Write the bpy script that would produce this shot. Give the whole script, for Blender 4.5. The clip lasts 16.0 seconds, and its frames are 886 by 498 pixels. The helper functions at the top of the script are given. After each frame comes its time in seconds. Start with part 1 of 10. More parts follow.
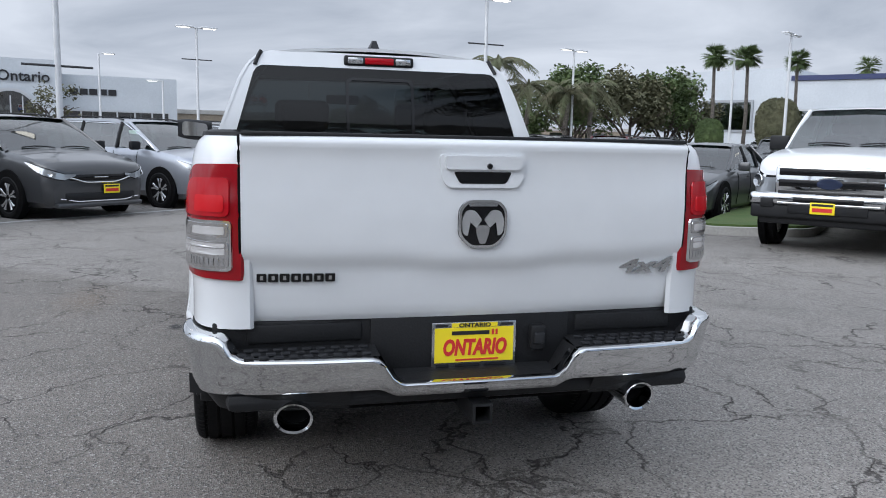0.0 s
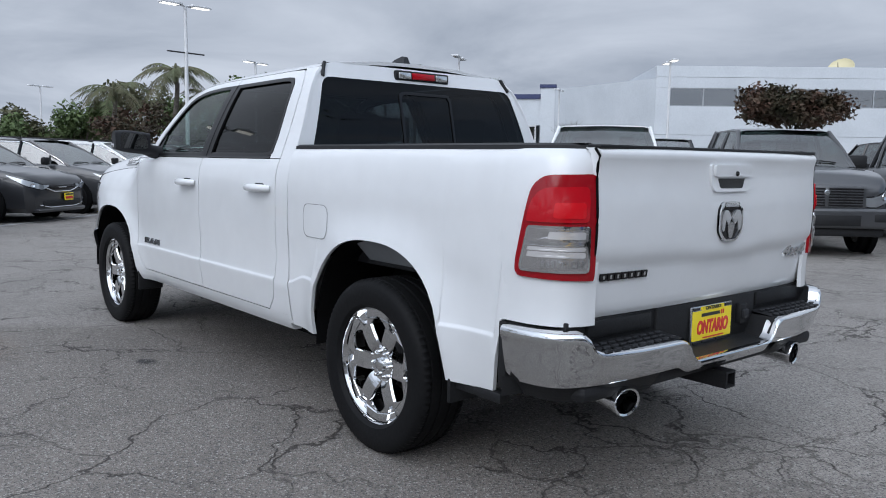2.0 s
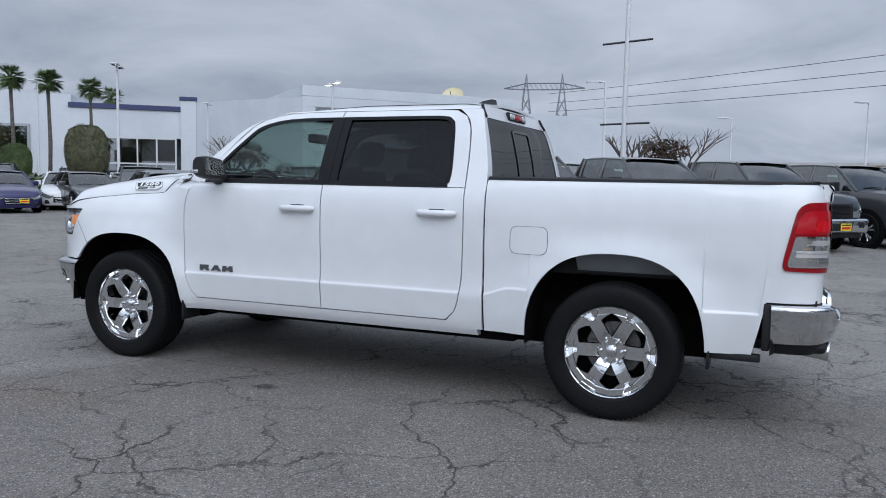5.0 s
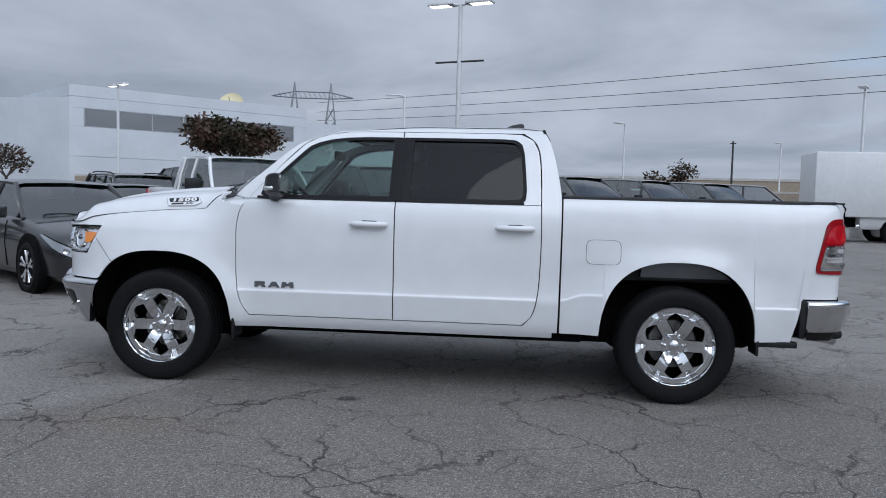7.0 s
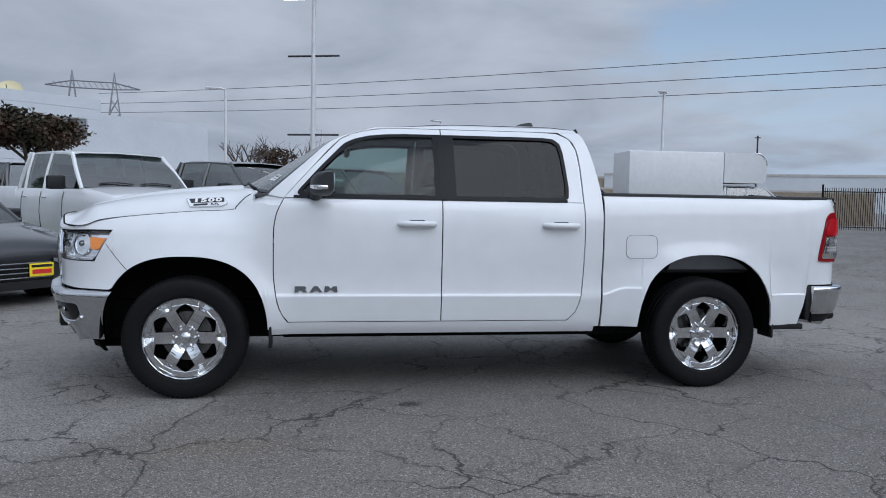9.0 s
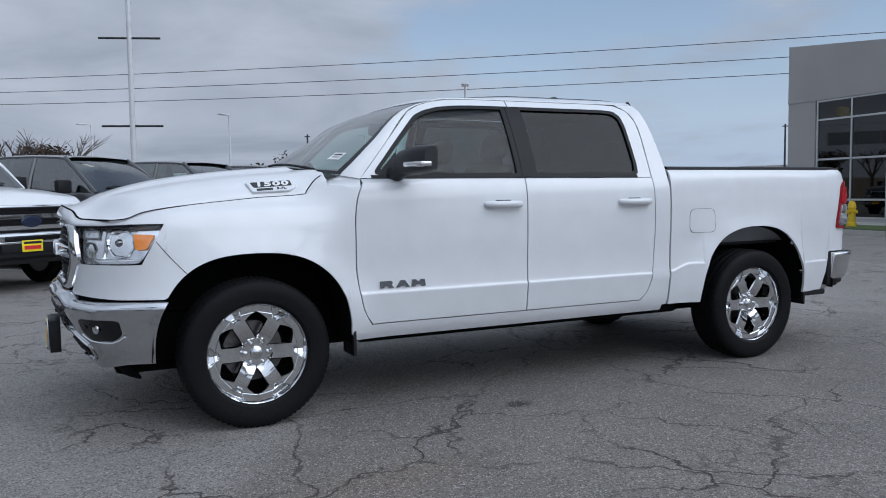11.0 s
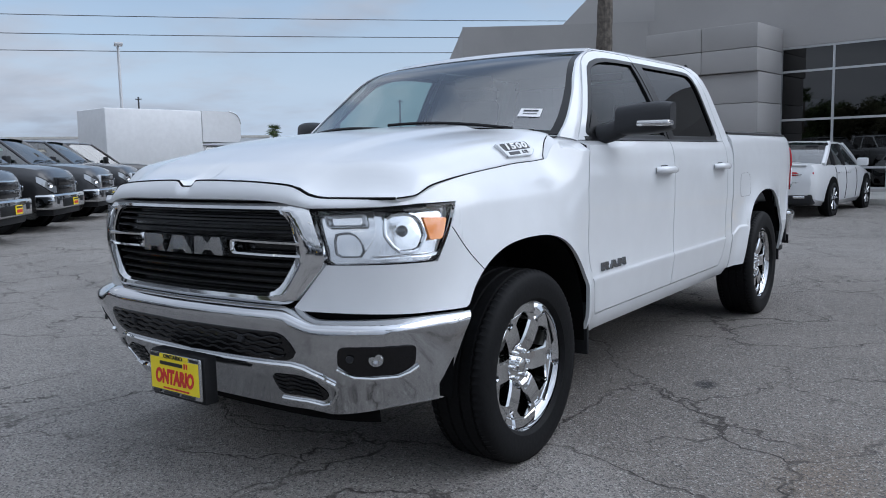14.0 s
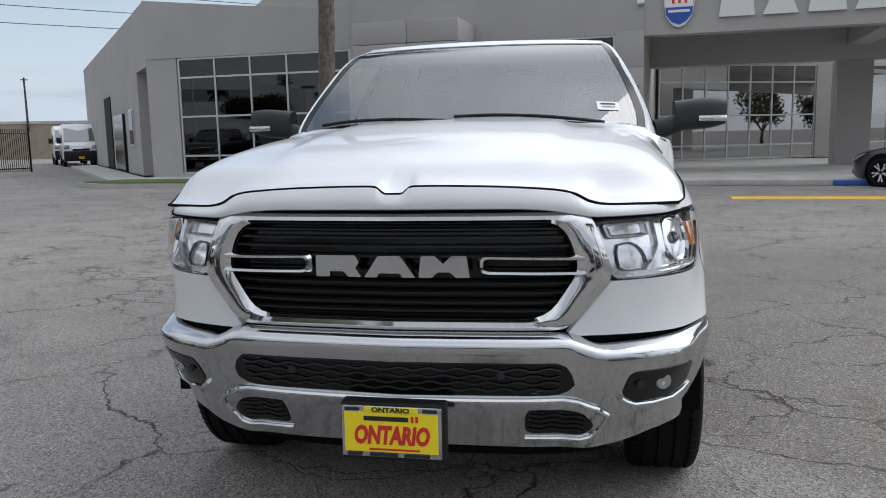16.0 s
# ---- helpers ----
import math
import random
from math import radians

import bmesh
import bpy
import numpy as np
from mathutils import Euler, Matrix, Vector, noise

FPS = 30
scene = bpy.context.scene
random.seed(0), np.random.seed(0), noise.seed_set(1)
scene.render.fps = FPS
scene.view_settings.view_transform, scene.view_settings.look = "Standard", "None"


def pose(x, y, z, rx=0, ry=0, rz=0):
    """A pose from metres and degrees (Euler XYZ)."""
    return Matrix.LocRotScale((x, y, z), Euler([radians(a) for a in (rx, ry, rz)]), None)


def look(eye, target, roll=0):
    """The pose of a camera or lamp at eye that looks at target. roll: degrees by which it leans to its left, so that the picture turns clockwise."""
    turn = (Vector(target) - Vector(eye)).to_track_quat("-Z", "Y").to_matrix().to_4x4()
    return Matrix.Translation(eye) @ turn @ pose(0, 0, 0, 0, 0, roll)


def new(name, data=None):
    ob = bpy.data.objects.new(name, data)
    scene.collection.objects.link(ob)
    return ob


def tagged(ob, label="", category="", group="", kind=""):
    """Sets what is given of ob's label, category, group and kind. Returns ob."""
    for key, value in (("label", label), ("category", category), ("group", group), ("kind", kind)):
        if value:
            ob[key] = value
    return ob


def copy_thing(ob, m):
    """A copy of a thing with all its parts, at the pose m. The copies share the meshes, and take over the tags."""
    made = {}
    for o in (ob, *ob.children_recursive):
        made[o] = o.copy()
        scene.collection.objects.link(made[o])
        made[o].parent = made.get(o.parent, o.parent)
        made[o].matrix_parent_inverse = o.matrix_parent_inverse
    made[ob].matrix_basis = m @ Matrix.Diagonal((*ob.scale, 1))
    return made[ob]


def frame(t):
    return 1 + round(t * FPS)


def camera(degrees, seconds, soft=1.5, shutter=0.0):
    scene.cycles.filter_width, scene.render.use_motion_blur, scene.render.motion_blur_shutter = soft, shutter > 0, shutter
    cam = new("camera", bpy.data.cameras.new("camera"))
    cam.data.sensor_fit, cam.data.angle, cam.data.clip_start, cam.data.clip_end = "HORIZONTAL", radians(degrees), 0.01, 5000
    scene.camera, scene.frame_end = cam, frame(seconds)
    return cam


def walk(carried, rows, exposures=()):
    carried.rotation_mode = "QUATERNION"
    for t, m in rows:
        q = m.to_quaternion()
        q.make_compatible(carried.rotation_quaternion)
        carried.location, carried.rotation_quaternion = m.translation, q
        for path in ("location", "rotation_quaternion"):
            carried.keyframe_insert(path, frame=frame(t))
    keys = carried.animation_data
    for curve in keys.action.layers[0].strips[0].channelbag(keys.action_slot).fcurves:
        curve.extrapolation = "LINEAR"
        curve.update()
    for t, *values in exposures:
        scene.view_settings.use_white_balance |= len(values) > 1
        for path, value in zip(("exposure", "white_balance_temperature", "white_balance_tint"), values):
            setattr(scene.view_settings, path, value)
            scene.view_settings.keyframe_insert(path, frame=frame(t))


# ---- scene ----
cam = camera(58.5, 16.0, soft=1.0)
PATH = [
    (0, (-0.812, -3.765, 1.393), (-0.311, -1.848, 1.122), 1.2),
    (0.5, (-1.353, -3.575, 1.378), (-0.619, -1.733, 1.117), 1.0),
    (1, (-1.915, -3.402, 1.396), (-0.966, -1.66, 1.145), 0.7),
    (1.5, (-2.448, -3.145, 1.36), (-1.321, -1.51, 1.124), 0.8),
    (2, (-3.018, -2.936, 1.348), (-1.746, -1.409, 1.124), 0.9),
    (2.5, (-3.521, -2.658, 1.344), (-2.122, -1.246, 1.121), 0.8),
    (3, (-4.014, -2.356, 1.333), (-2.502, -1.065, 1.11), 1.0),
    (3.5, (-4.469, -2.043, 1.353), (-2.854, -0.883, 1.132), 1.2),
    (4, (-4.843, -1.632, 1.347), (-3.14, -0.605, 1.137), 1.3),
    (4.5, (-5.264, -1.282, 1.363), (-3.485, -0.388, 1.17), 1.3),
    (5, (-5.568, -0.822, 1.382), (-3.726, -0.064, 1.21), 1.1),
    (5.2, (-5.707, -0.627, 1.388), (-3.842, 0.077, 1.226), 1.0),
    (7.5, (-6.54, 1.576, 1.407), (-4.545, 1.621, 1.269), 1.6),
    (8, (-6.567, 2.016, 1.417), (-4.573, 1.936, 1.279), 1.5),
    (8.5, (-6.477, 2.432, 1.403), (-4.493, 2.228, 1.265), 1.4),
    (10.8, (-5.389, 4.466, 1.259), (-3.573, 3.641, 1.122), -0.6),
    (11, (-5.195, 4.632, 1.255), (-3.405, 3.751, 1.112), -0.7),
    (11.5, (-4.809, 5.043, 1.248), (-3.087, 4.039, 1.091), -1.2),
    (12, (-4.403, 5.398, 1.241), (-2.756, 4.276, 1.068), -1.5),
    (12.5, (-3.924, 5.702, 1.23), (-2.367, 4.461, 1.039), -1.3),
    (13, (-3.52, 6.015, 1.251), (-2.07, 4.654, 1.044), -1.1),
    (13.5, (-3.057, 6.233, 1.25), (-1.734, 4.748, 1.033), -1.1),
    (14, (-2.593, 6.483, 1.266), (-1.424, 4.876, 1.039), -1.2),
    (14.5, (-2.074, 6.674, 1.283), (-1.089, 4.951, 1.046), -1.5),
    (15, (-1.538, 6.839, 1.3), (-0.758, 5.014, 1.05), -1.6),
    (15.5, (-1.051, 6.946, 1.332), (-0.486, 5.046, 1.064), -1.6),
    (16, (-0.601, 6.94, 1.352), (-0.231, 4.994, 1.07), -1.2),
]
EXPOSURES = [(0, 0.49, 6300, 10), (1.5, 0.31, 6220, 10), (3.5, 0.18, 6080, 10), (5, 0.10, 6040, 10), (8, -0.06, 6010, 10), (11, -0.07, 5980, 10), (12.5, 0.03, 6000, 10), (14, 0.14, 6020, 10), (15, 0.24, 6050, 10), (15.5, 0.29, 6300, 10), (16, 0.33, 6680, 10)]
walk(cam, [(t, look(eye, target, roll)) for t, eye, target, roll in PATH], EXPOSURES)

# ---- world, sun, exposure ----
SUN_ELEVATION, SUN_AZIMUTH = 36, 240        # degrees; azimuth measured clockwise from +y
world = bpy.data.worlds.new("overcast_sky")
scene.world = world
world.use_nodes = True
wn, wl = world.node_tree.nodes, world.node_tree.links
wn.clear()


def sky_world():
    out = wn.new("ShaderNodeOutputWorld")
    back = wn.new("ShaderNodeBackground")
    back.inputs["Strength"].default_value = 0.95
    sky = wn.new("ShaderNodeTexSky")
    sky.sky_type, sky.sun_disc = "NISHITA", False
    sky.sun_elevation, sky.sun_rotation = radians(SUN_ELEVATION), radians(SUN_AZIMUTH)
    sky_dim = wn.new("ShaderNodeMix")
    sky_dim.data_type, sky_dim.blend_type = "RGBA", "MULTIPLY"
    sky_dim.inputs["Factor"].default_value = 1.0
    sky_dim.inputs["B"].default_value = (0.13, 0.13, 0.13, 1)
    wl.new(sky.outputs["Color"], sky_dim.inputs["A"])
    co = wn.new("ShaderNodeTexCoord")
    sep = wn.new("ShaderNodeSeparateXYZ")
    wl.new(co.outputs["Generated"], sep.inputs["Vector"])
    # cloud sheet seen in perspective: direction over height
    zc = wn.new("ShaderNodeMath")
    zc.operation = "MAXIMUM"
    zc.inputs[1].default_value = 0.0
    wl.new(sep.outputs["Z"], zc.inputs[0])
    za = wn.new("ShaderNodeMath")
    za.operation = "ADD"
    za.inputs[1].default_value = 0.16
    wl.new(zc.outputs[0], za.inputs[0])
    div = wn.new("ShaderNodeVectorMath")
    div.operation = "DIVIDE"
    comb = wn.new("ShaderNodeCombineXYZ")
    for k in "XYZ":
        wl.new(za.outputs[0], comb.inputs[k])
    wl.new(co.outputs["Generated"], div.inputs[0])
    wl.new(comb.outputs[0], div.inputs[1])
    n1 = wn.new("ShaderNodeTexNoise")
    n1.inputs["Scale"].default_value, n1.inputs["Detail"].default_value, n1.inputs["Roughness"].default_value = 0.85, 7, 0.55
    n1.inputs["Distortion"].default_value = 0.5
    wl.new(div.outputs[0], n1.inputs["Vector"])
    # cloud grey, darker and lighter bellies
    grey = wn.new("ShaderNodeValToRGB")
    e = grey.color_ramp.elements
    e[0].position, e[0].color = 0.34, (0.325, 0.36, 0.42, 1)
    e[1].position, e[1].color = 0.68, (0.53, 0.565, 0.625, 1)
    wl.new(n1.outputs["Fac"], grey.inputs["Fac"])
    # the overcast sky is brighter overhead
    up = wn.new("ShaderNodeMapRange")
    up.interpolation_type = "SMOOTHSTEP"
    for k, v in (("From Min", 0.16), ("From Max", 0.60), ("To Min", 1.0), ("To Max", 1.5)):
        up.inputs[k].default_value = v
    wl.new(sep.outputs["Z"], up.inputs["Value"])
    lift = wn.new("ShaderNodeVectorMath")
    lift.operation = "SCALE"
    wl.new(grey.outputs["Color"], lift.inputs[0])
    # and towards the veiled sun
    lobe = wn.new("ShaderNodeVectorMath")
    lobe.operation = "DOT_PRODUCT"
    az, el = radians(SUN_AZIMUTH), radians(SUN_ELEVATION)
    lobe.inputs[1].default_value = (math.sin(az) * math.cos(el), math.cos(az) * math.cos(el), math.sin(el))
    wl.new(co.outputs["Generated"], lobe.inputs[0])
    veil = wn.new("ShaderNodeMapRange")
    veil.interpolation_type = "SMOOTHSTEP"
    for k, v in (("From Min", 0.15), ("From Max", 1.0), ("To Min", 1.0), ("To Max", 2.1)):
        veil.inputs[k].default_value = v
    wl.new(lobe.outputs["Value"], veil.inputs["Value"])
    both = wn.new("ShaderNodeMath")
    both.operation = "MULTIPLY"
    wl.new(up.outputs[0], both.inputs[0])
    wl.new(veil.outputs[0], both.inputs[1])
    wl.new(both.outputs[0], lift.inputs["Scale"])
    # breaks in the cloud towards the south-east, where blue shows
    dot = wn.new("ShaderNodeVectorMath")
    dot.operation = "DOT_PRODUCT"
    dot.inputs[1].default_value = Vector((0.60, -0.76, 0.30)).normalized()
    wl.new(co.outputs["Generated"], dot.inputs[0])
    gap = wn.new("ShaderNodeMapRange")
    gap.interpolation_type = "SMOOTHSTEP"
    for k, v in (("From Min", 0.62), ("From Max", 0.97), ("To Min", 0.0), ("To Max", 0.66)):
        gap.inputs[k].default_value = v
    wl.new(dot.outputs["Value"], gap.inputs["Value"])
    n2 = wn.new("ShaderNodeTexNoise")
    n2.inputs["Scale"].default_value, n2.inputs["Detail"].default_value = 1.5, 7
    wl.new(div.outputs[0], n2.inputs["Vector"])
    sub = wn.new("ShaderNodeMath")
    sub.operation = "SUBTRACT"
    wl.new(gap.outputs[0], sub.inputs[0])
    wl.new(n2.outputs["Fac"], sub.inputs[1])
    open_sky = wn.new("ShaderNodeMapRange")
    open_sky.interpolation_type = "SMOOTHSTEP"
    for k, v in (("From Min", -0.06), ("From Max", 0.20), ("To Min", 0.0), ("To Max", 0.85)):
        open_sky.inputs[k].default_value = v
    wl.new(sub.outputs[0], open_sky.inputs["Value"])
    mix = wn.new("ShaderNodeMix")
    mix.data_type = "RGBA"
    wl.new(open_sky.outputs[0], mix.inputs["Factor"])
    wl.new(lift.outputs[0], mix.inputs["A"])
    # thin haze whitens the blue low down
    low = wn.new("ShaderNodeMapRange")
    low.interpolation_type = "SMOOTHSTEP"
    for k, v in (("From Min", 0.02), ("From Max", 0.24), ("To Min", 0.92), ("To Max", 0.22)):
        low.inputs[k].default_value = v
    wl.new(sep.outputs["Z"], low.inputs["Value"])
    haze = wn.new("ShaderNodeMix")
    haze.data_type = "RGBA"
    haze.inputs["B"].default_value = (0.50, 0.60, 0.74, 1)
    wl.new(low.outputs[0], haze.inputs["Factor"])
    wl.new(sky_dim.outputs["Result"], haze.inputs["A"])
    wl.new(haze.outputs["Result"], mix.inputs["B"])
    wl.new(mix.outputs["Result"], back.inputs["Color"])
    wl.new(back.outputs[0], out.inputs["Surface"])


sky_world()
sun_data = bpy.data.lights.new("sun", "SUN")
sun_data.energy, sun_data.angle, sun_data.color = 1.1, radians(55), (1.0, 0.98, 0.96)
sun = new("sun", sun_data)
_az, _el = radians(SUN_AZIMUTH), radians(SUN_ELEVATION)
sun.matrix_world = look((60 * math.sin(_az) * math.cos(_el), 60 * math.cos(_az) * math.cos(_el), 60 * math.sin(_el)), (0, 0, 0))

# ---- materials ----
def material(name, base=(0.5, 0.5, 0.5), rough=0.5, metal=0.0, coat=0.0, grain=0.0, scale=20.0, bump=0.0, second=None, mix_scale=2.0, spec=0.5, speck=None, speck_scale=200.0):
    """A procedural surface: base colour broken up by fine grain and by a larger stain pattern, with a little relief."""
    m = bpy.data.materials.new(name)
    m.use_nodes = True
    nt = m.node_tree
    n, l = nt.nodes, nt.links
    p = n["Principled BSDF"]
    p.inputs["Roughness"].default_value, p.inputs["Metallic"].default_value = rough, metal
    p.inputs["Coat Weight"].default_value, p.inputs["Coat Roughness"].default_value = coat, 0.03
    p.inputs["Specular IOR Level"].default_value = spec
    p.inputs["Base Color"].default_value = (*base, 1)
    if not (grain or second or bump or speck):
        return m
    co = n.new("ShaderNodeTexCoord")
    fine = n.new("ShaderNodeTexNoise")
    fine.inputs["Scale"].default_value, fine.inputs["Detail"].default_value = scale, 5
    l.new(co.outputs["Object"], fine.inputs["Vector"])
    big = n.new("ShaderNodeTexNoise")
    big.inputs["Scale"].default_value, big.inputs["Detail"].default_value = mix_scale, 4
    l.new(co.outputs["Object"], big.inputs["Vector"])
    a = n.new("ShaderNodeMix")
    a.data_type = "RGBA"
    a.inputs["A"].default_value = (*base, 1)
    a.inputs["B"].default_value = (*(second or [c * (1 - grain) for c in base]), 1)
    ramp = n.new("ShaderNodeMapRange")
    ramp.inputs["From Min"].default_value, ramp.inputs["From Max"].default_value = 0.38, 0.66
    l.new(big.outputs["Fac"], ramp.inputs["Value"])
    l.new(ramp.outputs[0], a.inputs["Factor"])
    v = n.new("ShaderNodeMix")
    v.data_type, v.blend_type = "RGBA", "MULTIPLY"
    g = n.new("ShaderNodeMapRange")
    g.inputs["From Min"].default_value, g.inputs["From Max"].default_value = 0.3, 0.7
    g.inputs["To Min"].default_value, g.inputs["To Max"].default_value = 1 - grain, 1 + grain * 0.6
    l.new(fine.outputs["Fac"], g.inputs["Value"])
    v.inputs["Factor"].default_value = 1
    l.new(a.outputs["Result"], v.inputs["A"])
    l.new(g.outputs[0], v.inputs["B"])
    last = v.outputs["Result"]
    l.new(last, p.inputs["Base Color"])
    if bump:
        b = n.new("ShaderNodeBump")
        b.inputs["Strength"].default_value, b.inputs["Distance"].default_value = bump, 0.01
        l.new(fine.outputs["Fac"], b.inputs["Height"])
        l.new(b.outputs[0], p.inputs["Normal"])
    return m


def car_paint(name, base, flake=0.0):
    m = material(name, base, rough=0.32, metal=flake, coat=0.8, grain=0.03, scale=6, mix_scale=1.2)
    return m


def glass_tint(name, tint, gloss=0.06):
    """Tinted car or window glass: see-through with a mirror-like skin."""
    m = bpy.data.materials.new(name)
    m.use_nodes = True
    n, l = m.node_tree.nodes, m.node_tree.links
    n.clear()
    out = n.new("ShaderNodeOutputMaterial")
    tr = n.new("ShaderNodeBsdfTransparent")
    tr.inputs["Color"].default_value = (*tint, 1)
    gl = n.new("ShaderNodeBsdfGlossy")
    gl.inputs["Roughness"].default_value = 0.015
    lw = n.new("ShaderNodeLayerWeight")
    lw.inputs["Blend"].default_value = 0.5
    fifth = n.new("ShaderNodeMath")
    fifth.operation = "POWER"
    fifth.inputs[1].default_value = 5.0
    l.new(lw.outputs["Facing"], fifth.inputs[0])
    add = n.new("ShaderNodeMath")
    add.operation, add.use_clamp = "MULTIPLY_ADD", True
    add.inputs[1].default_value, add.inputs[2].default_value = 0.80, gloss + 0.034
    l.new(fifth.outputs[0], add.inputs[0])
    mx = n.new("ShaderNodeMixShader")
    l.new(add.outputs[0], mx.inputs["Fac"])
    l.new(tr.outputs[0], mx.inputs[1])
    l.new(gl.outputs[0], mx.inputs[2])
    l.new(mx.outputs[0], out.inputs["Surface"])
    return m


WHITE_PAINT = car_paint("white_paint", (0.70, 0.715, 0.73))
CHROME = material("chrome", (0.70, 0.71, 0.72), rough=0.06, metal=1.0)
SATIN_CHROME = material("satin_chrome", (0.60, 0.61, 0.62), rough=0.22, metal=1.0)
BLACK_PLASTIC = material("black_plastic", (0.013, 0.0135, 0.015), rough=0.55, grain=0.2, scale=120, bump=0.15, spec=0.3)
GLOSS_BLACK = material("gloss_black", (0.006, 0.006, 0.007), rough=0.16, spec=0.35)
GREY_PLASTIC = material("grey_plastic", (0.021, 0.022, 0.025), rough=0.5, grain=0.15, scale=150, bump=0.1, spec=0.35)
TRIM_BLACK = material("trim_black", (0.007, 0.007, 0.008), rough=0.32, grain=0.1, scale=90, spec=0.18)
RUBBER = material("rubber", (0.0085, 0.0087, 0.0095), rough=0.60, grain=0.25, scale=60, bump=0.1, spec=0.13)
UNDERBODY = material("underbody", (0.005, 0.005, 0.0055), rough=0.9, grain=0.3, scale=15, spec=0.1)
RED_LENS = material("red_lens", (0.42, 0.005, 0.012), rough=0.12, spec=0.45)
DEEP_RED = material("deep_red_lens", (0.26, 0.003, 0.008), rough=0.12, spec=0.45)
CLEAR_LENS = material("clear_lens", (0.62, 0.62, 0.62), rough=0.12, metal=0.75, coat=1.0)
AMBER = material("amber_lens", (0.85, 0.25, 0.02), rough=0.15, coat=1.0)
PLATE_YELLOW = material("plate_yellow", (0.90, 0.72, 0.02), rough=0.35)
INK_RED = material("ink_red", (0.62, 0.03, 0.03), rough=0.4)
INK_BLACK = material("ink_black", (0.015, 0.015, 0.018), rough=0.4)
INK_BLUE = material("ink_blue", (0.02, 0.08, 0.40), rough=0.4)
INK_WHITE = material("ink_white", (0.78, 0.78, 0.78), rough=0.45)
TINT_DARK = glass_tint("privacy_glass", (0.055, 0.061, 0.067), -0.004)
TINT_CLEAR = glass_tint("clear_glass", (0.52, 0.63, 0.60), 0.004)
TINT_BLACK = glass_tint("storefront_glass", (0.03, 0.032, 0.035), 0.05)
SEAT_CLOTH = material("seat_cloth", (0.035, 0.035, 0.038), rough=0.9, grain=0.3, scale=90)

# ---- mesh tools ----
def link_mesh(name, bm, mat, smooth=35):
    me = bpy.data.meshes.new(name)
    bm.normal_update()
    bm.to_mesh(me)
    bm.free()
    mats = mat if isinstance(mat, (list, tuple)) else [mat]
    for m in mats:
        me.materials.append(m)
    if smooth:
        me.shade_smooth()
        me.set_sharp_from_angle(angle=radians(smooth))
    return new(name, me)


def face_out(bm, middle):
    """Turns a skin's faces so that they look away from a middle point."""
    bm.normal_update()
    c = Vector(middle)
    bad = [f for f in bm.faces if f.normal.dot(f.calc_center_median() - c) < 0]
    bmesh.ops.reverse_faces(bm, faces=bad)
    return bm


def part(name, bm, mat, parent, label="", smooth=35):
    ob = link_mesh(name, bm, mat, smooth)
    ob.parent = parent
    if label:
        ob["label"] = label
    return ob


def thing(name, label, category, at=(0, 0, 0), turn=0.0, group="", kind=""):
    ob = new(name)
    ob.matrix_world = Matrix.Translation(at) @ Matrix.Rotation(radians(turn), 4, "Z")
    return tagged(ob, label, category, group, kind)


def box(bm, x0, x1, y0, y1, z0, z1, bevel=0.0, segs=2):
    m = Matrix.Translation(((x0 + x1) / 2, (y0 + y1) / 2, (z0 + z1) / 2)) @ Matrix.Diagonal((abs(x1 - x0), abs(y1 - y0), abs(z1 - z0), 1))
    r = bmesh.ops.create_cube(bm, size=1, matrix=m)
    if bevel:
        es = list({e for v in r["verts"] for e in v.link_edges})
        bmesh.ops.bevel(bm, geom=es, offset=bevel, segments=segs, profile=0.5, affect="EDGES")
    return bm


def new_box(*a, **k):
    return box(bmesh.new(), *a, **k)


def tube(bm, pts, radius, sides=8, close=True):
    """A round bar along points; radius may be a list."""
    pts = [Vector(p) for p in pts]
    rings = []
    for i, p in enumerate(pts):
        d = (pts[min(i + 1, len(pts) - 1)] - pts[max(i - 1, 0)]).normalized()
        q = d.to_track_quat("Z", "Y").to_matrix()
        r = radius[i] if isinstance(radius, (list, tuple)) else radius
        rings.append([bm.verts.new(p + q @ Vector((r * math.cos(2 * math.pi * k / sides), r * math.sin(2 * math.pi * k / sides), 0))) for k in range(sides)])
    for a, b in zip(rings, rings[1:]):
        for k in range(sides):
            bm.faces.new((a[k], a[(k + 1) % sides], b[(k + 1) % sides], b[k]))
    if close:
        bm.faces.new(rings[0][::-1])
        bm.faces.new(rings[-1])
    return bm


def lathe(bm, profile, m, sides=48):
    """Turns (radius, height) pairs round the local z axis of m."""
    rings = [[bm.verts.new(m @ Vector((r * math.cos(2 * math.pi * k / sides), r * math.sin(2 * math.pi * k / sides), h))) for k in range(sides)] for r, h in profile]
    for a, b in zip(rings, rings[1:]):
        for k in range(sides):
            bm.faces.new((a[k], a[(k + 1) % sides], b[(k + 1) % sides], b[k]))
    return bm


def grid(bm, f, us, vs, flip=False):
    """A sheet of quads over f(u, v)."""
    rows = [[bm.verts.new(f(u, v)) for u in us] for v in vs]
    for a, b in zip(rows, rows[1:]):
        for k in range(len(us) - 1):
            q = (a[k], a[k + 1], b[k + 1], b[k])
            bm.faces.new(q[::-1] if flip else q)
    return bm


def hem(bm, inward, depth=0.018):
    """Folds the free edges of a sheet inwards, so that it has thickness."""
    es = [e for e in bm.edges if e.is_boundary]
    r = bmesh.ops.extrude_edge_only(bm, edges=es)
    for v in r["geom"]:
        if isinstance(v, bmesh.types.BMVert):
            v.co += inward(v.co) * depth
    return bm


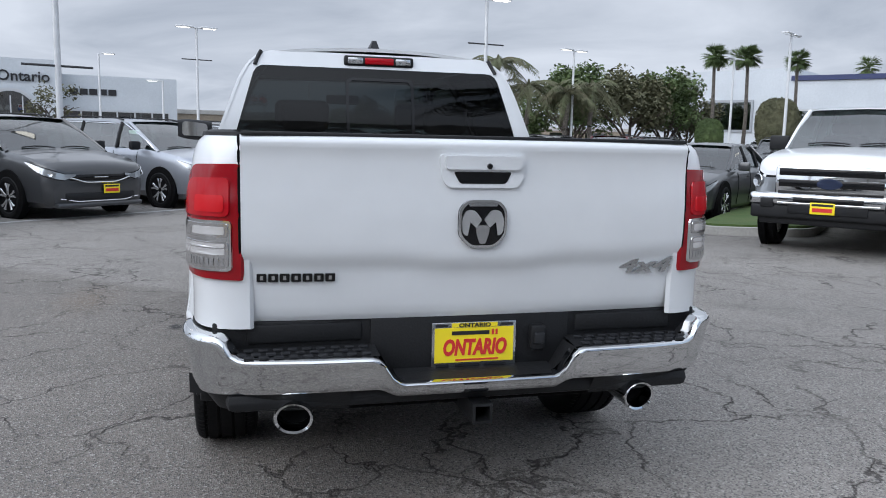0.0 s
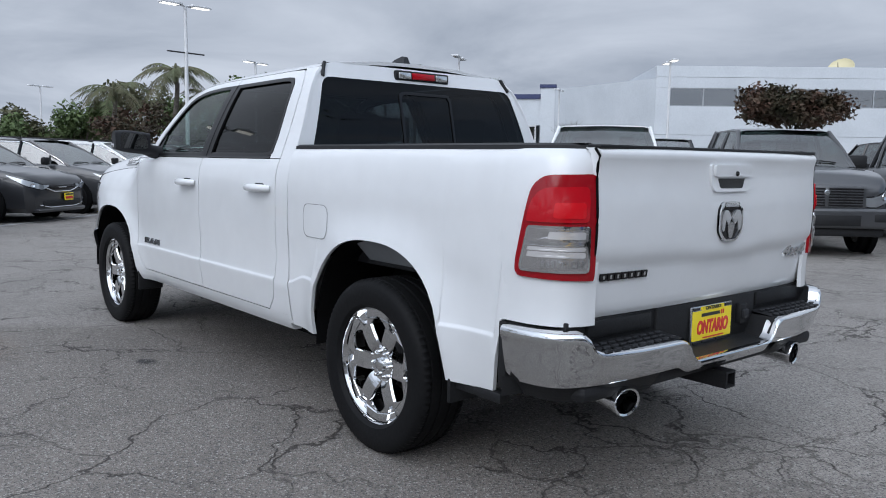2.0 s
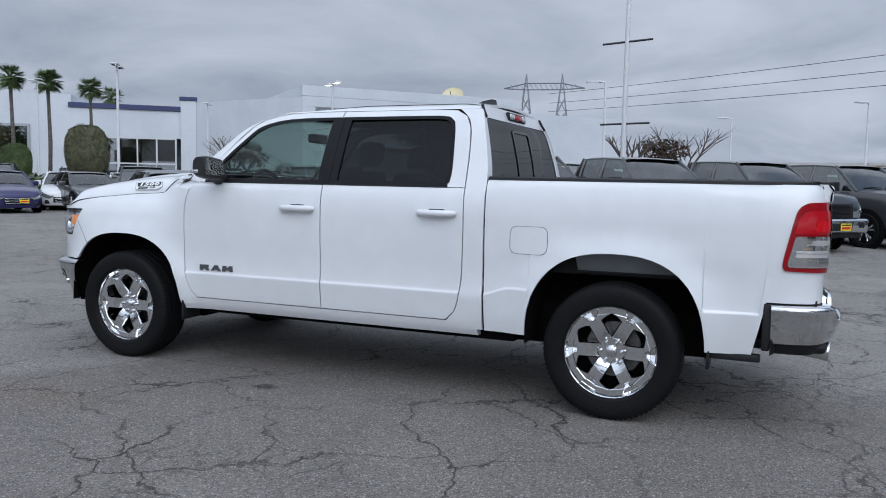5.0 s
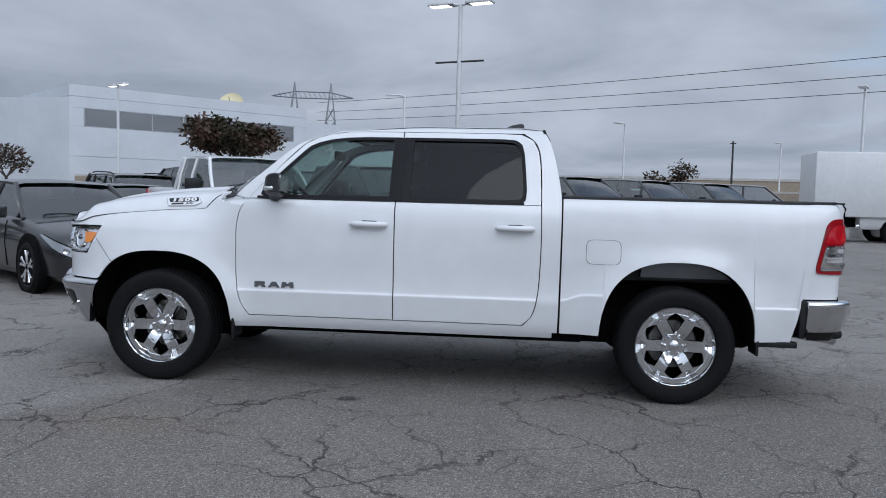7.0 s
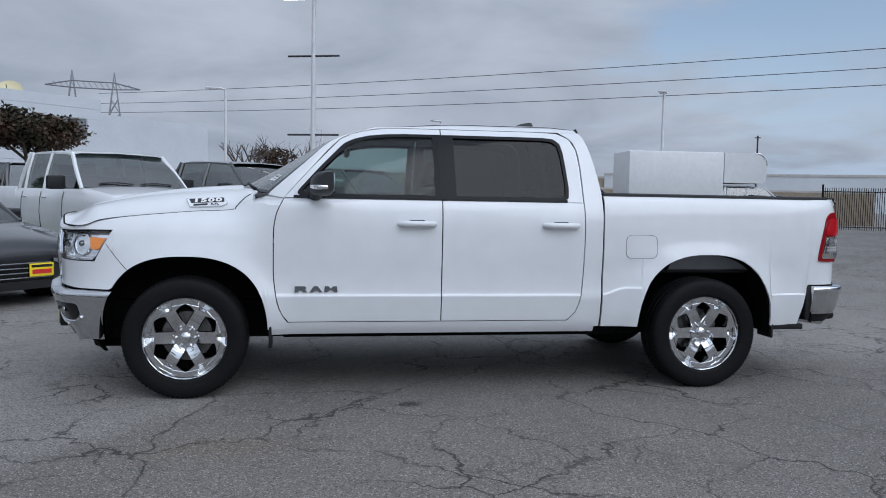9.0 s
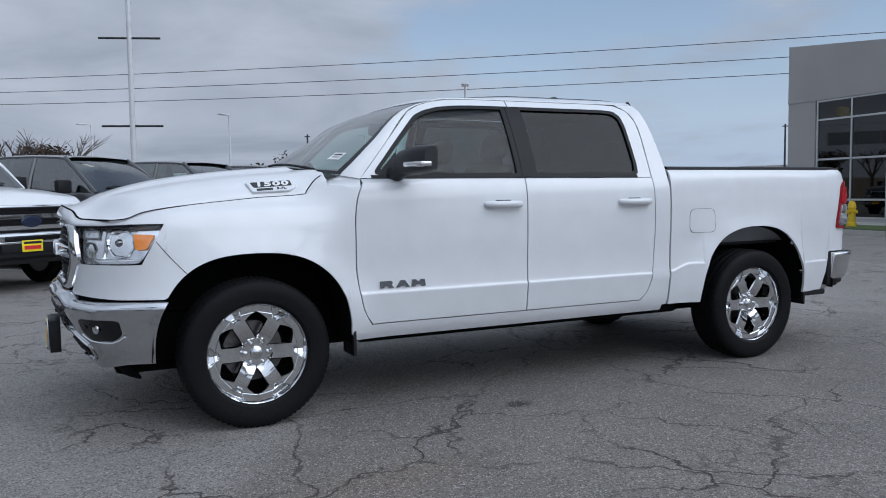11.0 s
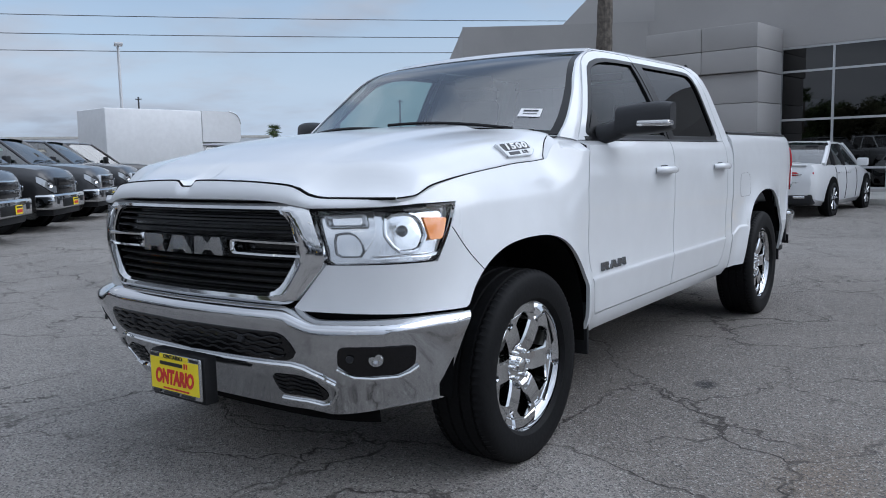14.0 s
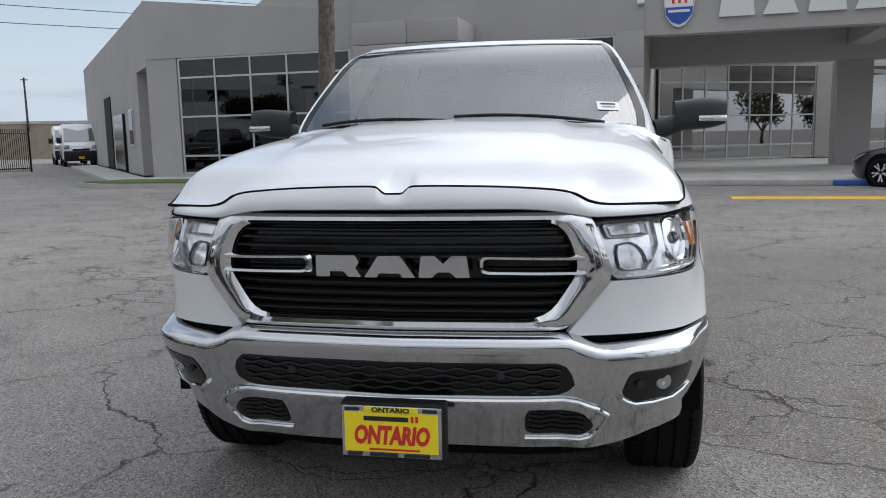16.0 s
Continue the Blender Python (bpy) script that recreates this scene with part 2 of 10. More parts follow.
def lerp(a, b, t):
    return a + (b - a) * t


def curve_of(pairs):
    """A smooth-ish function through (key, value) pairs, straight beyond them."""
    ks, vs = [p[0] for p in pairs], [p[1] for p in pairs]

    def f(k):
        if k <= ks[0]:
            return vs[0]
        if k >= ks[-1]:
            return vs[-1]
        i = max(j for j in range(len(ks)) if ks[j] <= k)
        if i == len(ks) - 1:
            return vs[-1]
        t = (k - ks[i]) / (ks[i + 1] - ks[i])
        # monotone cubic through the neighbours
        h = ks[i + 1] - ks[i]
        d = (vs[i + 1] - vs[i]) / h
        d0 = (vs[i] - vs[i - 1]) / (ks[i] - ks[i - 1]) if i > 0 else d
        d1 = (vs[i + 2] - vs[i + 1]) / (ks[i + 2] - ks[i + 1]) if i + 2 < len(ks) else d
        m0 = 0 if d0 * d <= 0 else 2 * d0 * d / (d0 + d)
        m1 = 0 if d1 * d <= 0 else 2 * d1 * d / (d1 + d)
        t2, t3 = t * t, t * t * t
        return (2 * t3 - 3 * t2 + 1) * vs[i] + (t3 - 2 * t2 + t) * h * m0 + (-2 * t3 + 3 * t2) * vs[i + 1] + (t3 - t2) * h * m1
    return f


def span(a, b, n):
    return [a + (b - a) * i / (n - 1) for i in range(n)]


def smooth01(a, b, x):
    t = min(1, max(0, (x - a) / (b - a)))
    return t * t * (3 - 2 * t)


def rounded(pts, r=0.03, seg=4):
    """Rounds the corners of a closed outline; a point may carry its own radius as third number."""
    out, n = [], len(pts)
    for i in range(n):
        p = Vector(pts[i][:2])
        rr = pts[i][2] if len(pts[i]) > 2 else r
        a, b = Vector(pts[i - 1][:2]) - p, Vector(pts[(i + 1) % n][:2]) - p
        rr = min(rr, a.length * 0.45, b.length * 0.45)
        if rr <= 1e-5:
            out.append(p)
            continue
        p0, p1 = p + a.normalized() * rr, p + b.normalized() * rr
        for k in range(seg + 1):
            t = k / seg
            out.append((1 - t) ** 2 * p0 + 2 * t * (1 - t) * p + t * t * p1)
    return out


def resample(outline, n):
    """n points at even steps along a closed outline."""
    pts = [Vector(p[:2]) for p in outline]
    pts.append(pts[0])
    acc = [0.0]
    for a, b in zip(pts, pts[1:]):
        acc.append(acc[-1] + (b - a).length)
    out, j = [], 0
    for i in range(n):
        d = acc[-1] * i / n
        while acc[j + 1] < d:
            j += 1
        t = (d - acc[j]) / max(1e-9, acc[j + 1] - acc[j])
        out.append(pts[j].lerp(pts[j + 1], t))
    return out


def ring(bm, outer, inner, lift, flip=False):
    """The band between two outlines of as many points; lift(p, which) places a flat point in space."""
    a = [bm.verts.new(lift(p, 0)) for p in outer]
    b = [bm.verts.new(lift(p, 1)) for p in inner]
    n = len(a)
    for k in range(n):
        q = (a[k], a[(k + 1) % n], b[(k + 1) % n], b[k])
        bm.faces.new(q[::-1] if flip else q)
    return bm


def sheet(bm, outline, lift, rows=5, flip=False):
    """Fills an outline with rings that close on its middle, laid onto a curved surface by lift."""
    c = sum((Vector(p[:2]) for p in outline), Vector((0, 0))) / len(outline)
    loops = [[bm.verts.new(lift(Vector(p[:2]).lerp(c, k / rows))) for p in outline] for k in range(rows)]
    n = len(outline)
    for a, b in zip(loops, loops[1:]):
        for k in range(n):
            q = (a[k], a[(k + 1) % n], b[(k + 1) % n], b[k])
            bm.faces.new(q[::-1] if flip else q)
    mid = bm.verts.new(lift(c))
    for k in range(n):
        q = (loops[-1][k], loops[-1][(k + 1) % n], mid)
        bm.faces.new(q[::-1] if flip else q)
    return bm


def slab(bm, outline, lift, depth, flip=False):
    """A flat plate of that outline, with a rim of the given depth (a vector)."""
    d = Vector(depth)
    a = [bm.verts.new(lift(p)) for p in outline]
    b = [bm.verts.new(v.co + d) for v in a]
    n = len(a)
    fa = bm.faces.new(a)
    fb = bm.faces.new(b[::-1])
    for k in range(n):
        bm.faces.new((a[(k + 1) % n], a[k], b[k], b[(k + 1) % n]))
    bmesh.ops.recalc_face_normals(bm, faces=bm.faces)
    return bm


def text_mesh(body, size, depth, m, space=1.0, shear=0.0, bold=0.0):
    """Letters as a bmesh in the x-y plane of m, centred."""
    cu = bpy.data.curves.new("letters", "FONT")
    cu.body, cu.size, cu.extrude, cu.offset = body, size, depth, bold
    cu.align_x, cu.align_y, cu.space_character, cu.shear = "CENTER", "CENTER", space, shear
    cu.resolution_u = 3
    ob = bpy.data.objects.new("letters", cu)
    me = bpy.data.meshes.new_from_object(ob)
    bm = bmesh.new()
    bm.from_mesh(me)
    bmesh.ops.transform(bm, matrix=m, verts=bm.verts)
    bpy.data.objects.remove(ob)
    bpy.data.curves.remove(cu)
    bpy.data.meshes.remove(me)
    return bm


def matched(pts, per=10):
    """Even steps along every edge of a closed outline, so that outlines of as many corners pair up point by point."""
    out = []
    for i, p in enumerate(pts):
        a, b = Vector(p[:2]), Vector(pts[(i + 1) % len(pts)][:2])
        out += [a.lerp(b, k / per) for k in range(per)]
    return out


def eased(outline, rounds=3, keep=lambda p: False):
    """Softens the corners of a closed outline, but for points to keep."""
    for _ in range(rounds):
        n = len(outline)
        outline = [outline[i] if keep(outline[i]) else (outline[i - 1] + outline[i] * 2 + outline[(i + 1) % n]) / 4 for i in range(n)]
    return outline

# ---- ground ----
def asphalt_material():
    m = bpy.data.materials.new("asphalt")
    m.use_nodes = True
    n, l = m.node_tree.nodes, m.node_tree.links
    p = n["Principled BSDF"]
    p.inputs["Roughness"].default_value = 0.82
    co = n.new("ShaderNodeTexCoord")

    def noise_of(scale, detail=4, rough=0.55):
        t = n.new("ShaderNodeTexNoise")
        t.inputs["Scale"].default_value, t.inputs["Detail"].default_value, t.inputs["Roughness"].default_value = scale, detail, rough
        l.new(co.outputs["Object"], t.inputs["Vector"])
        return t

    def mapped(sock, a, b, c, d):
        r = n.new("ShaderNodeMapRange")
        for k, v in zip(("From Min", "From Max", "To Min", "To Max"), (a, b, c, d)):
            r.inputs[k].default_value = v
        l.new(sock, r.inputs["Value"])
        return r.outputs[0]

    def mixed(fac, a, b, mode="MIX"):
        x = n.new("ShaderNodeMix")
        x.data_type, x.blend_type = "RGBA", mode
        for key, val in (("Factor", fac), ("A", a), ("B", b)):
            if isinstance(val, bpy.types.NodeSocket):
                l.new(val, x.inputs[key])
            else:
                x.inputs[key].default_value = val if key == "Factor" else (*val, 1)
        return x.outputs["Result"]

    big, mid, fine = noise_of(0.18, 5), noise_of(1.3, 6, 0.65), noise_of(55, 3)
    base = mixed(mapped(big.outputs["Fac"], 0.38, 0.64, 0, 1), (0.232, 0.214, 0.197), (0.307, 0.283, 0.259))
    base = mixed(mapped(mid.outputs["Fac"], 0.42, 0.75, 0, 0.6), base, (0.165, 0.153, 0.141))
    # a darker, newer lift of paving that ends at a straight seam
    wob = noise_of(0.8, 5, 0.6)

    def edge(kx, ky, at, soft, wobble):
        d = n.new("ShaderNodeVectorMath")
        d.operation = "DOT_PRODUCT"
        d.inputs[1].default_value = (kx, ky, 0)
        l.new(co.outputs["Object"], d.inputs[0])
        a = n.new("ShaderNodeMath")
        a.operation = "MULTIPLY_ADD"
        a.inputs[1].default_value = wobble
        l.new(wob.outputs["Fac"], a.inputs[0])
        l.new(d.outputs["Value"], a.inputs[2])
        return mapped(a.outputs[0], at + wobble * 0.5 - soft, at + wobble * 0.5 + soft, 1, 0)

    seam, east, south = edge(0.64, 0.77, 1.94, 0.10, 0.25), edge(1, 0, 0.10, 0.5, 1.4), edge(0, -1, 3.0, 1.2, 2.0)
    for other in (east, south):
        g = n.new("ShaderNodeMath")
        g.operation = "MULTIPLY"
        l.new(seam, g.inputs[0])
        l.new(other, g.inputs[1])
        seam = g.outputs[0]
    base = mixed(seam, base, mixed(1.0, base, (0.72, 0.70, 0.68), "MULTIPLY"))
    # oil spot, and brown soil washed onto the paving
    def blot(x, y, rx, ry, a, b):
        mp = n.new("ShaderNodeMapping")
        mp.vector_type = "TEXTURE"
        mp.inputs["Location"].default_value, mp.inputs["Scale"].default_value = (x, y, 0), (rx, ry, 1)
        l.new(co.outputs["Object"], mp.inputs["Vector"])
        ln = n.new("ShaderNodeVectorMath")
        ln.operation = "LENGTH"
        l.new(mp.outputs[0], ln.inputs[0])
        ma = n.new("ShaderNodeMath")
        ma.operation = "MULTIPLY_ADD"
        ma.inputs[1].default_value = 1.6
        l.new(noise_of(9.0, 5, 0.7).outputs["Fac"], ma.inputs[0])
        l.new(ln.outputs["Value"], ma.inputs[2])
        return mapped(ma.outputs[0], a, b, 1, 0)
    base = mixed(blot(-1.25, 2.21, 0.075, 0.10, 1.2, 1.9), base, (0.022, 0.021, 0.020))
    base = mixed(blot(-2.05, 3.35, 0.26, 0.65, 1.0, 2.0), base, mixed(1.0, base, (0.93, 0.85, 0.77), "MULTIPLY"))
    # stones of the mix: pale and dark specks
    vor = n.new("ShaderNodeTexVoronoi")
    vor.inputs["Scale"].default_value = 140
    l.new(co.outputs["Object"], vor.inputs["Vector"])
    sepc = n.new("ShaderNodeSeparateColor")
    l.new(vor.outputs["Color"], sepc.inputs["Color"])
    base = mixed(mapped(sepc.outputs["Red"], 0.80, 0.95, 0, 0.60), base, (0.46, 0.45, 0.42))
    base = mixed(mapped(sepc.outputs["Green"], 0.62, 0.88, 0, 0.72), base, (0.045, 0.045, 0.048))
    base = mixed(1.0, base, mapped(fine.outputs["Fac"], 0.25, 0.75, 0.78, 1.22), "MULTIPLY")
    # cracks: wandering cell edges at two sizes, the small ones only where the surface has given way
    warp = noise_of(1.7, 5, 0.6)
    off = n.new("ShaderNodeVectorMath")
    off.operation = "SCALE"
    off.inputs["Scale"].default_value = 0.75
    l.new(warp.outputs["Color"], off.inputs[0])
    add = n.new("ShaderNodeVectorMath")
    l.new(co.outputs["Object"], add.inputs[0])
    l.new(off.outputs[0], add.inputs[1])
    height = None
    for scale, width, where in ((0.42, 0.0095, None), (1.25, 0.0085, (0.40, 0.50)), (4.2, 0.010, (0.60, 0.68))):
        v = n.new("ShaderNodeTexVoronoi")
        v.feature = "DISTANCE_TO_EDGE"
        v.inputs["Scale"].default_value = scale
        l.new(add.outputs[0], v.inputs["Vector"])
        line = mapped(v.outputs["Distance"], width * scale * 0.35, width * scale * 1.6, 1, 0)
        if where:
            mask = noise_of(0.45 if scale < 2 else 0.33, 3)
            g = n.new("ShaderNodeMath")
            g.operation = "MULTIPLY"
            l.new(line, g.inputs[0])
            l.new(mapped(mask.outputs["Fac"], *where, 0, 1), g.inputs[1])
            line = g.outputs[0]
        if height is None:
            height = line
        else:
            g = n.new("ShaderNodeMath")
            g.operation = "MAXIMUM"
            l.new(height, g.inputs[0])
            l.new(line, g.inputs[1])
            height = g.outputs[0]
    # each line fades in and out along its way
    fade = noise_of(0.9, 4, 0.7)
    g = n.new("ShaderNodeMath")
    g.operation = "MULTIPLY"
    l.new(height, g.inputs[0])
    l.new(mapped(fade.outputs["Fac"], 0.36, 0.58, 0.12, 1), g.inputs[1])
    height = g.outputs[0]
    base = mixed(height, base, (0.040, 0.034, 0.030))
    l.new(base, p.inputs["Base Color"])
    b1 = n.new("ShaderNodeBump")
    b1.inputs["Strength"].default_value, b1.inputs["Distance"].default_value = 0.8, 0.006
    l.new(vor.outputs["Distance"], b1.inputs["Height"])
    b2 = n.new("ShaderNodeBump")
    b2.invert = True
    b2.inputs["Strength"].default_value, b2.inputs["Distance"].default_value = 0.7, 0.012
    l.new(height, b2.inputs["Height"])
    l.new(b1.outputs[0], b2.inputs["Normal"])
    l.new(b2.outputs[0], p.inputs["Normal"])
    return m


ASPHALT = asphalt_material()
CONCRETE = material("concrete", (0.46, 0.45, 0.425), rough=0.85, grain=0.12, scale=25, bump=0.2, second=(0.38, 0.37, 0.35), mix_scale=1.5)
LINE_WHITE = material("line_white", (0.50, 0.50, 0.49), rough=0.7, grain=0.25, scale=30, second=(0.30, 0.30, 0.30), mix_scale=6)
LINE_YELLOW = material("line_yellow", (0.72, 0.42, 0.03), rough=0.7, grain=0.15, scale=30)
STOP_BLUE = material("stop_blue", (0.03, 0.10, 0.36), rough=0.6, grain=0.2, scale=20)
GRASS = material("grass", (0.055, 0.105, 0.022), rough=0.9, grain=0.4, scale=60, second=(0.085, 0.12, 0.035), mix_scale=2)

bm = bmesh.new()
ring_r = [0, 3, 6, 9, 12, 16, 22, 30, 45, 70, 120, 250, 600, 1500, 3000]
rows = [[bm.verts.new((r * math.cos(a), 2 + r * math.sin(a), 0)) for a in [2 * math.pi * k / 48 for k in range(48)]] for r in ring_r[1:]]
c = bm.verts.new((0, 2, 0))
for k in range(48):
    bm.faces.new((c, rows[0][k], rows[0][(k + 1) % 48]))
for a, b in zip(rows, rows[1:]):
    for k in range(48):
        bm.faces.new((a[k], b[k], b[(k + 1) % 48], a[(k + 1) % 48]))
ground = link_mesh("ground", bm, ASPHALT)
tagged(ground, "worn grey asphalt car park with branching cracks", "ground", kind="structure")


def stripe(name, a, b, width, mat, label):
    a, b = Vector((*a, 0)), Vector((*b, 0))
    d = (b - a).normalized()
    s = Vector((-d.y, d.x, 0)) * width / 2
    bm = bmesh.new()
    lo = [bm.verts.new(p + Vector((0, 0, 0.0))) for p in (a - s, b - s, b + s, a + s)]
    hi = [bm.verts.new(v.co + Vector((0, 0, 0.005))) for v in lo]
    bm.faces.new(hi)
    for k in range(4):
        bm.faces.new((lo[k], lo[(k + 1) % 4], hi[(k + 1) % 4], hi[k]))
    ob = link_mesh(name, bm, mat, 0)
    return tagged(ob, label, "marking", kind="structure")


# lot axes: the stalls lie at 45 degrees to the truck
stripe("parking_line", (-7.5, 6.85), (16.5, 28.3), 0.10, LINE_WHITE, "faded white stall line along the row of minivans")
stripe("parking_line", (8.45, 3.72), (20.0, 13.3), 0.10, LINE_WHITE, "white stall line beside the grey pickup")
stripe("parking_line", (12.2, 1.0), (18.0, 6.8), 0.10, LINE_WHITE, "white stall line between parked pickups")
stripe("yellow_line", (-3.37, -9.82), (-12.0, -9.15), 0.75, LINE_YELLOW, "bright yellow painted kerb line before the entrance")

# ---- parked vehicles ----
def wheel_set(parent, axles, half, radius, rim_mat, width=0.23):
    """Four wheels as parts of a parked vehicle, on shared meshes."""
    made = None
    for y in axles:
        for s in (-1, 1):
            w = new("wheel")
            w.parent = parent
            w.matrix_local = Matrix.Translation((s * half, y, radius)) @ Matrix.Rotation(radians(90 * s), 4, "Y")
            if made is None:
                rim = radius * 0.69
                t = part("tyre", lathe(bmesh.new(), [(rim - 0.01, -width / 2 * 0.8), (rim + 0.03, -width / 2), (radius - 0.03, -width / 2), (radius, -width / 2 * 0.75), (radius, width / 2 * 0.75), (radius - 0.03, width / 2), (rim + 0.03, width / 2), (rim, width / 2 * 0.8)], Matrix.Identity(4), 32), RUBBER, w)
                bm = lathe(bmesh.new(), [(rim + 0.004, width * 0.42), (rim - 0.012, width * 0.42), (rim - 0.02, width * 0.30), (rim - 0.03, -width * 0.3), (0.0, -width * 0.32)], Matrix.Identity(4), 32)
                for k in range(5):
                    for e in (-0.16, 0.16):
                        a = 2 * math.pi * k / 5 + e
                        a2 = 2 * math.pi * k / 5 + e * 0.6
                        tube(bm, [(0.04 * math.cos(a2), 0.04 * math.sin(a2), width * 0.34), (rim * 0.6 * math.cos(a), rim * 0.6 * math.sin(a), width * 0.37), ((rim - 0.012) * math.cos(a * 1.0 + e * 0.35), (rim - 0.012) * math.sin(a * 1.0 + e * 0.35), width * 0.38)], [0.030, 0.026, 0.034], 6)
                lathe(bm, [(0.0, width * 0.42), (0.05, width * 0.40), (0.06, width * 0.2)], Matrix.Identity(4), 16)
                r = part("rim", bm, rim_mat, w)
                made = (t.data, r.data)
            else:
                for nm, d in zip(("tyre", "rim"), made):
                    o = new(nm, d)
                    o.parent = w


def loft(sections, flip=False, caps=True):
    """Joins cross sections of equally many points; each is a list of (x, y, z) for the right half and is mirrored."""
    bm = bmesh.new()
    rows = []
    for sec in sections:
        right = [bm.verts.new(p) for p in sec]
        rows.append(right + [bm.verts.new((-v.co.x, v.co.y, v.co.z)) for v in right[::-1] if abs(v.co.x) > 1e-6])
    n = len(rows[0])
    closed = abs(sections[0][0][0]) < 1e-6
    for a, b in zip(rows, rows[1:]):
        for k in range(n if closed else n - 1):
            bm.faces.new((a[k], a[(k + 1) % n], b[(k + 1) % n], b[k]))
    if caps:
        for r in (rows[0], rows[-1]):
            bm.faces.new(r)
    bmesh.ops.recalc_face_normals(bm, faces=bm.faces)
    return bm


SHAPES = {
    # length, half width, axles from the nose, tyre radius, stations of the lower body (y from the nose, bottom, shoulder height, half width factor),
    # greenhouse: (shield foot y, z), (shield head y, z), (tail head y, z), (tail foot y, z), roof factor
    "minivan": dict(L=5.15, W=1.0, axles=(0.98, 4.07), R=0.345, low=[(0.0, 0.32, 0.78, 0.66), (0.05, 0.22, 0.85, 0.82), (0.20, 0.20, 0.91, 0.93), (0.5, 0.20, 0.985, 0.98), (1.05, 0.20, 1.07, 1.0), (1.6, 0.20, 1.12, 1.0), (3.2, 0.20, 1.14, 1.0), (4.6, 0.22, 1.14, 0.98), (5.05, 0.28, 1.10, 0.93), (5.15, 0.40, 0.95, 0.88)],
                    house=[(1.10, 1.08), (2.15, 1.66), (4.55, 1.70), (5.08, 1.12)], roof=0.76, pillars=(1.62, 2.35, 3.6)),
    "sedan": dict(L=4.62, W=0.90, axles=(0.90, 3.60), R=0.33, low=[(0.0, 0.30, 0.58, 0.62), (0.06, 0.20, 0.68, 0.80), (0.25, 0.18, 0.76, 0.92), (0.7, 0.18, 0.86, 0.98), (1.3, 0.18, 0.94, 1.0), (2.3, 0.18, 0.97, 1.0), (3.7, 0.20, 1.0, 0.99), (4.3, 0.24, 1.02, 0.95), (4.55, 0.30, 1.00, 0.90), (4.62, 0.42, 0.85, 0.84)],
                  house=[(1.25, 0.93), (2.05, 1.42), (3.10, 1.44), (4.05, 1.01)], roof=0.72, pillars=(1.7, 2.55, 3.3)),
    "suv": dict(L=4.9, W=0.97, axles=(0.92, 3.80), R=0.37, low=[(0.0, 0.40, 0.85, 0.70), (0.06, 0.28, 0.95, 0.86), (0.25, 0.26, 1.04, 0.95), (1.2, 0.26, 1.12, 1.0), (2.3, 0.26, 1.14, 1.0), (4.3, 0.28, 1.16, 0.99), (4.8, 0.36, 1.14, 0.95), (4.9, 0.48, 1.0, 0.90)],
                house=[(1.25, 1.11), (1.95, 1.70), (4.2, 1.74), (4.78, 1.16)], roof=0.78, pillars=(1.75, 2.6, 3.6)),
    "pickup": dict(L=5.85, W=1.0, axles=(0.98, 4.62), R=0.41, low=[(0.0, 0.50, 0.98, 0.72), (0.05, 0.42, 1.08, 0.86), (0.2, 0.40, 1.20, 0.94), (0.6, 0.40, 1.27, 0.99), (1.3, 0.42, 1.32, 1.0), (2.4, 0.44, 1.34, 1.0), (4.0, 0.44, 1.34, 1.0)],
                   house=[(1.32, 1.34), (2.10, 1.94), (3.62, 1.97), (3.92, 1.37)], roof=0.74, pillars=(1.85, 2.75, 3.6), bed=True),
    "big_pickup": dict(L=6.3, W=1.02, axles=(1.0, 5.05), R=0.43, low=[(0.0, 0.56, 1.10, 0.84), (0.05, 0.48, 1.18, 0.92), (0.2, 0.46, 1.26, 0.96), (0.6, 0.46, 1.32, 0.99), (1.3, 0.46, 1.38, 1.0), (2.5, 0.48, 1.38, 1.0), (4.1, 0.48, 1.38, 1.0)],
                       house=[(1.32, 1.40), (2.0, 1.98), (3.72, 2.02), (4.0, 1.42)], roof=0.77, pillars=(1.85, 2.8, 3.65), bed=True),
}
RIM_SILVER = material("rim_silver", (0.66, 0.67, 0.68), rough=0.22, metal=0.75)
LAMP_LENS = material("headlamp_lens", (0.36, 0.38, 0.40), rough=0.10, metal=0.6, coat=0.6)
STICKER = material("window_sticker", (0.62, 0.78, 0.72), rough=0.5)
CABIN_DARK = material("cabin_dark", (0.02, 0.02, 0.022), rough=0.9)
CAR_GLASS = glass_tint("car_glass", (0.24, 0.295, 0.285), 0.19)


OVAL_BLUE = material("oval_blue", (0.018, 0.026, 0.055), rough=0.25, spec=0.35)


def dealer_plate(parent, at, back=False, name="number_plate"):
    """Yellow dealer plate with a red word as a plain slanted bar at this size."""
    x, y, z = at
    s = 1 if back else -1
    pl = part(name, new_box(x - 0.15, x + 0.15, y - 0.006, y + 0.006, z - 0.075, z + 0.075, bevel=0.003), PLATE_YELLOW, parent, "yellow dealer plate")
    part("plate_band", new_box(x - 0.12, x + 0.12, y + s * 0.006, y + s * 0.010, z - 0.045, z + 0.005), INK_RED, pl)
    part("plate_band", new_box(x - 0.13, x + 0.13, y + s * 0.006, y + s * 0.009, z + 0.03, z + 0.06), INK_BLACK, pl)


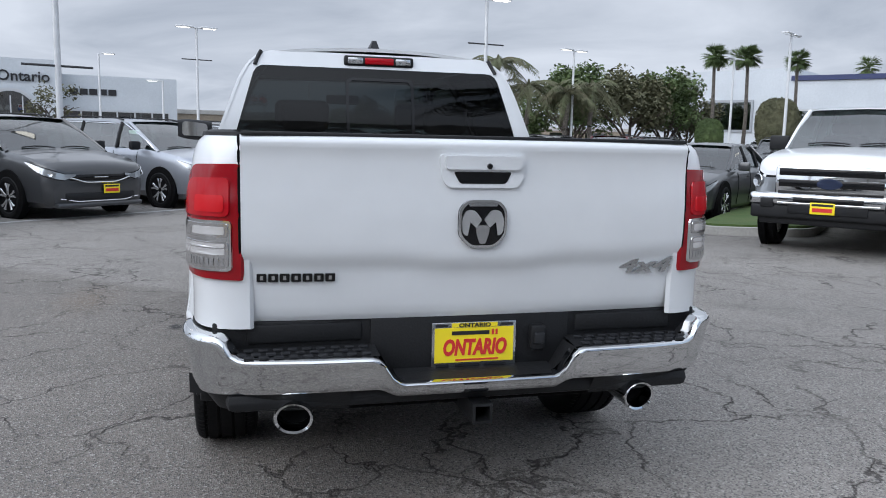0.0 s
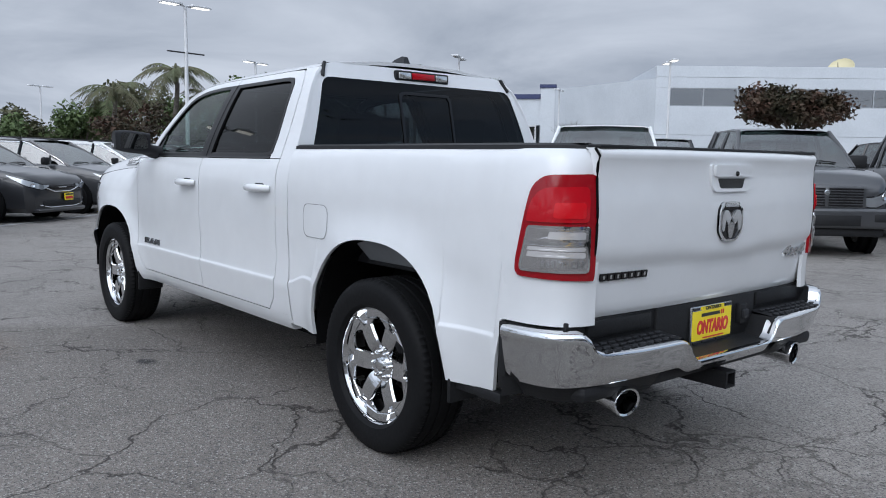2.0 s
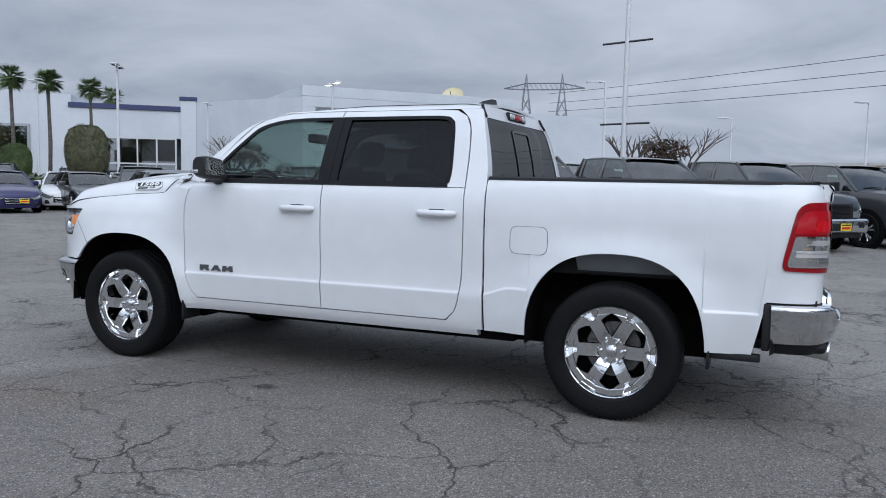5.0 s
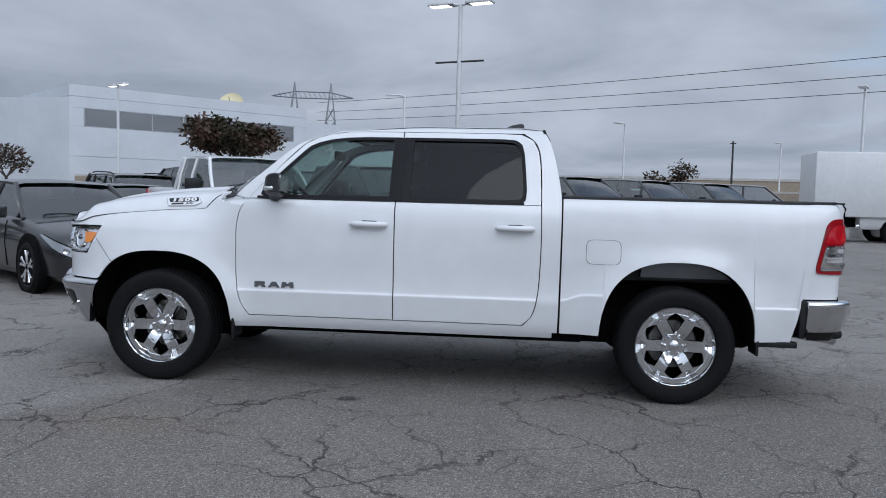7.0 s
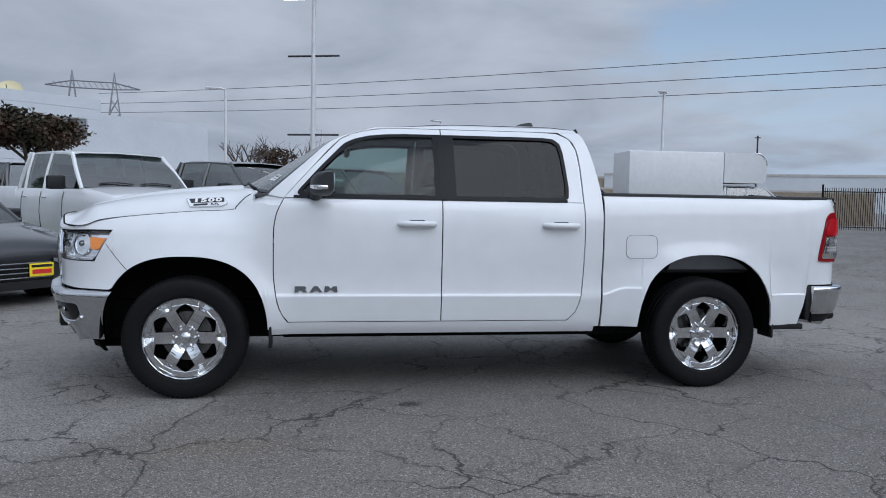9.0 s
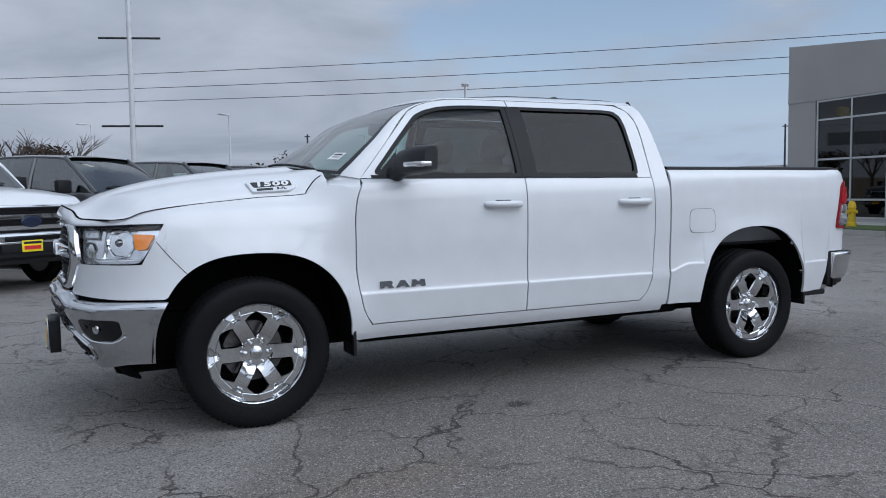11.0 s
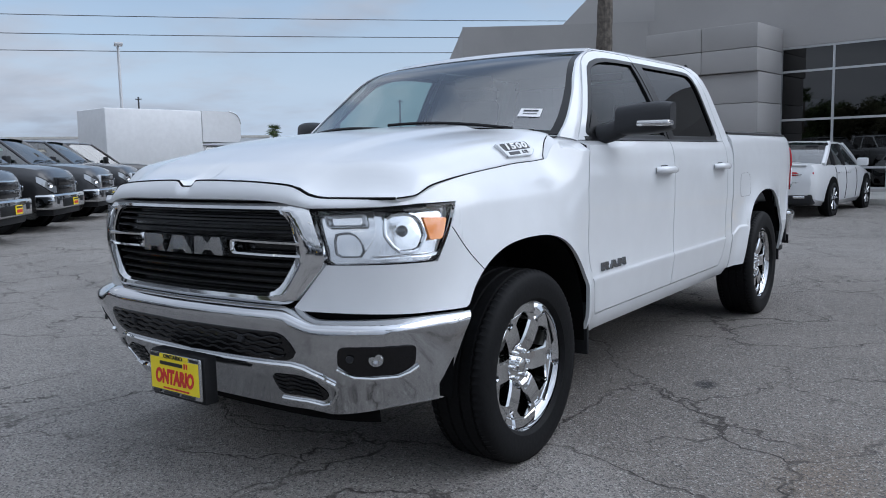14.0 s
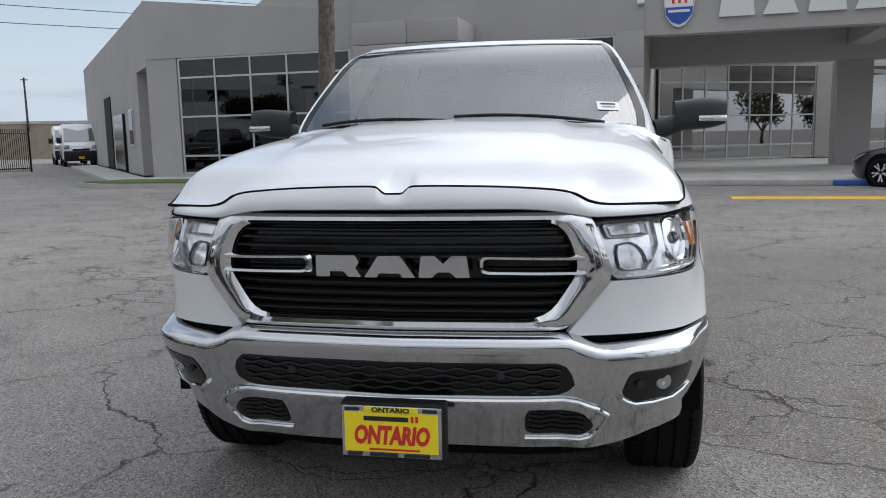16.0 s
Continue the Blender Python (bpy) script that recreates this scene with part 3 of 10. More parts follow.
def vehicle(kind, paint, nose, facing, label, category, name, grille="bar", plate=True, sticker=False, group="parked vehicles", rim_mat=None):
    """A parked car: nose at a point on the ground, facing a plan direction. Local y runs from nose to tail."""
    sh = SHAPES[kind]
    L, W = sh["L"], sh["W"]
    turn = math.degrees(math.atan2(facing[0], -facing[1]))     # local -y looks along facing
    car = thing(name, label, category, (nose[0], nose[1], 0), turn, group)
    low = sh["low"]
    house = sh["house"]
    secs = []
    ys = sorted({p[0] for p in low} | set(span(low[0][0], low[-1][0], 28)))
    fb, fsn, fw = (curve_of([(p[0], p[k]) for p in low]) for k in (1, 2, 3))
    for y in ys:
        b, t, w = fb(y), fsn(y), fw(y) * W
        h = t - b
        crown = 0.05 if y < house[0][0] + 0.3 or y > house[3][0] - 0.3 else 0.02
        secs.append([(0, y, b), (w * 0.86, y, b), (w * 0.96, y, b + h * 0.12), (w * 0.985, y, b + h * 0.35), (w, y, b + h * 0.55), (w * 0.985, y, b + h * 0.80), (w * 0.955, y, b + h * 0.94), (w * 0.90, y, t), (w * 0.45, y, t + crown * 0.7), (0, y, t + crown)])
    body = part("body", loft(secs), paint, car)
    # near-black discs laid on the flanks as the shade of wheel wells
    for ay in sh["axles"]:
        for s in (-1, 1):
            bm = lathe(bmesh.new(), [(0.0, 0.0), (sh["R"] + 0.075, 0.0), (sh["R"] + 0.085, -0.01), (sh["R"] + 0.085, -0.10)], Matrix.Translation((s * (W + 0.006), ay, sh["R"] + 0.02)) @ Matrix.Rotation(radians(90 * s), 4, "Y"), 28)
            part("wheel_well_disc", bm, UNDERBODY, body)
    wheel_set(car, sh["axles"], W - 0.095, sh["R"], rim_mat or RIM_SILVER)
    # greenhouse: glass all round, painted roof and pillars
    (y0, z0), (y1, z1), (y2, z2), (y3, z3) = house
    rf = sh["roof"] * W
    stations = [(y0, z0, None), (lerp(y0, y1, 0.5), lerp(z0, z1, 0.54), None), (y1, z1, None), (lerp(y1, y2, 0.33), lerp(z1, z2, 0.4) + 0.02, None), (lerp(y1, y2, 0.67), lerp(z1, z2, 0.7) + 0.02, None), (y2, z2, None), (lerp(y2, y3, 0.55), lerp(z2, z3, 0.48), None), (y3, z3, None)]
    belt = lambda y: fsn(min(max(y, low[0][0]), low[-1][0])) if y < low[-1][0] else z3
    gl = []
    for y, z, _ in stations:
        bz = belt(y) - 0.03
        hgt = max(0.02, z - bz)
        frac = min(1.0, hgt / (z1 - bz))
        wt = lerp(W * 0.90, rf, frac)
        gl.append([(W * 0.915, y, bz), (lerp(W * 0.915, wt, 0.5) + 0.01, y, bz + hgt * 0.5), (wt, y, z - 0.03 * frac), (wt * 0.86, y, z - 0.006), (0, y, z + 0.012)])
    glass = part("window_glass", face_out(loft(gl, caps=False), (0, lerp(y1, y2, 0.5), z0 - 0.2)), CAR_GLASS, car, "tinted window glass all round")
    rs = []
    for f in span(0, 1, 9):
        y = lerp(y1 - 0.05, y2 + 0.06, f)
        z = lerp(z1, z2, f) + 0.02 * math.sin(math.pi * f) + 0.008
        drop = 0.02 if f in (0.0, 1.0) else 0
        rs.append([(rf + 0.012, y, z - 0.055 - drop), (rf + 0.008, y, z - 0.025 - drop), (rf * 0.86, y, z - drop), (0, y, z + 0.018 - drop)])
    bm = loft(rs, caps=False)
    part("roof", bm, paint, car)
    for s in (-1, 1):
        def post(ya, za, yb, zb, wa, wb, r=0.03):
            return tube(bmesh.new(), [(s * wa, ya, za), (s * lerp(wa, wb, 0.5) + s * 0.012, lerp(ya, yb, 0.5), lerp(za, zb, 0.52)), (s * wb, yb, zb)], r, 6)
        part("pillar", post(y0 + 0.02, belt(y0) - 0.01, y1, z1 - 0.02, W * 0.90, rf + 0.002, 0.035), paint, car)
        part("pillar", post(y3 - 0.02, belt(y3 - 0.05) - 0.01, y2, z2 - 0.02, W * 0.90, rf + 0.002, 0.05), paint, car)
        for py in sh["pillars"][1:]:
            part("pillar", post(py + 0.02, belt(py) - 0.02, py, lerp(z1, z2, (py - y1) / (y2 - y1)) - 0.03, W * 0.918, rf + 0.004, 0.035), paint if "pickup" in kind else GLOSS_BLACK, car)
        # mirror
        bm = bmesh.new()
        k = 1.35 if "pickup" in kind else 1.0
        box(bm, s * (W - 0.02), s * (W + 0.20 * k), y0 + 0.42, y0 + 0.53, belt(y0 + 0.4) - 0.02, belt(y0 + 0.4) + 0.15 * k, bevel=0.035)
        part("door_mirror", bm, paint if kind == "sedan" else BLACK_PLASTIC, car)
        # door joints as fine dark seams and handles
        for py in sh["pillars"]:
            bm = bmesh.new()
            pts = [(s * (W * f + 0.001), py + 0.05, lerp(fb(py), fsn(py), h)) for f, h in ((0.968, 0.14), (0.988, 0.35), (1.001, 0.55), (0.988, 0.80), (0.958, 0.93))]
            tube(bm, pts, 0.006, 4)
            part("door_seam", bm, UNDERBODY, body)
        for py in sh["pillars"][1:]:
            bm = new_box(s * W * 0.985, s * (W * 0.985 + 0.03), py - 0.22, py - 0.06, belt(py) - 0.17, belt(py) - 0.14, bevel=0.01)
            part("door_handle", bm, paint, body)
        # lamps
        nz = fsn(0.15)
        swept = kind in ("sedan", "minivan")
        lh = 0.135 if swept else (0.18 if kind == "pickup" else 0.30)
        w0 = fw(0.0) * W
        way = [(w0 * 0.70, 0.0), (w0 * 0.86, 0.0), (w0 * 0.99, 0.004)] + [(fw(q) * W, q) for q in ((0.03, 0.07, 0.14, 0.24, 0.36, 0.50) if swept else (0.03, 0.07, 0.13, 0.22))]
        rise = (0.30, 0.62, 0.85, 0.95, 1.0, 0.98, 0.82, 0.52, 0.10) if swept else (0.86, 0.95, 1.0, 1.0, 1.0, 0.96, 0.80)
        def lamp_band(shrink, out):
            lo, hi = [], []
            n_ = len(way)
            for i, (x, y) in enumerate(way):
                top = fb(y) + (fsn(y) - fb(y)) * (0.93 if swept else 0.90)
                hh = lh * rise[i] * shrink
                mid_z = top - lh * rise[i] * 0.5 - (0.02 if not swept else 0.0)
                f = i / (n_ - 1)
                nx, ny = math.sin(f * 1.45), -math.cos(f * 1.45)
                lo.append(Vector((s * (x * 0.99 + nx * out), y + ny * out, mid_z - hh / 2)))
                hi.append(Vector((s * (x * 0.972 + nx * out), y + ny * out + 0.004, mid_z + hh / 2)))
            bm = bmesh.new()
            a, b, d = ([bm.verts.new(v) for v in q] for q in (lo, hi, [v - Vector((s * 0.05, -0.05, 0)) for v in hi]))
            e = [bm.verts.new(v - Vector((s * 0.05, -0.05, 0))) for v in lo]
            for r, q in ((a, b), (b, d), (e, a)):
                for k in range(n_ - 1):
                    bm.faces.new((r[k], r[k + 1], q[k + 1], q[k]))
            return face_out(bm, (0, 1.2, fsn(0.2) - 0.1))
        lamp = part("headlamp", lamp_band(1.0, 0.008), GLOSS_BLACK, car, "clear headlamp in a dark bezel", smooth=50)
        part("lamp_lens", lamp_band(0.80, 0.024), LAMP_LENS, lamp, smooth=50)
        k_ = 4 if swept else 3
        top = fb(way[k_][1]) + (fsn(way[k_][1]) - fb(way[k_][1])) * 0.92
        part("lamp_reflector", lathe(bmesh.new(), [(0.0, 0.004), (lh * 0.16, 0.008), (lh * 0.27, 0.016), (lh * 0.30, 0.006)], Matrix.Translation((s * (way[k_][0] * 0.985 + 0.014), way[k_][1] - 0.014, top - lh * 0.5)) @ Vector((s * 0.6, -0.8, 0.1)).to_track_quat("Z", "Y").to_matrix().to_4x4(), 16), CHROME, lamp)
        # bright line over the side windows
        if kind in ("minivan", "suv"):
            arc = [(W * 0.915, y0 + 0.10, belt(y0 + 0.1) + 0.02)] + [(lerp(W * 0.915, rf, f) + 0.014, lerp(y0 + 0.10, y1 + 0.12, f), lerp(belt(y0 + 0.1) + 0.02, z1 - 0.05, f ** 0.82)) for f in span(0.2, 1, 6)] + [(rf + 0.020, lerp(y1 + 0.2, y2, f), lerp(z1, z2, f) - 0.055) for f in span(0, 1, 6)]
            part("window_bright_line", tube(bmesh.new(), [(s * x, y, z) for x, y, z in arc], 0.011, 5), CHROME, car)
        bm = new_box(s * (fw(L) * W * 0.72 if not sh.get("bed") else W * 0.86), s * (W * 0.94 if not sh.get("bed") else W * 0.99), L - 0.10, L + 0.012, fsn(low[-1][0]) - (0.01 if not sh.get("bed") else 0.42), fsn(low[-1][0]) - (0.10 if not sh.get("bed") else 0.02), bevel=0.02)
        if kind == "sedan":
            bm.free()
            bm = new_box(s * W * 0.42, s * W * 0.88, L - 0.14, L + 0.022, 0.770, 0.880, bevel=0.025)
            for v in bm.verts:
                f = abs(v.co.x) / W
                v.co.y -= 0.07 * smooth01(0.60, 0.92, f)
                v.co.z += 0.035 * smooth01(0.62, 0.44, f) * (v.co.z < 0.82)
        tail_l = part("tail_lamp", bm, RED_LENS, car)
        if kind == "sedan":
            part("lamp_band", new_box(s * W * 0.48, s * W * 0.66, L - 0.02, L + 0.026, 0.826, 0.844, bevel=0.004), CLEAR_LENS, tail_l)
            part("exhaust_trim", new_box(s * 0.44, s * 0.66, L - 0.06, L + 0.020, 0.375, 0.430, bevel=0.018), CHROME, car)
        # wiper along the foot of the windshield, and a rail on the roof
        foot = [(s * lerp(0.06, 0.62, f) * W, lerp(y0, y1, 0.05 + 0.05 * math.sin(2.4 * f)) - 0.012, lerp(z0, z1, 0.06 + 0.05 * math.sin(2.4 * f)) + 0.026 - 0.05 * (f * 0.62) ** 2) for f in span(0, 1, 6)]
        part("wiper", tube(bmesh.new(), foot, 0.011, 5), BLACK_PLASTIC, car)
        if kind in ("minivan", "suv"):
            part("roof_rail", tube(bmesh.new(), [(s * rf * 0.93, lerp(y1 + 0.25, y2 - 0.05, f), lerp(z1, z2, f) + 0.02 + 0.045 * math.sin(math.pi * f) ** 0.3) for f in span(0, 1, 12)], 0.018, 6), BLACK_PLASTIC, car)
    # inside: a near-black block in place of the shaded floor, and dark seats
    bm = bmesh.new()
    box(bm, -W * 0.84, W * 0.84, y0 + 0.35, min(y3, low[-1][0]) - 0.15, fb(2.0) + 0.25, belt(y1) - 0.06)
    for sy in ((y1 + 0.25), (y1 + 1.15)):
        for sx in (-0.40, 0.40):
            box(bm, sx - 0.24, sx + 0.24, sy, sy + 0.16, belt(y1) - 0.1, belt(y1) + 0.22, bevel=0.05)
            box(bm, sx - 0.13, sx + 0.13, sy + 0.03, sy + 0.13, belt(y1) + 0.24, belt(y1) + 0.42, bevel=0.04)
    part("seat_block", bm, CABIN_DARK, car)
    # nose: grille, lower intake, bumper
    nz = fsn(0.0)
    b0 = fb(0.0)
    if kind in ("pickup", "big_pickup"):
        big = kind == "big_pickup"
        gh = 0.34 if not big else 0.50
        gw = 0.56 if not big else 0.68
        top = fsn(0.05) - 0.02
        g = part("grille", new_box(-gw, gw, -0.045, 0.10, top - gh, top, bevel=0.03), paint if grille == "sport" else CHROME if grille != "dark" else GLOSS_BLACK, car)
        nb = 2 if big else {"bars": 4, "sport": 6}.get(grille, 1)
        for k in range(nb + 1):
            h = (gh - 0.06) / (nb + 1)
            zb = top - 0.03 - k * h
            part("grille_slot", new_box(-gw + 0.05, gw - 0.05, -0.052, 0.0, zb - h + (0.050 if big else 0.013), zb, bevel=0.008), GLOSS_BLACK, g)
        if big:
            bm = lathe(bmesh.new(), [(0.0, 0.012), (0.10, 0.012), (0.115, 0.0)], Matrix.Translation((0, -0.055, top - gh * 0.45)) @ Matrix.Rotation(radians(90), 4, "X") @ Matrix.Diagonal((1.35, 0.62, 1, 1)), 28)
            part("badge", bm, OVAL_BLUE, g, "dark blue oval badge")
        if grille == "sport":
            part("grille_post", new_box(-0.028, 0.028, -0.060, 0.0, top - gh + 0.03, top - 0.03, bevel=0.01), paint, g)
            part("badge", lathe(bmesh.new(), [(0.0, 0.012), (0.035, 0.012), (0.045, 0.0)], Matrix.Translation((0, -0.060, top - 0.10)) @ Matrix.Rotation(radians(90), 4, "X"), 20), CHROME, g)
        bt = b0 + 0.24
        bmp = part("front_bumper", new_box(-W * 0.97, W * 0.97, -0.10, 0.28, (b0 - 0.06) if not big else (b0 + 0.08), bt, bevel=0.05, segs=3), paint if grille == "sport" else CHROME, car, "painted front bumper" if grille == "sport" else "chrome front bumper")
        if big:
            part("bumper_face", new_box(-W * 0.42, W * 0.42, -0.108, 0.0, b0 + 0.095, bt - 0.040, bevel=0.02), GLOSS_BLACK, bmp)
            part("bumper_band", new_box(-0.62, 0.62, -0.120, 0.0, b0 + 0.095, b0 + 0.125, bevel=0.008), CHROME, bmp)
            part("lower_bumper", new_box(-W * 0.95, W * 0.95, -0.085, 0.28, b0 - 0.10, b0 + 0.09, bevel=0.04, segs=3), BLACK_PLASTIC, car)
        part("bumper_intake", new_box(-0.48, 0.48, -0.108, 0.0, b0 - 0.02, bt - 0.10, bevel=0.01), BLACK_PLASTIC, bmp)
        for s in (-1, 1):
            part("fog_lamp", new_box(s * 0.66, s * 0.84, -0.106, 0.0, b0 + 0.04, bt - 0.07, bevel=0.02), BLACK_PLASTIC, bmp)
        part("valance", new_box(-W * 0.85, W * 0.85, -0.02, 0.3, b0 - 0.18, b0 - 0.05, bevel=0.03), BLACK_PLASTIC, car)
        if plate:
            dealer_plate(car, (0.28 if not big else -0.05, -0.116, b0 + 0.06))
        # load bed
        w, bt = W * 0.99, fsn(4.0) + (0.06 if not big else 0.02)
        bed = bmesh.new()
        bs = []
        for y in (4.02, 4.6, 5.3, L - 0.1, L):
            ww = w * (1.0 if y < L - 0.05 else 0.97)
            bs.append([(0, y, 0.52), (ww * 0.9, y, 0.50), (ww * 0.985, y, 0.62), (ww, y, 0.95), (ww * 0.985, y, bt - 0.06), (ww * 0.95, y, bt), (ww * 0.80, y, bt), (ww * 0.79, y, 0.9), (0, y, 0.9)])
        bed_part = part("bed", loft(bs), paint, car)
        part("tailgate", new_box(-w * 0.80, w * 0.80, L - 0.06, L + 0.01, 0.62, bt, bevel=0.015), paint, car)
        part("rear_bumper", new_box(-w * 0.95, w * 0.95, L - 0.05, L + 0.14, 0.48, 0.66, bevel=0.03), CHROME, car)
    else:
        gz = nz - 0.06
        if kind == "minivan":
            part("grille", new_box(-0.56, 0.56, -0.018, 0.08, gz - 0.085, gz + 0.012, bevel=0.02), GLOSS_BLACK, car)
            part("chrome_strip", tube(bmesh.new(), [(x * W, -0.022 + 0.05 * max(0, abs(x) - 0.45) * 2, gz - 0.118 + 0.085 * smooth01(0.22, 0.62, abs(x))) for x in span(-0.62, 0.62, 25)], 0.012, 6), CHROME, car)
            part("badge", new_box(-0.13, 0.13, -0.03, 0.03, gz - 0.044, gz - 0.026, bevel=0.006), CHROME, car)
            part("lower_intake", new_box(-0.64, 0.64, -0.022, 0.10, b0 - 0.01, b0 + 0.125, bevel=0.03), BLACK_PLASTIC, car)
            part("intake_bright_line", tube(bmesh.new(), [(x * W, -0.024 + 0.05 * max(0, abs(x) - 0.45) * 2, b0 - 0.022 + 0.05 * smooth01(0.40, 0.72, abs(x))) for x in span(-0.72, 0.72, 21)], 0.010, 6), CHROME, car)
            part("chin", new_box(-0.78, 0.78, -0.035, 0.16, b0 - 0.12, b0 - 0.04, bevel=0.03), paint, car)
            if plate:
                dealer_plate(car, (0.18, -0.04, b0 + 0.17))
        elif kind == "sedan":
            g = part("grille", new_box(-0.40, 0.40, -0.018, 0.08, b0 + 0.0, gz - 0.0, bevel=0.03), GLOSS_BLACK, car)
            for k in range(4):
                part("grille_slat", new_box(-0.36, 0.36, -0.026, 0.0, b0 + 0.04 + k * 0.055, b0 + 0.052 + k * 0.055, bevel=0.003), SATIN_CHROME, g)
            for s in (-1, 1):
                part("corner_intake", new_box(s * 0.50, s * 0.68, 0.0, 0.14, b0 - 0.04, b0 + 0.10, bevel=0.03), BLACK_PLASTIC, car)
            if plate:
                dealer_plate(car, (0.22, -0.04, b0 + 0.13))
        else:
            part("grille", new_box(-0.45, 0.45, -0.02, 0.08, b0 + 0.18, gz, bevel=0.03), GLOSS_BLACK, car)
            part("lower_intake", new_box(-0.7, 0.7, -0.02, 0.1, b0 - 0.08, b0 + 0.08, bevel=0.03), BLACK_PLASTIC, car)
        if kind == "sedan":
            part("rear_valance", new_box(-W * 0.86, W * 0.86, L - 0.30, L + 0.006, 0.255, 0.470, bevel=0.05, segs=3), BLACK_PLASTIC, car)
            part("boot_lip", new_box(-W * 0.74, W * 0.74, L - 0.10, L - 0.02, 0.985, 1.022, bevel=0.014), paint, car)
            part("boot_seam", tube(bmesh.new(), [(x * W, L + 0.006 - 0.05 * abs(x) ** 3, 0.665 + 0.02 * abs(x)) for x in span(-0.78, 0.78, 15)], 0.005, 5), UNDERBODY, car)
            part("boot_handle", new_box(-0.24, 0.24, L - 0.02, L + 0.014, 0.862, 0.880, bevel=0.004), SATIN_CHROME, car)
            part("plate_bars", new_box(-0.12, 0.12, L + 0.010, L + 0.015, 0.752, 0.806), INK_BLACK, car)
        # tail plate
        part("tail_plate", new_box(-0.16, 0.16, L, L + 0.012, 0.72, 0.84, bevel=0.003), INK_WHITE, car)
    if sticker:
        bm = new_box(-0.16, 0.16, -0.004, 0.004, -0.12, 0.12)
        y = lerp(y1, y1 + 0.6, 0.3)
        bmesh.ops.transform(bm, matrix=Matrix.Translation((-(lerp(W * 0.915, rf, 0.5) - 0.025), sh["pillars"][0] + 0.28, lerp(belt(y1), z1, 0.42))) @ Matrix.Rotation(radians(90), 4, "Z") @ Matrix.Rotation(radians(-16), 4, "X"), verts=bm.verts)
        part("price_sheet", bm, STICKER, car)
    return car


PAINT_GREY = car_paint("granite_paint", (0.042, 0.044, 0.048), 0.15)
PAINT_DARK = car_paint("graphite_paint", (0.020, 0.021, 0.024), 0.12)
PAINT_BLACK = car_paint("black_paint", (0.010, 0.010, 0.012))
PAINT_SILVER = car_paint("silver_paint", (0.34, 0.36, 0.40), 0.5)
PAINT_WHITE2 = car_paint("fleet_white_paint", (0.72, 0.73, 0.74))
PAINT_BLUE = car_paint("indigo_paint", (0.014, 0.013, 0.085), 0.12)
PAINT_MAROON = car_paint("maroon_paint", (0.09, 0.014, 0.018), 0.12)

# row of minivans ahead on the driver's side
VAN_FACE = (0.69, -0.72)
VAN_STEP = Vector((0.735, 0.678)) * 2.92
van_nose = Vector((-3.0, 10.35))
for k, (paint, word) in enumerate(((PAINT_GREY, "dark grey"), (PAINT_GREY, "dark grey"), (PAINT_SILVER, "silver"), (PAINT_DARK, "charcoal"), (PAINT_GREY, "slate grey"), (PAINT_WHITE2, "white"), (PAINT_WHITE2, "white"), (PAINT_DARK, "charcoal"), (PAINT_DARK, "charcoal"), (PAINT_GREY, "dark grey"))):
    p = van_nose + VAN_STEP * (k - 1)
    vehicle("minivan", paint, p, VAN_FACE, f"{word} minivan with a yellow dealer plate in a row", "minivan", "minivan", sticker=k in (1, 2, 3))

# row of pickups on the passenger's side
ROW_FACE = (-0.71, -0.70)
vehicle("big_pickup", PAINT_WHITE2, (6.63, 4.92), (-0.79, -0.61), "white heavy duty pickup with a chrome grille and towing mirrors", "truck", "heavy_pickup")
for k, (paint, word, gr, st) in enumerate(((PAINT_GREY, "dark grey", "sport", False), (PAINT_GREY, "granite grey", "bar", True), (PAINT_BLACK, "black", "dark", False), (PAINT_GREY, "granite grey", "bar", True), (PAINT_DARK, "charcoal", "bars", False))):
    p = Vector((8.7, 2.4)) + Vector((2.2, -2.23)) * k
    vehicle("pickup", paint, p, ROW_FACE, f"{word} crew cab pickup parked nose out in a row", "truck", "parked_pickup", grille=gr, sticker=st, plate=gr != "sport")
# sedans past the grass island
vehicle("sedan", PAINT_BLACK, (3.3, 6.1), (-0.62, -0.78), "black compact sedan with slim headlamps and a yellow dealer plate", "car", "sedan")
vehicle("sedan", PAINT_GREY, (6.75, 9.35), (-0.77, -0.64), "grey compact sedan parked by the grass island", "car", "sedan", plate=False)
vehicle("sedan", PAINT_BLACK, (9.9, 8.6), (-0.72, -0.69), "black compact sedan behind the grass island", "car", "sedan", plate=False)
vehicle("sedan", PAINT_BLUE, (13.6, 22.6), (-0.45, -0.89), "dark blue muscle sedan with a bonnet scoop", "car", "sedan")
# far side
vehicle("pickup", PAINT_BLACK, (20.5, -9.2), (-0.30, -0.95), "black pickup with silver wheels parked in the open lot", "truck", "parked_pickup", grille="bars")
vehicle("sedan", PAINT_WHITE2, (0.95, -14.1), (-0.07, -1.0), "white sedan parked nose in before the showroom", "car", "sedan", plate=False)
vehicle("sedan", PAINT_BLACK, (-7.25, -13.95), (0.6, -0.8), "black sedan parked aslant, nose in by the blue wheel stop", "car", "sedan", plate=False)

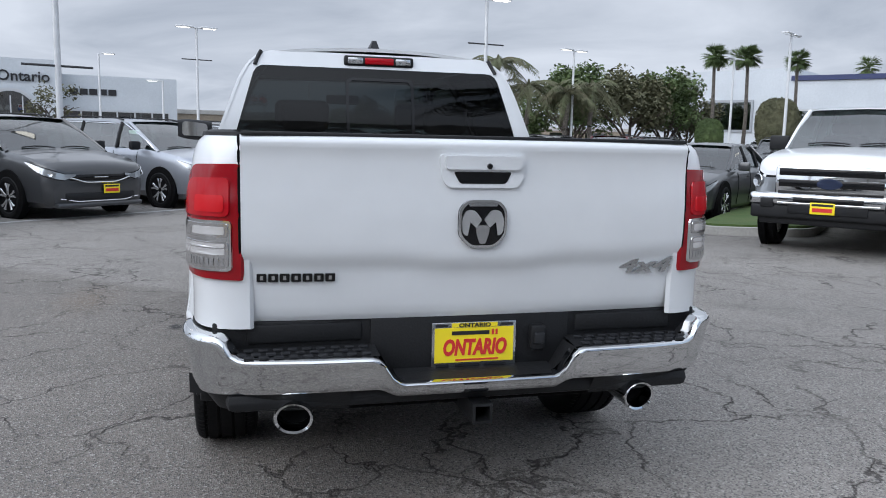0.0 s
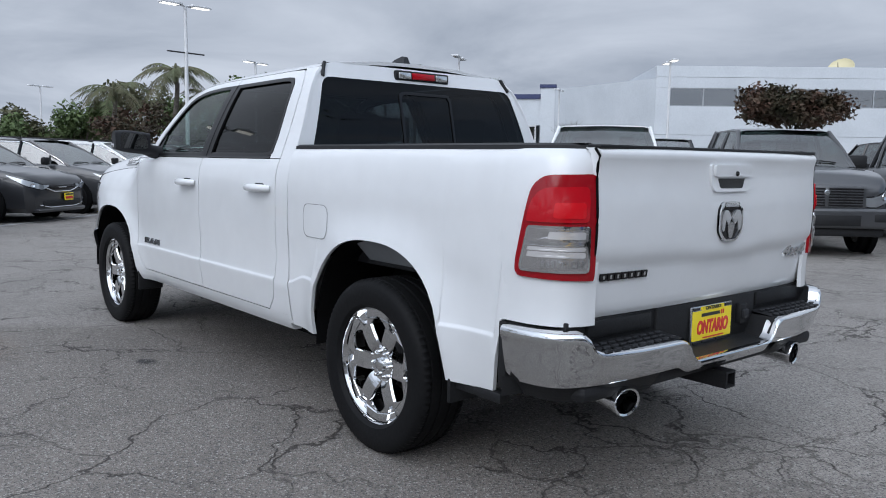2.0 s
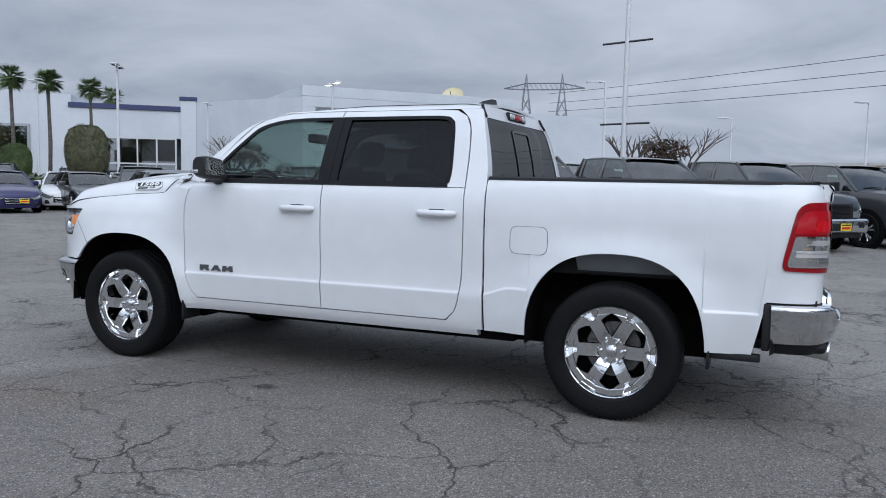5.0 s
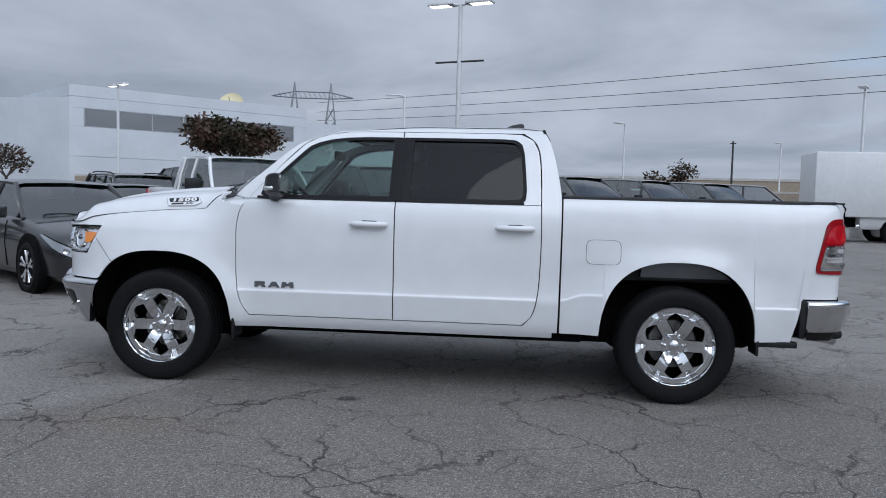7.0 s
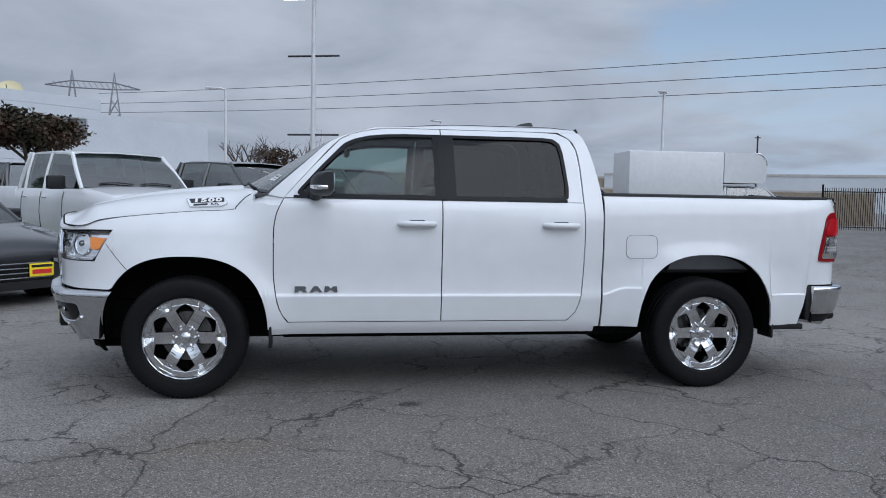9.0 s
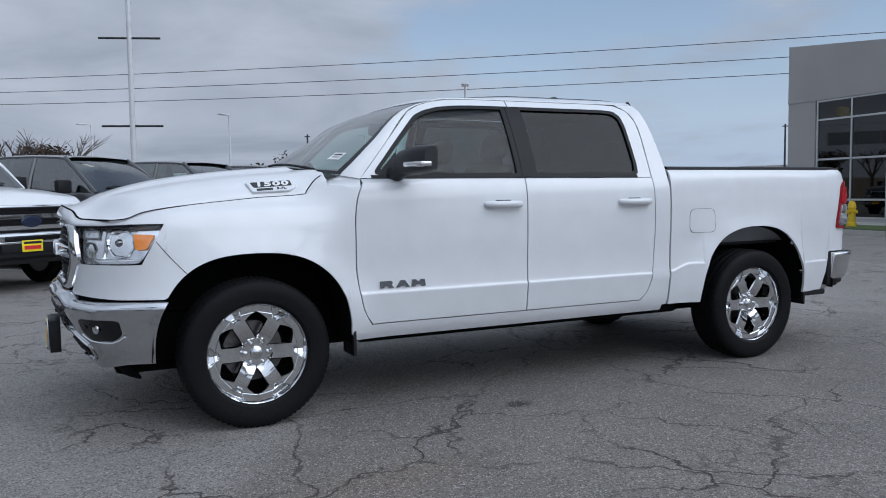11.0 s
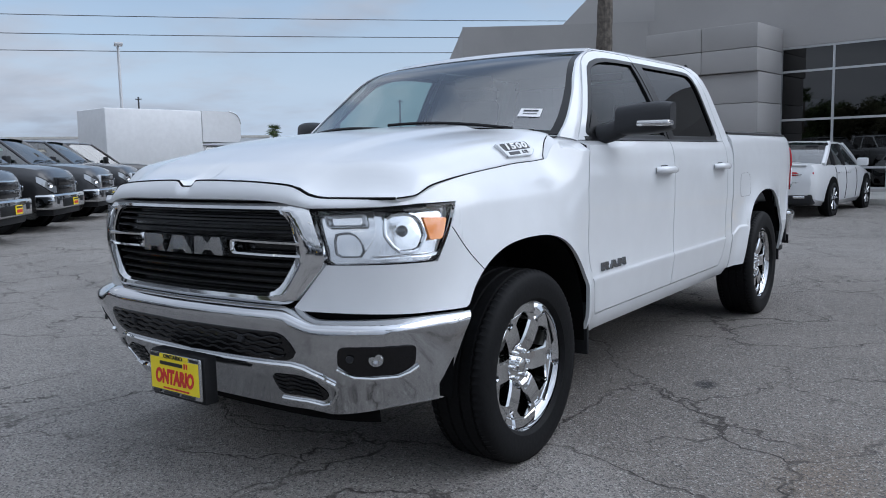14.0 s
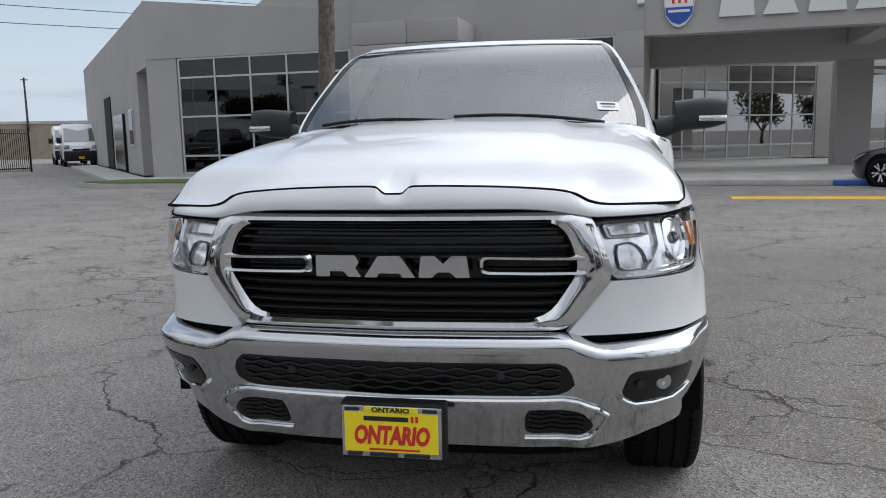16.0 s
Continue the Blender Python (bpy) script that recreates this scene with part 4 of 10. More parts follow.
# ---- showroom building: facade along a line a little askew of the truck ----
STUCCO = material("grey_stucco", (0.385, 0.372, 0.362), rough=0.9, grain=0.10, scale=80, bump=0.15, second=(0.42, 0.406, 0.395), mix_scale=0.6)
STUCCO_LIGHT = material("pale_stucco", (0.45, 0.436, 0.422), rough=0.9, grain=0.08, scale=80, bump=0.12, second=(0.45, 0.438, 0.424), mix_scale=0.6)
FRAME_ALU = material("window_aluminium", (0.55, 0.56, 0.57), rough=0.35, metal=0.6)
# near-black paint stands for the shade of rooms behind glass
ROOM_SHADE = material("room_shade", (0.012, 0.012, 0.013), rough=0.9)
SIGN_LETTER = material("sign_letter", (0.72, 0.72, 0.71), rough=0.4)
FAC_O, FAC_D = Vector((0.0, -17.2, 0.0)), Vector((1.0, -0.105, 0.0)).normalized()
FAC_N = Vector((-FAC_D.y, FAC_D.x, 0))      # towards the car park


def fac(u, d, z):
    """A place on the facade: u along it, d in front of it, z up."""
    p = FAC_O + FAC_D * u + FAC_N * d
    return Vector((p.x, p.y, z))


def fac_box(u0, u1, d0, d1, z0, z1, bevel=0.0):
    bm = new_box(u0, u1, d0, d1, z0, z1, bevel=bevel)
    for v in bm.verts:
        v.co = fac(v.co.x, v.co.y, v.co.z)
    bmesh.ops.recalc_face_normals(bm, faces=bm.faces)
    return bm


def fac_prism(outline, d0, d1):
    bm = bmesh.new()
    a = [bm.verts.new(fac(u, d0, z)) for u, z in outline]
    b = [bm.verts.new(fac(u, d1, z)) for u, z in outline]
    bm.faces.new(a)
    bm.faces.new(b[::-1])
    for k in range(len(a)):
        bm.faces.new((a[k], a[(k + 1) % len(a)], b[(k + 1) % len(a)], b[k]))
    bmesh.ops.recalc_face_normals(bm, faces=bm.faces)
    return bm


showroom = thing("showroom_building", "dark grey stucco car showroom with black storefront glass", "building", kind="structure")
U_IN = -2.05      # inner corner where the entrance recess starts
for u0, u1, z0, z1 in ((U_IN, -1.24, 0.15, 4.15), (-1.24, 3.02, 0.15, 0.22), (3.02, 7.05, 0.15, 4.15), (7.05, 13.5, 0.15, 0.24), (13.5, 14.7, 0.15, 4.18), (U_IN, 7.05, 4.152, 5.4)):
    part("wall", fac_box(u0, u1, -0.35, 0.0, z0, z1), STUCCO, showroom)
part("wall", fac_prism([(7.05, 4.17), (14.7, 4.182), (14.7, 6.16), (10.9, 5.76), (7.05, 5.40)], -0.35, 0.02), STUCCO, showroom)
# taller volume set back behind the parapet, with a leaning end
part("upper_wall", fac_prism([(11.6, 5.30), (9.3, 7.0), (8.0, 8.2), (-40, 8.4), (-40, 5.30)], -6.0, -0.9), STUCCO_LIGHT, showroom)
part("upper_wall", fac_prism([(6.9, 5.3), (6.9, 6.05), (-40, 6.3), (-40, 5.3)], -0.88, -0.06), STUCCO, showroom)
part("back_mass", fac_box(2.0, 14.4, -12, -2.2, 0.15, 5.29), ROOM_SHADE, showroom)
part("side_mass", fac_box(U_IN + 0.3, 2.0, -9, -2.2, 0.15, 5.29), ROOM_SHADE, showroom)
# projecting block with panel joints
for k, (z0, z1) in enumerate(((3.42, 4.02), (4.035, 4.66))):
    for u0, u1 in ((2.95, 4.48), (4.495, 6.15)):
        part("panel", fac_box(u0, u1, 0.005, 1.9, z0, z1, bevel=0.012), STUCCO, showroom)
for k in range(4):
    z0 = 0.16 + k * 0.813
    part("panel", fac_box(2.96, 5.85, 0.005, 1.75, z0, z0 + 0.80, bevel=0.012), STUCCO, showroom)
for z0 in (0.16, 1.18, 2.20, 3.22):
    part("panel", fac_box(U_IN + 0.01, -1.26, 0.004, 0.06, z0, z0 + 1.005, bevel=0.01), STUCCO, showroom)


def storefront(parent, place, us, zs, glass, t=0.06, bars=None):
    """A grid of panes in a metal frame. place(u, d, z) puts it in the world."""
    def b(u0, u1, d0, d1, z0, z1):
        bm = new_box(u0, u1, d0, d1, z0, z1)
        for v in bm.verts:
            v.co = place(v.co.x, v.co.y, v.co.z)
        bmesh.ops.recalc_face_normals(bm, faces=bm.faces)
        return bm
    win = new("window")
    win.parent = parent
    for u in us:
        part("mullion", b(u - t / 2, u + t / 2, -0.10, -0.02, zs[0], zs[-1]), bars or FRAME_ALU, win)
    for z in zs:
        part("transom", b(us[0] - t / 2, us[-1] + t / 2, -0.095, -0.025, z - t / 2, z + t / 2), bars or FRAME_ALU, win)
    for u0, u1 in zip(us, us[1:]):
        for z0, z1 in zip(zs, zs[1:]):
            part("pane", b(u0 + t / 2, u1 - t / 2, -0.065, -0.055, z0 + t / 2, z1 - t / 2), glass, win)
    return win


storefront(showroom, fac, [-1.21, 0.21, 1.60, 2.98], [0.25, 0.80, 2.14, 3.47, 4.12], TINT_BLACK)
storefront(showroom, fac, [7.09, 7.94, 9.33, 10.68, 12.03, 13.42], [0.28, 0.86, 2.20, 3.52, 4.14], TINT_BLACK)
# side wall along the alley
AL_A, AL_B = fac(14.7, 0.0, 0), Vector((32.0, -40.5, 0))
AL_D = (AL_B - AL_A).normalized()
AL_N = Vector((-AL_D.y, AL_D.x, 0))
alley = lambda u, d, z: Vector((*(AL_A + AL_D * u + AL_N * d).xy, z))
def alley_box(u0, u1, d0, d1, z0, z1):
    bm = new_box(u0, u1, d0, d1, z0, z1)
    for v in bm.verts:
        v.co = alley(v.co.x, v.co.y, v.co.z)
    bmesh.ops.recalc_face_normals(bm, faces=bm.faces)
    return bm
L_AL = (AL_B - AL_A).length
part("alley_wall", alley_box(0.02, 2.6, -6, -0.9, 0.1, 4.0), STUCCO, showroom)
part("alley_wall", alley_box(2.6, L_AL, -6, 0, 0.1, 6.1), STUCCO, showroom)
part("alley_wall", alley_box(0.02, 2.6, -6, 0.0, 3.95, 6.12), STUCCO, showroom)
part("gate_leaf", alley_box(7.2, 10.8, 0.02, 0.12, 0.12, 2.6), GLOSS_BLACK, showroom)
# near-black sheet on the wall paints the shade of a garage opening
part("garage_shade_sheet", alley_box(12.5, 15.5, 0.005, 0.05, 0.12, 3.6), ROOM_SHADE, showroom)
part("small_window_frame", alley_box(4.2, 5.5, 0.0, 0.06, 1.2, 2.7), FRAME_ALU, showroom)
part("small_window_pane", alley_box(4.3, 5.4, 0.05, 0.075, 1.3, 2.6), TINT_BLACK, showroom)
part("side_door", alley_box(0.8, 1.9, -0.92, -0.84, 0.12, 2.4), FRAME_ALU, showroom)
part("side_door_pane", alley_box(0.92, 1.78, -0.83, -0.815, 0.25, 2.3), TINT_BLACK, showroom)
part("kerb", alley_box(-1.2, 20, 0.3, 1.6, 0.0, 0.14), CONCRETE, showroom)
# entrance: recess, canopy, column, glazed lobby
part("recess_wall", fac_prism([(U_IN, 0.15), (U_IN + 0.3, 0.15), (U_IN + 0.3, 5.4), (U_IN, 5.4)], -11, -0.36), STUCCO, showroom)
part("canopy_beam", fac_box(-40, U_IN - 0.004, -0.6, -0.004, 4.08, 5.4), STUCCO, showroom)
for d0, d1 in ((-0.9, -0.62), (-12, -9.5)):
    part("canopy_soffit", fac_box(-40, U_IN - 0.004, d0, d1, 4.9, 5.4), STUCCO_LIGHT, showroom)
part("inner_beam", fac_box(-16, U_IN - 0.004, -5.6, -4.9, 3.55, 4.88), STUCCO_LIGHT, showroom)
part("cross_beam", fac_box(-8.9, -8.2, -4.88, -0.62, 4.0, 4.88), STUCCO_LIGHT, showroom)
col = fac_box(-9.05, -8.0, -6.2, -5.1, 0.15, 3.54)
part("column", col, STUCCO, showroom)
part("column", fac_box(-20.5, -19.4, -0.9, -0.1, 0.15, 4.08), STUCCO, showroom)
C_A, C_B = Vector((-3.26, -26.5, 0)), Vector((-9.86, -29.44, 0))
C_D = (C_A - C_B).normalized()
C_N = Vector((-C_D.y, C_D.x, 0))
lobby = lambda u, d, z: Vector((*(C_B + C_D * u + C_N * d).xy, z))
C_L = (C_A - C_B).length
LOBBY_GLASS = glass_tint("lobby_glass", (0.05, 0.055, 0.058), 0.42)
storefront(showroom, lobby, span(0, C_L, 8), [0.2, 0.74, 1.96, 3.31, 4.0], LOBBY_GLASS)
C2 = lambda u, d, z: lobby(u - 0.9, d, z)
storefront(showroom, C2, span(-7.0, 0.0, 6), [0.2, 0.74, 1.96, 3.31, 4.0], LOBBY_GLASS)
def lobby_box(u0, u1, d0, d1, z0, z1):
    bm = new_box(u0, u1, d0, d1, z0, z1)
    for v in bm.verts:
        v.co = lobby(v.co.x, v.co.y, v.co.z)
    bmesh.ops.recalc_face_normals(bm, faces=bm.faces)
    return bm
part("lobby_back", lobby_box(-9, C_L + 1.5, -3.2, -2.5, 0.15, 5.2), ROOM_SHADE, showroom)
part("lobby_pier", lobby_box(-0.86, -0.04, -0.3, 0.02, 0.15, 4.05), STUCCO, showroom)
part("lobby_head", lobby_box(-9, C_L + 1.5, -0.3, 0.0, 4.03, 5.0), STUCCO_LIGHT, showroom)
part("lobby_floor", lobby_box(-9, C_L + 1.5, -2.5, -0.3, 0.1, 0.149), CONCRETE, showroom)
# plain pale blocks where the maker's name stands over the entrance, and its shield
sign = thing("showroom_sign", "pale raised sign shapes beside a red and blue shield", "sign")
for k in range(8):
    u = -4.05 - k * 1.14
    shape = [(u, 4.47), (u - 0.08, 5.10), (u - 0.86, 5.10), (u - 0.94, 4.47)] if k % 2 == 0 else [(u, 4.47), (u - 0.26, 5.10), (u - 0.64, 5.10), (u - 0.90, 4.47)]
    part("sign_block", fac_prism(shape, 0.02, 0.09), SIGN_LETTER, sign)
def shield_shape(k):
    return [(-2.99 + k * x, 4.82 + k * z) for x, z in ((-0.40, 0.60), (0.40, 0.60), (0.41, 0.05), (0.34, -0.28), (0.18, -0.50), (0, -0.58), (-0.18, -0.50), (-0.34, -0.28), (-0.41, 0.05))]
part("shield_rim", fac_prism(shield_shape(1.0), 0.02, 0.10), SATIN_CHROME, sign)
part("shield_face", fac_prism(shield_shape(0.9), 0.10, 0.112), INK_WHITE, sign)
part("shield_field", fac_prism([(-3.36, 4.80), (-2.62, 4.80), (-2.64, 4.60), (-2.80, 4.40), (-2.99, 4.32), (-3.18, 4.40), (-3.34, 4.60)], 0.113, 0.118), INK_BLUE, sign)
part("shield_bar", fac_box(-3.28, -2.70, 0.118, 0.122, 4.66, 4.73), INK_WHITE, sign)
for u in (-3.17, -3.0, -2.83):
    part("shield_mark", fac_box(u - 0.035, u + 0.035, 0.113, 0.118, 4.9, 5.2), INK_RED, sign)
part("wall_lamp", fac_box(-2.05, -1.85, 0.0, 0.22, 4.95, 5.08, 0.02), INK_WHITE, showroom)
# parking sign
ada = thing("parking_sign", "blue accessible parking sign on the showroom wall", "sign")
part("sign_plate", fac_box(-1.92, -1.57, 0.065, 0.08, 1.88, 2.69), INK_BLUE, ada)
for z0, z1, w in ((2.62, 2.655, 0.05), (2.42, 2.56, 0.10), (2.30, 2.36, 0.26), (2.22, 2.27, 0.24), (2.14, 2.19, 0.26), (1.94, 1.99, 0.24)):
    part("sign_bar", fac_box(-1.745 - w / 2, -1.745 + w / 2, 0.08, 0.084, z0, z1), INK_WHITE, ada)
# sidewalk, wheel stops, blue marking
side_walk = link_mesh("pavement", fac_box(-40, 14.68, -12, 1.75, 0.0, 0.15, bevel=0.015), CONCRETE, 30)
tagged(side_walk, "pale concrete pavement along the showroom", "pavement", kind="structure")
plaza = link_mesh("pavement", fac_box(-40, 0.2, 1.76, 3.2, 0.0, 0.147, bevel=0.015), CONCRETE, 30)
tagged(plaza, "pale concrete apron before the entrance", "pavement", kind="structure")
for x, y in ((-1.15, -15.25 + 2.0), (-6.95, -13.25)):
    st = link_mesh("wheel_stop", new_box(-0.72, 0.72, -0.09, 0.09, 0.0, 0.13, bevel=0.03), STOP_BLUE)
    st.matrix_world = Matrix.Translation((x, y, 0)) @ Matrix.Rotation(radians(-6), 4, "Z")
    tagged(st, "blue painted concrete wheel stop at the pavement", "wheel stop", group="wheel stops")
for (a, b) in (((-1.9, -12.1), (-0.5, -12.25)), ((-1.7, -11.6), (-0.6, -11.7)), ((-1.2, -12.1), (-1.0, -11.4))):
    stripe("blue_marking", a, b, 0.12, STOP_BLUE, "worn blue accessible parking marking")

# ---- white dealership across the lot ----
PANEL_WHITE = material("white_cladding", (0.54, 0.57, 0.60), rough=0.5, grain=0.05, scale=8, second=(0.49, 0.52, 0.55), mix_scale=0.4)
STEEL_POST = material("steel_post", (0.22, 0.23, 0.24), rough=0.6, metal=0.3)
NAVY = material("navy_band", (0.02, 0.03, 0.10), rough=0.4)
TAN = material("tan_block", (0.30, 0.25, 0.19), rough=0.9, grain=0.15, scale=10, bump=0.1)
GREY_PANEL = material("grey_cladding", (0.30, 0.32, 0.34), rough=0.5, grain=0.05, scale=6)
SHOP_GLASS = glass_tint("shop_glass", (0.20, 0.26, 0.28), 0.24)


def wall_run(parent, a, b, z0, z1, thick, mat, name="wall"):
    """A wall from a to b; its outside on the left of the way."""
    a, b = Vector((*a, 0)), Vector((*b, 0))
    d = (b - a).normalized()
    n = Vector((d.y, -d.x, 0)) * thick
    bm = bmesh.new()
    lo = [bm.verts.new((*p.xy, z0)) for p in (a, b, b + n, a + n)]
    hi = [bm.verts.new((*p.xy, z1)) for p in (a, b, b + n, a + n)]
    bm.faces.new(lo[::-1])
    bm.faces.new(hi)
    for k in range(4):
        bm.faces.new((lo[k], lo[(k + 1) % 4], hi[(k + 1) % 4], hi[k]))
    bmesh.ops.recalc_face_normals(bm, faces=bm.faces)
    return part(name, bm, mat, parent)


def run_frame(a, b):
    a, b = Vector((*a, 0)), Vector((*b, 0))
    d = (b - a).normalized()
    n = Vector((-d.y, d.x, 0))
    return lambda u, dd, z: Vector((*(a + d * u + n * dd).xy, z))


dealer = thing("white_dealership", "long white clad dealership with a strip of upper windows", "building", kind="structure")
Dp, Cp, Bp, Ap = (59.5, 19.0), (45.6, 31.8), (47.5, 43.5), (41.5, 50.5)
f_dc = run_frame(Dp, Cp)
len_dc = math.dist(Dp, Cp)
for z0, z1 in ((0.0, 1.7), (1.72, 3.4), (3.42, 5.45), (6.75, 7.5), (7.52, 8.3)):
    wall_run(dealer, Dp, Cp, z0, z1, 12, PANEL_WHITE, "cladding")
wall_run(dealer, (f_dc(0, -0.6, 0).x, f_dc(0, -0.6, 0).y), (f_dc(len_dc, -0.6, 0).x, f_dc(len_dc, -0.6, 0).y), 5.44, 6.76, 11, ROOM_SHADE, "interior_shade")
storefront(dealer, f_dc, span(1.2, len_dc - 1.0, 8), [5.46, 6.74], SHOP_GLASS, 0.10, GREY_PANEL)
wall_run(dealer, f_dc(-0.02, 0, 0).xy, f_dc(1.15, 0, 0).xy, 5.46, 6.74, 0.5, PANEL_WHITE, "cladding")
wall_run(dealer, f_dc(len_dc - 0.95, 0, 0).xy, f_dc(len_dc, 0, 0).xy, 5.46, 6.74, 0.5, PANEL_WHITE, "cladding")
wall_run(dealer, (68.0, 12.0), Dp, 0, 7.2, 10, PANEL_WHITE, "cladding")
wall_run(dealer, Cp, Bp, 0, 7.4, 8, PANEL_WHITE, "cladding")
f_ba = run_frame(Bp, Ap)
len_ba = math.dist(Bp, Ap)
for z0, z1 in ((4.4, 6.6),):
    wall_run(dealer, Bp, Ap, z0, z1, 8, PANEL_WHITE, "cladding")
wall_run(dealer, f_ba(-0.2, 0.15, 0).xy, f_ba(len_ba + 0.2, 0.15, 0).xy, 6.62, 7.0, 0.8, NAVY, "navy_band")
wall_run(dealer, f_ba(-0.2, 0.3, 0).xy, f_ba(1.0, 0.3, 0).xy, 0, 7.5, 1.0, PANEL_WHITE, "pylon")
wall_run(dealer, f_ba(-0.3, 0.4, 0).xy, f_ba(1.1, 0.4, 0).xy, 7.52, 7.8, 1.2, NAVY, "pylon_cap")
storefront(dealer, f_ba, span(1.4, len_ba - 0.4, 6), [0.3, 2.3, 4.35], SHOP_GLASS, 0.12)
wall_run(dealer, f_ba(0, -3, 0).xy, f_ba(len_ba, -3, 0).xy, 0, 6.5, 4, GREY_PANEL, "lobby_wall")
# glass-fronted neighbour further left
wall_run(dealer, Ap, (33.5, 62.0), 0, 7.6, 8, PANEL_WHITE, "cladding")
f_n = run_frame(Ap, (33.5, 62.0))
for u0 in (3.0, 8.5):
    w_ = new("window")
    w_.parent = dealer
    bm = new_box(u0, u0 + 4.2, 0.0, 0.12, 2.6, 5.2)
    for v in bm.verts:
        v.co = f_n(v.co.x, v.co.y, v.co.z)
    bmesh.ops.recalc_face_normals(bm, faces=bm.faces)
    part("window_surround", bm, GREY_PANEL, w_)
    bm = new_box(u0 + 0.2, u0 + 4.0, 0.12, 0.16, 2.8, 5.0)
    for v in bm.verts:
        v.co = f_n(v.co.x, v.co.y, v.co.z)
    bmesh.ops.recalc_face_normals(bm, faces=bm.faces)
    part("window_pane", bm, SHOP_GLASS, w_)
# roof dish
dish = thing("satellite_dish", "cream satellite dish on the dealership roof", "dish", (65.4, 27.7, 8.3))
m = Matrix.Translation((0, 0, 1.1)) @ Vector((-0.75, -0.1, 0.55)).to_track_quat("Z", "Y").to_matrix().to_4x4()
part("bowl", lathe(bmesh.new(), [(0.0, -0.35), (0.5, -0.27), (0.9, -0.05), (1.05, 0.12), (1.07, 0.10), (0.9, -0.10), (0.0, -0.42)], m, 28), material("cream_enamel", (0.62, 0.56, 0.36), rough=0.5), dish)
part("mast", tube(bmesh.new(), [(0, 0, 0), (0, 0, 0.9)], 0.06, 8), FRAME_ALU, dish)
part("feed_arm", tube(bmesh.new(), [m @ Vector((0, -0.9, 0)), m @ Vector((0, -0.2, 1.0))], 0.03, 6), BLACK_PLASTIC, dish)

# ---- arched dealership far ahead on the driver's side ----
arch_d = thing("arched_dealership", "pale grey dealership with an arched glass entrance and long windows", "building", kind="structure")
f_o = run_frame((-4.9, 56.5), (-20.0, 53.5))
len_o = math.dist((-4.9, 56.5), (-20.0, 53.5))
wall_run(arch_d, (-4.9, 56.5), (-20.0, 53.5), 2.95, 5.3, 9, PANEL_WHITE, "cladding")
wall_run(arch_d, (-4.9, 56.5), (-5.4, 56.4), 0, 2.95, 9, PANEL_WHITE, "pier")
storefront(arch_d, f_o, span(0.55, 7.4, 7), [0.2, 1.6, 2.93], SHOP_GLASS, 0.10)
def f_o_box(u0, u1, d0, d1, z0, z1, mat, name):
    bm = new_box(u0, u1, d0, d1, z0, z1)
    for v in bm.verts:
        v.co = f_o(v.co.x, v.co.y, v.co.z)
    bmesh.ops.recalc_face_normals(bm, faces=bm.faces)
    return part(name, bm, mat, arch_d)
f_o_box(0.5, 15, -4, -3, 0, 2.94, ROOM_SHADE, "interior_shade")
f_o_box(7.5, 15.5, 0.0, 1.2, 0.0, 6.1, PANEL_WHITE, "entrance_block")
bm = bmesh.new()
oa = [(9.0, 0.2)] + [(10.4 - 1.4 * math.cos(a), 2.6 + 1.4 * math.sin(a)) for a in span(0, math.pi, 14)] + [(11.8, 0.2)]
part("arch_surround", (lambda bm: (slab(bm, [Vector((10.4 + (u - 10.4) * 1.14, z * 1.05)) for u, z in oa], lambda p: f_o(p.x, 1.22, p.y), f_o(0, 0.12, 0) - f_o(0, 0, 0)), bm)[1])(bmesh.new()), FRAME_ALU, arch_d)
part("arch_glass", (lambda bm: (slab(bm, [Vector(p) for p in oa], lambda p: f_o(p.x, 1.36, p.y), f_o(0, 0.03, 0) - f_o(0, 0, 0)), bm)[1])(bmesh.new()), SHOP_GLASS, arch_d)
for u in (9.7, 10.4, 11.1):
    f_o_box(u - 0.04, u + 0.04, 1.38, 1.44, 0.2, 3.7, FRAME_ALU, "arch_bar")
o_, x_ax = f_o(9.6, 1.26, 4.95), (f_o(0, 0, 0) - f_o(1, 0, 0)).normalized()
m = Matrix((x_ax, Vector((0, 0, 1)), x_ax.cross(Vector((0, 0, 1))))).transposed().to_4x4()
part("sign_word", text_mesh("Ontario", 0.95, 0.03, Matrix.Translation(o_) @ m, bold=0.015), INK_BLACK, arch_d)
for k in range(5):
    f_o_box(6.4 - k * 0.6, 6.9 - k * 0.6, 0.0, 0.06, 4.0, 4.4, INK_BLACK, "sign_bar")

# ---- low walls, fence, far blocks ----
tan_wall = thing("boundary_wall", "tan concrete block wall along the far side of the lot", "wall", kind="structure")
for a, b in (((44.0, 30.5), (46.5, 12.0)), ((46.5, 12.0), (44.0, -14.0)), ((44.0, -14.0), (37.5, -31.5))):
    wall_run(tan_wall, b, a, 0, 2.0, 0.25, TAN, "wall")
    wall_run(tan_wall, b, a, 2.004, 2.12, 0.32, CONCRETE, "coping")
far_wall = thing("alley_end_wall", "tan wall closing the alley", "wall", kind="structure")
wall_run(far_wall, (36.0, -66.0), (62.0, -56.0), 0, 2.6, 0.3, TAN, "wall")
fence = thing("picket_fence", "black iron picket fence beside the lot exit", "fence", (0, 0, 0))
fa, fb = Vector((29.6, -22.4, 0)), Vector((27.1, -28.5, 0))
picket = None
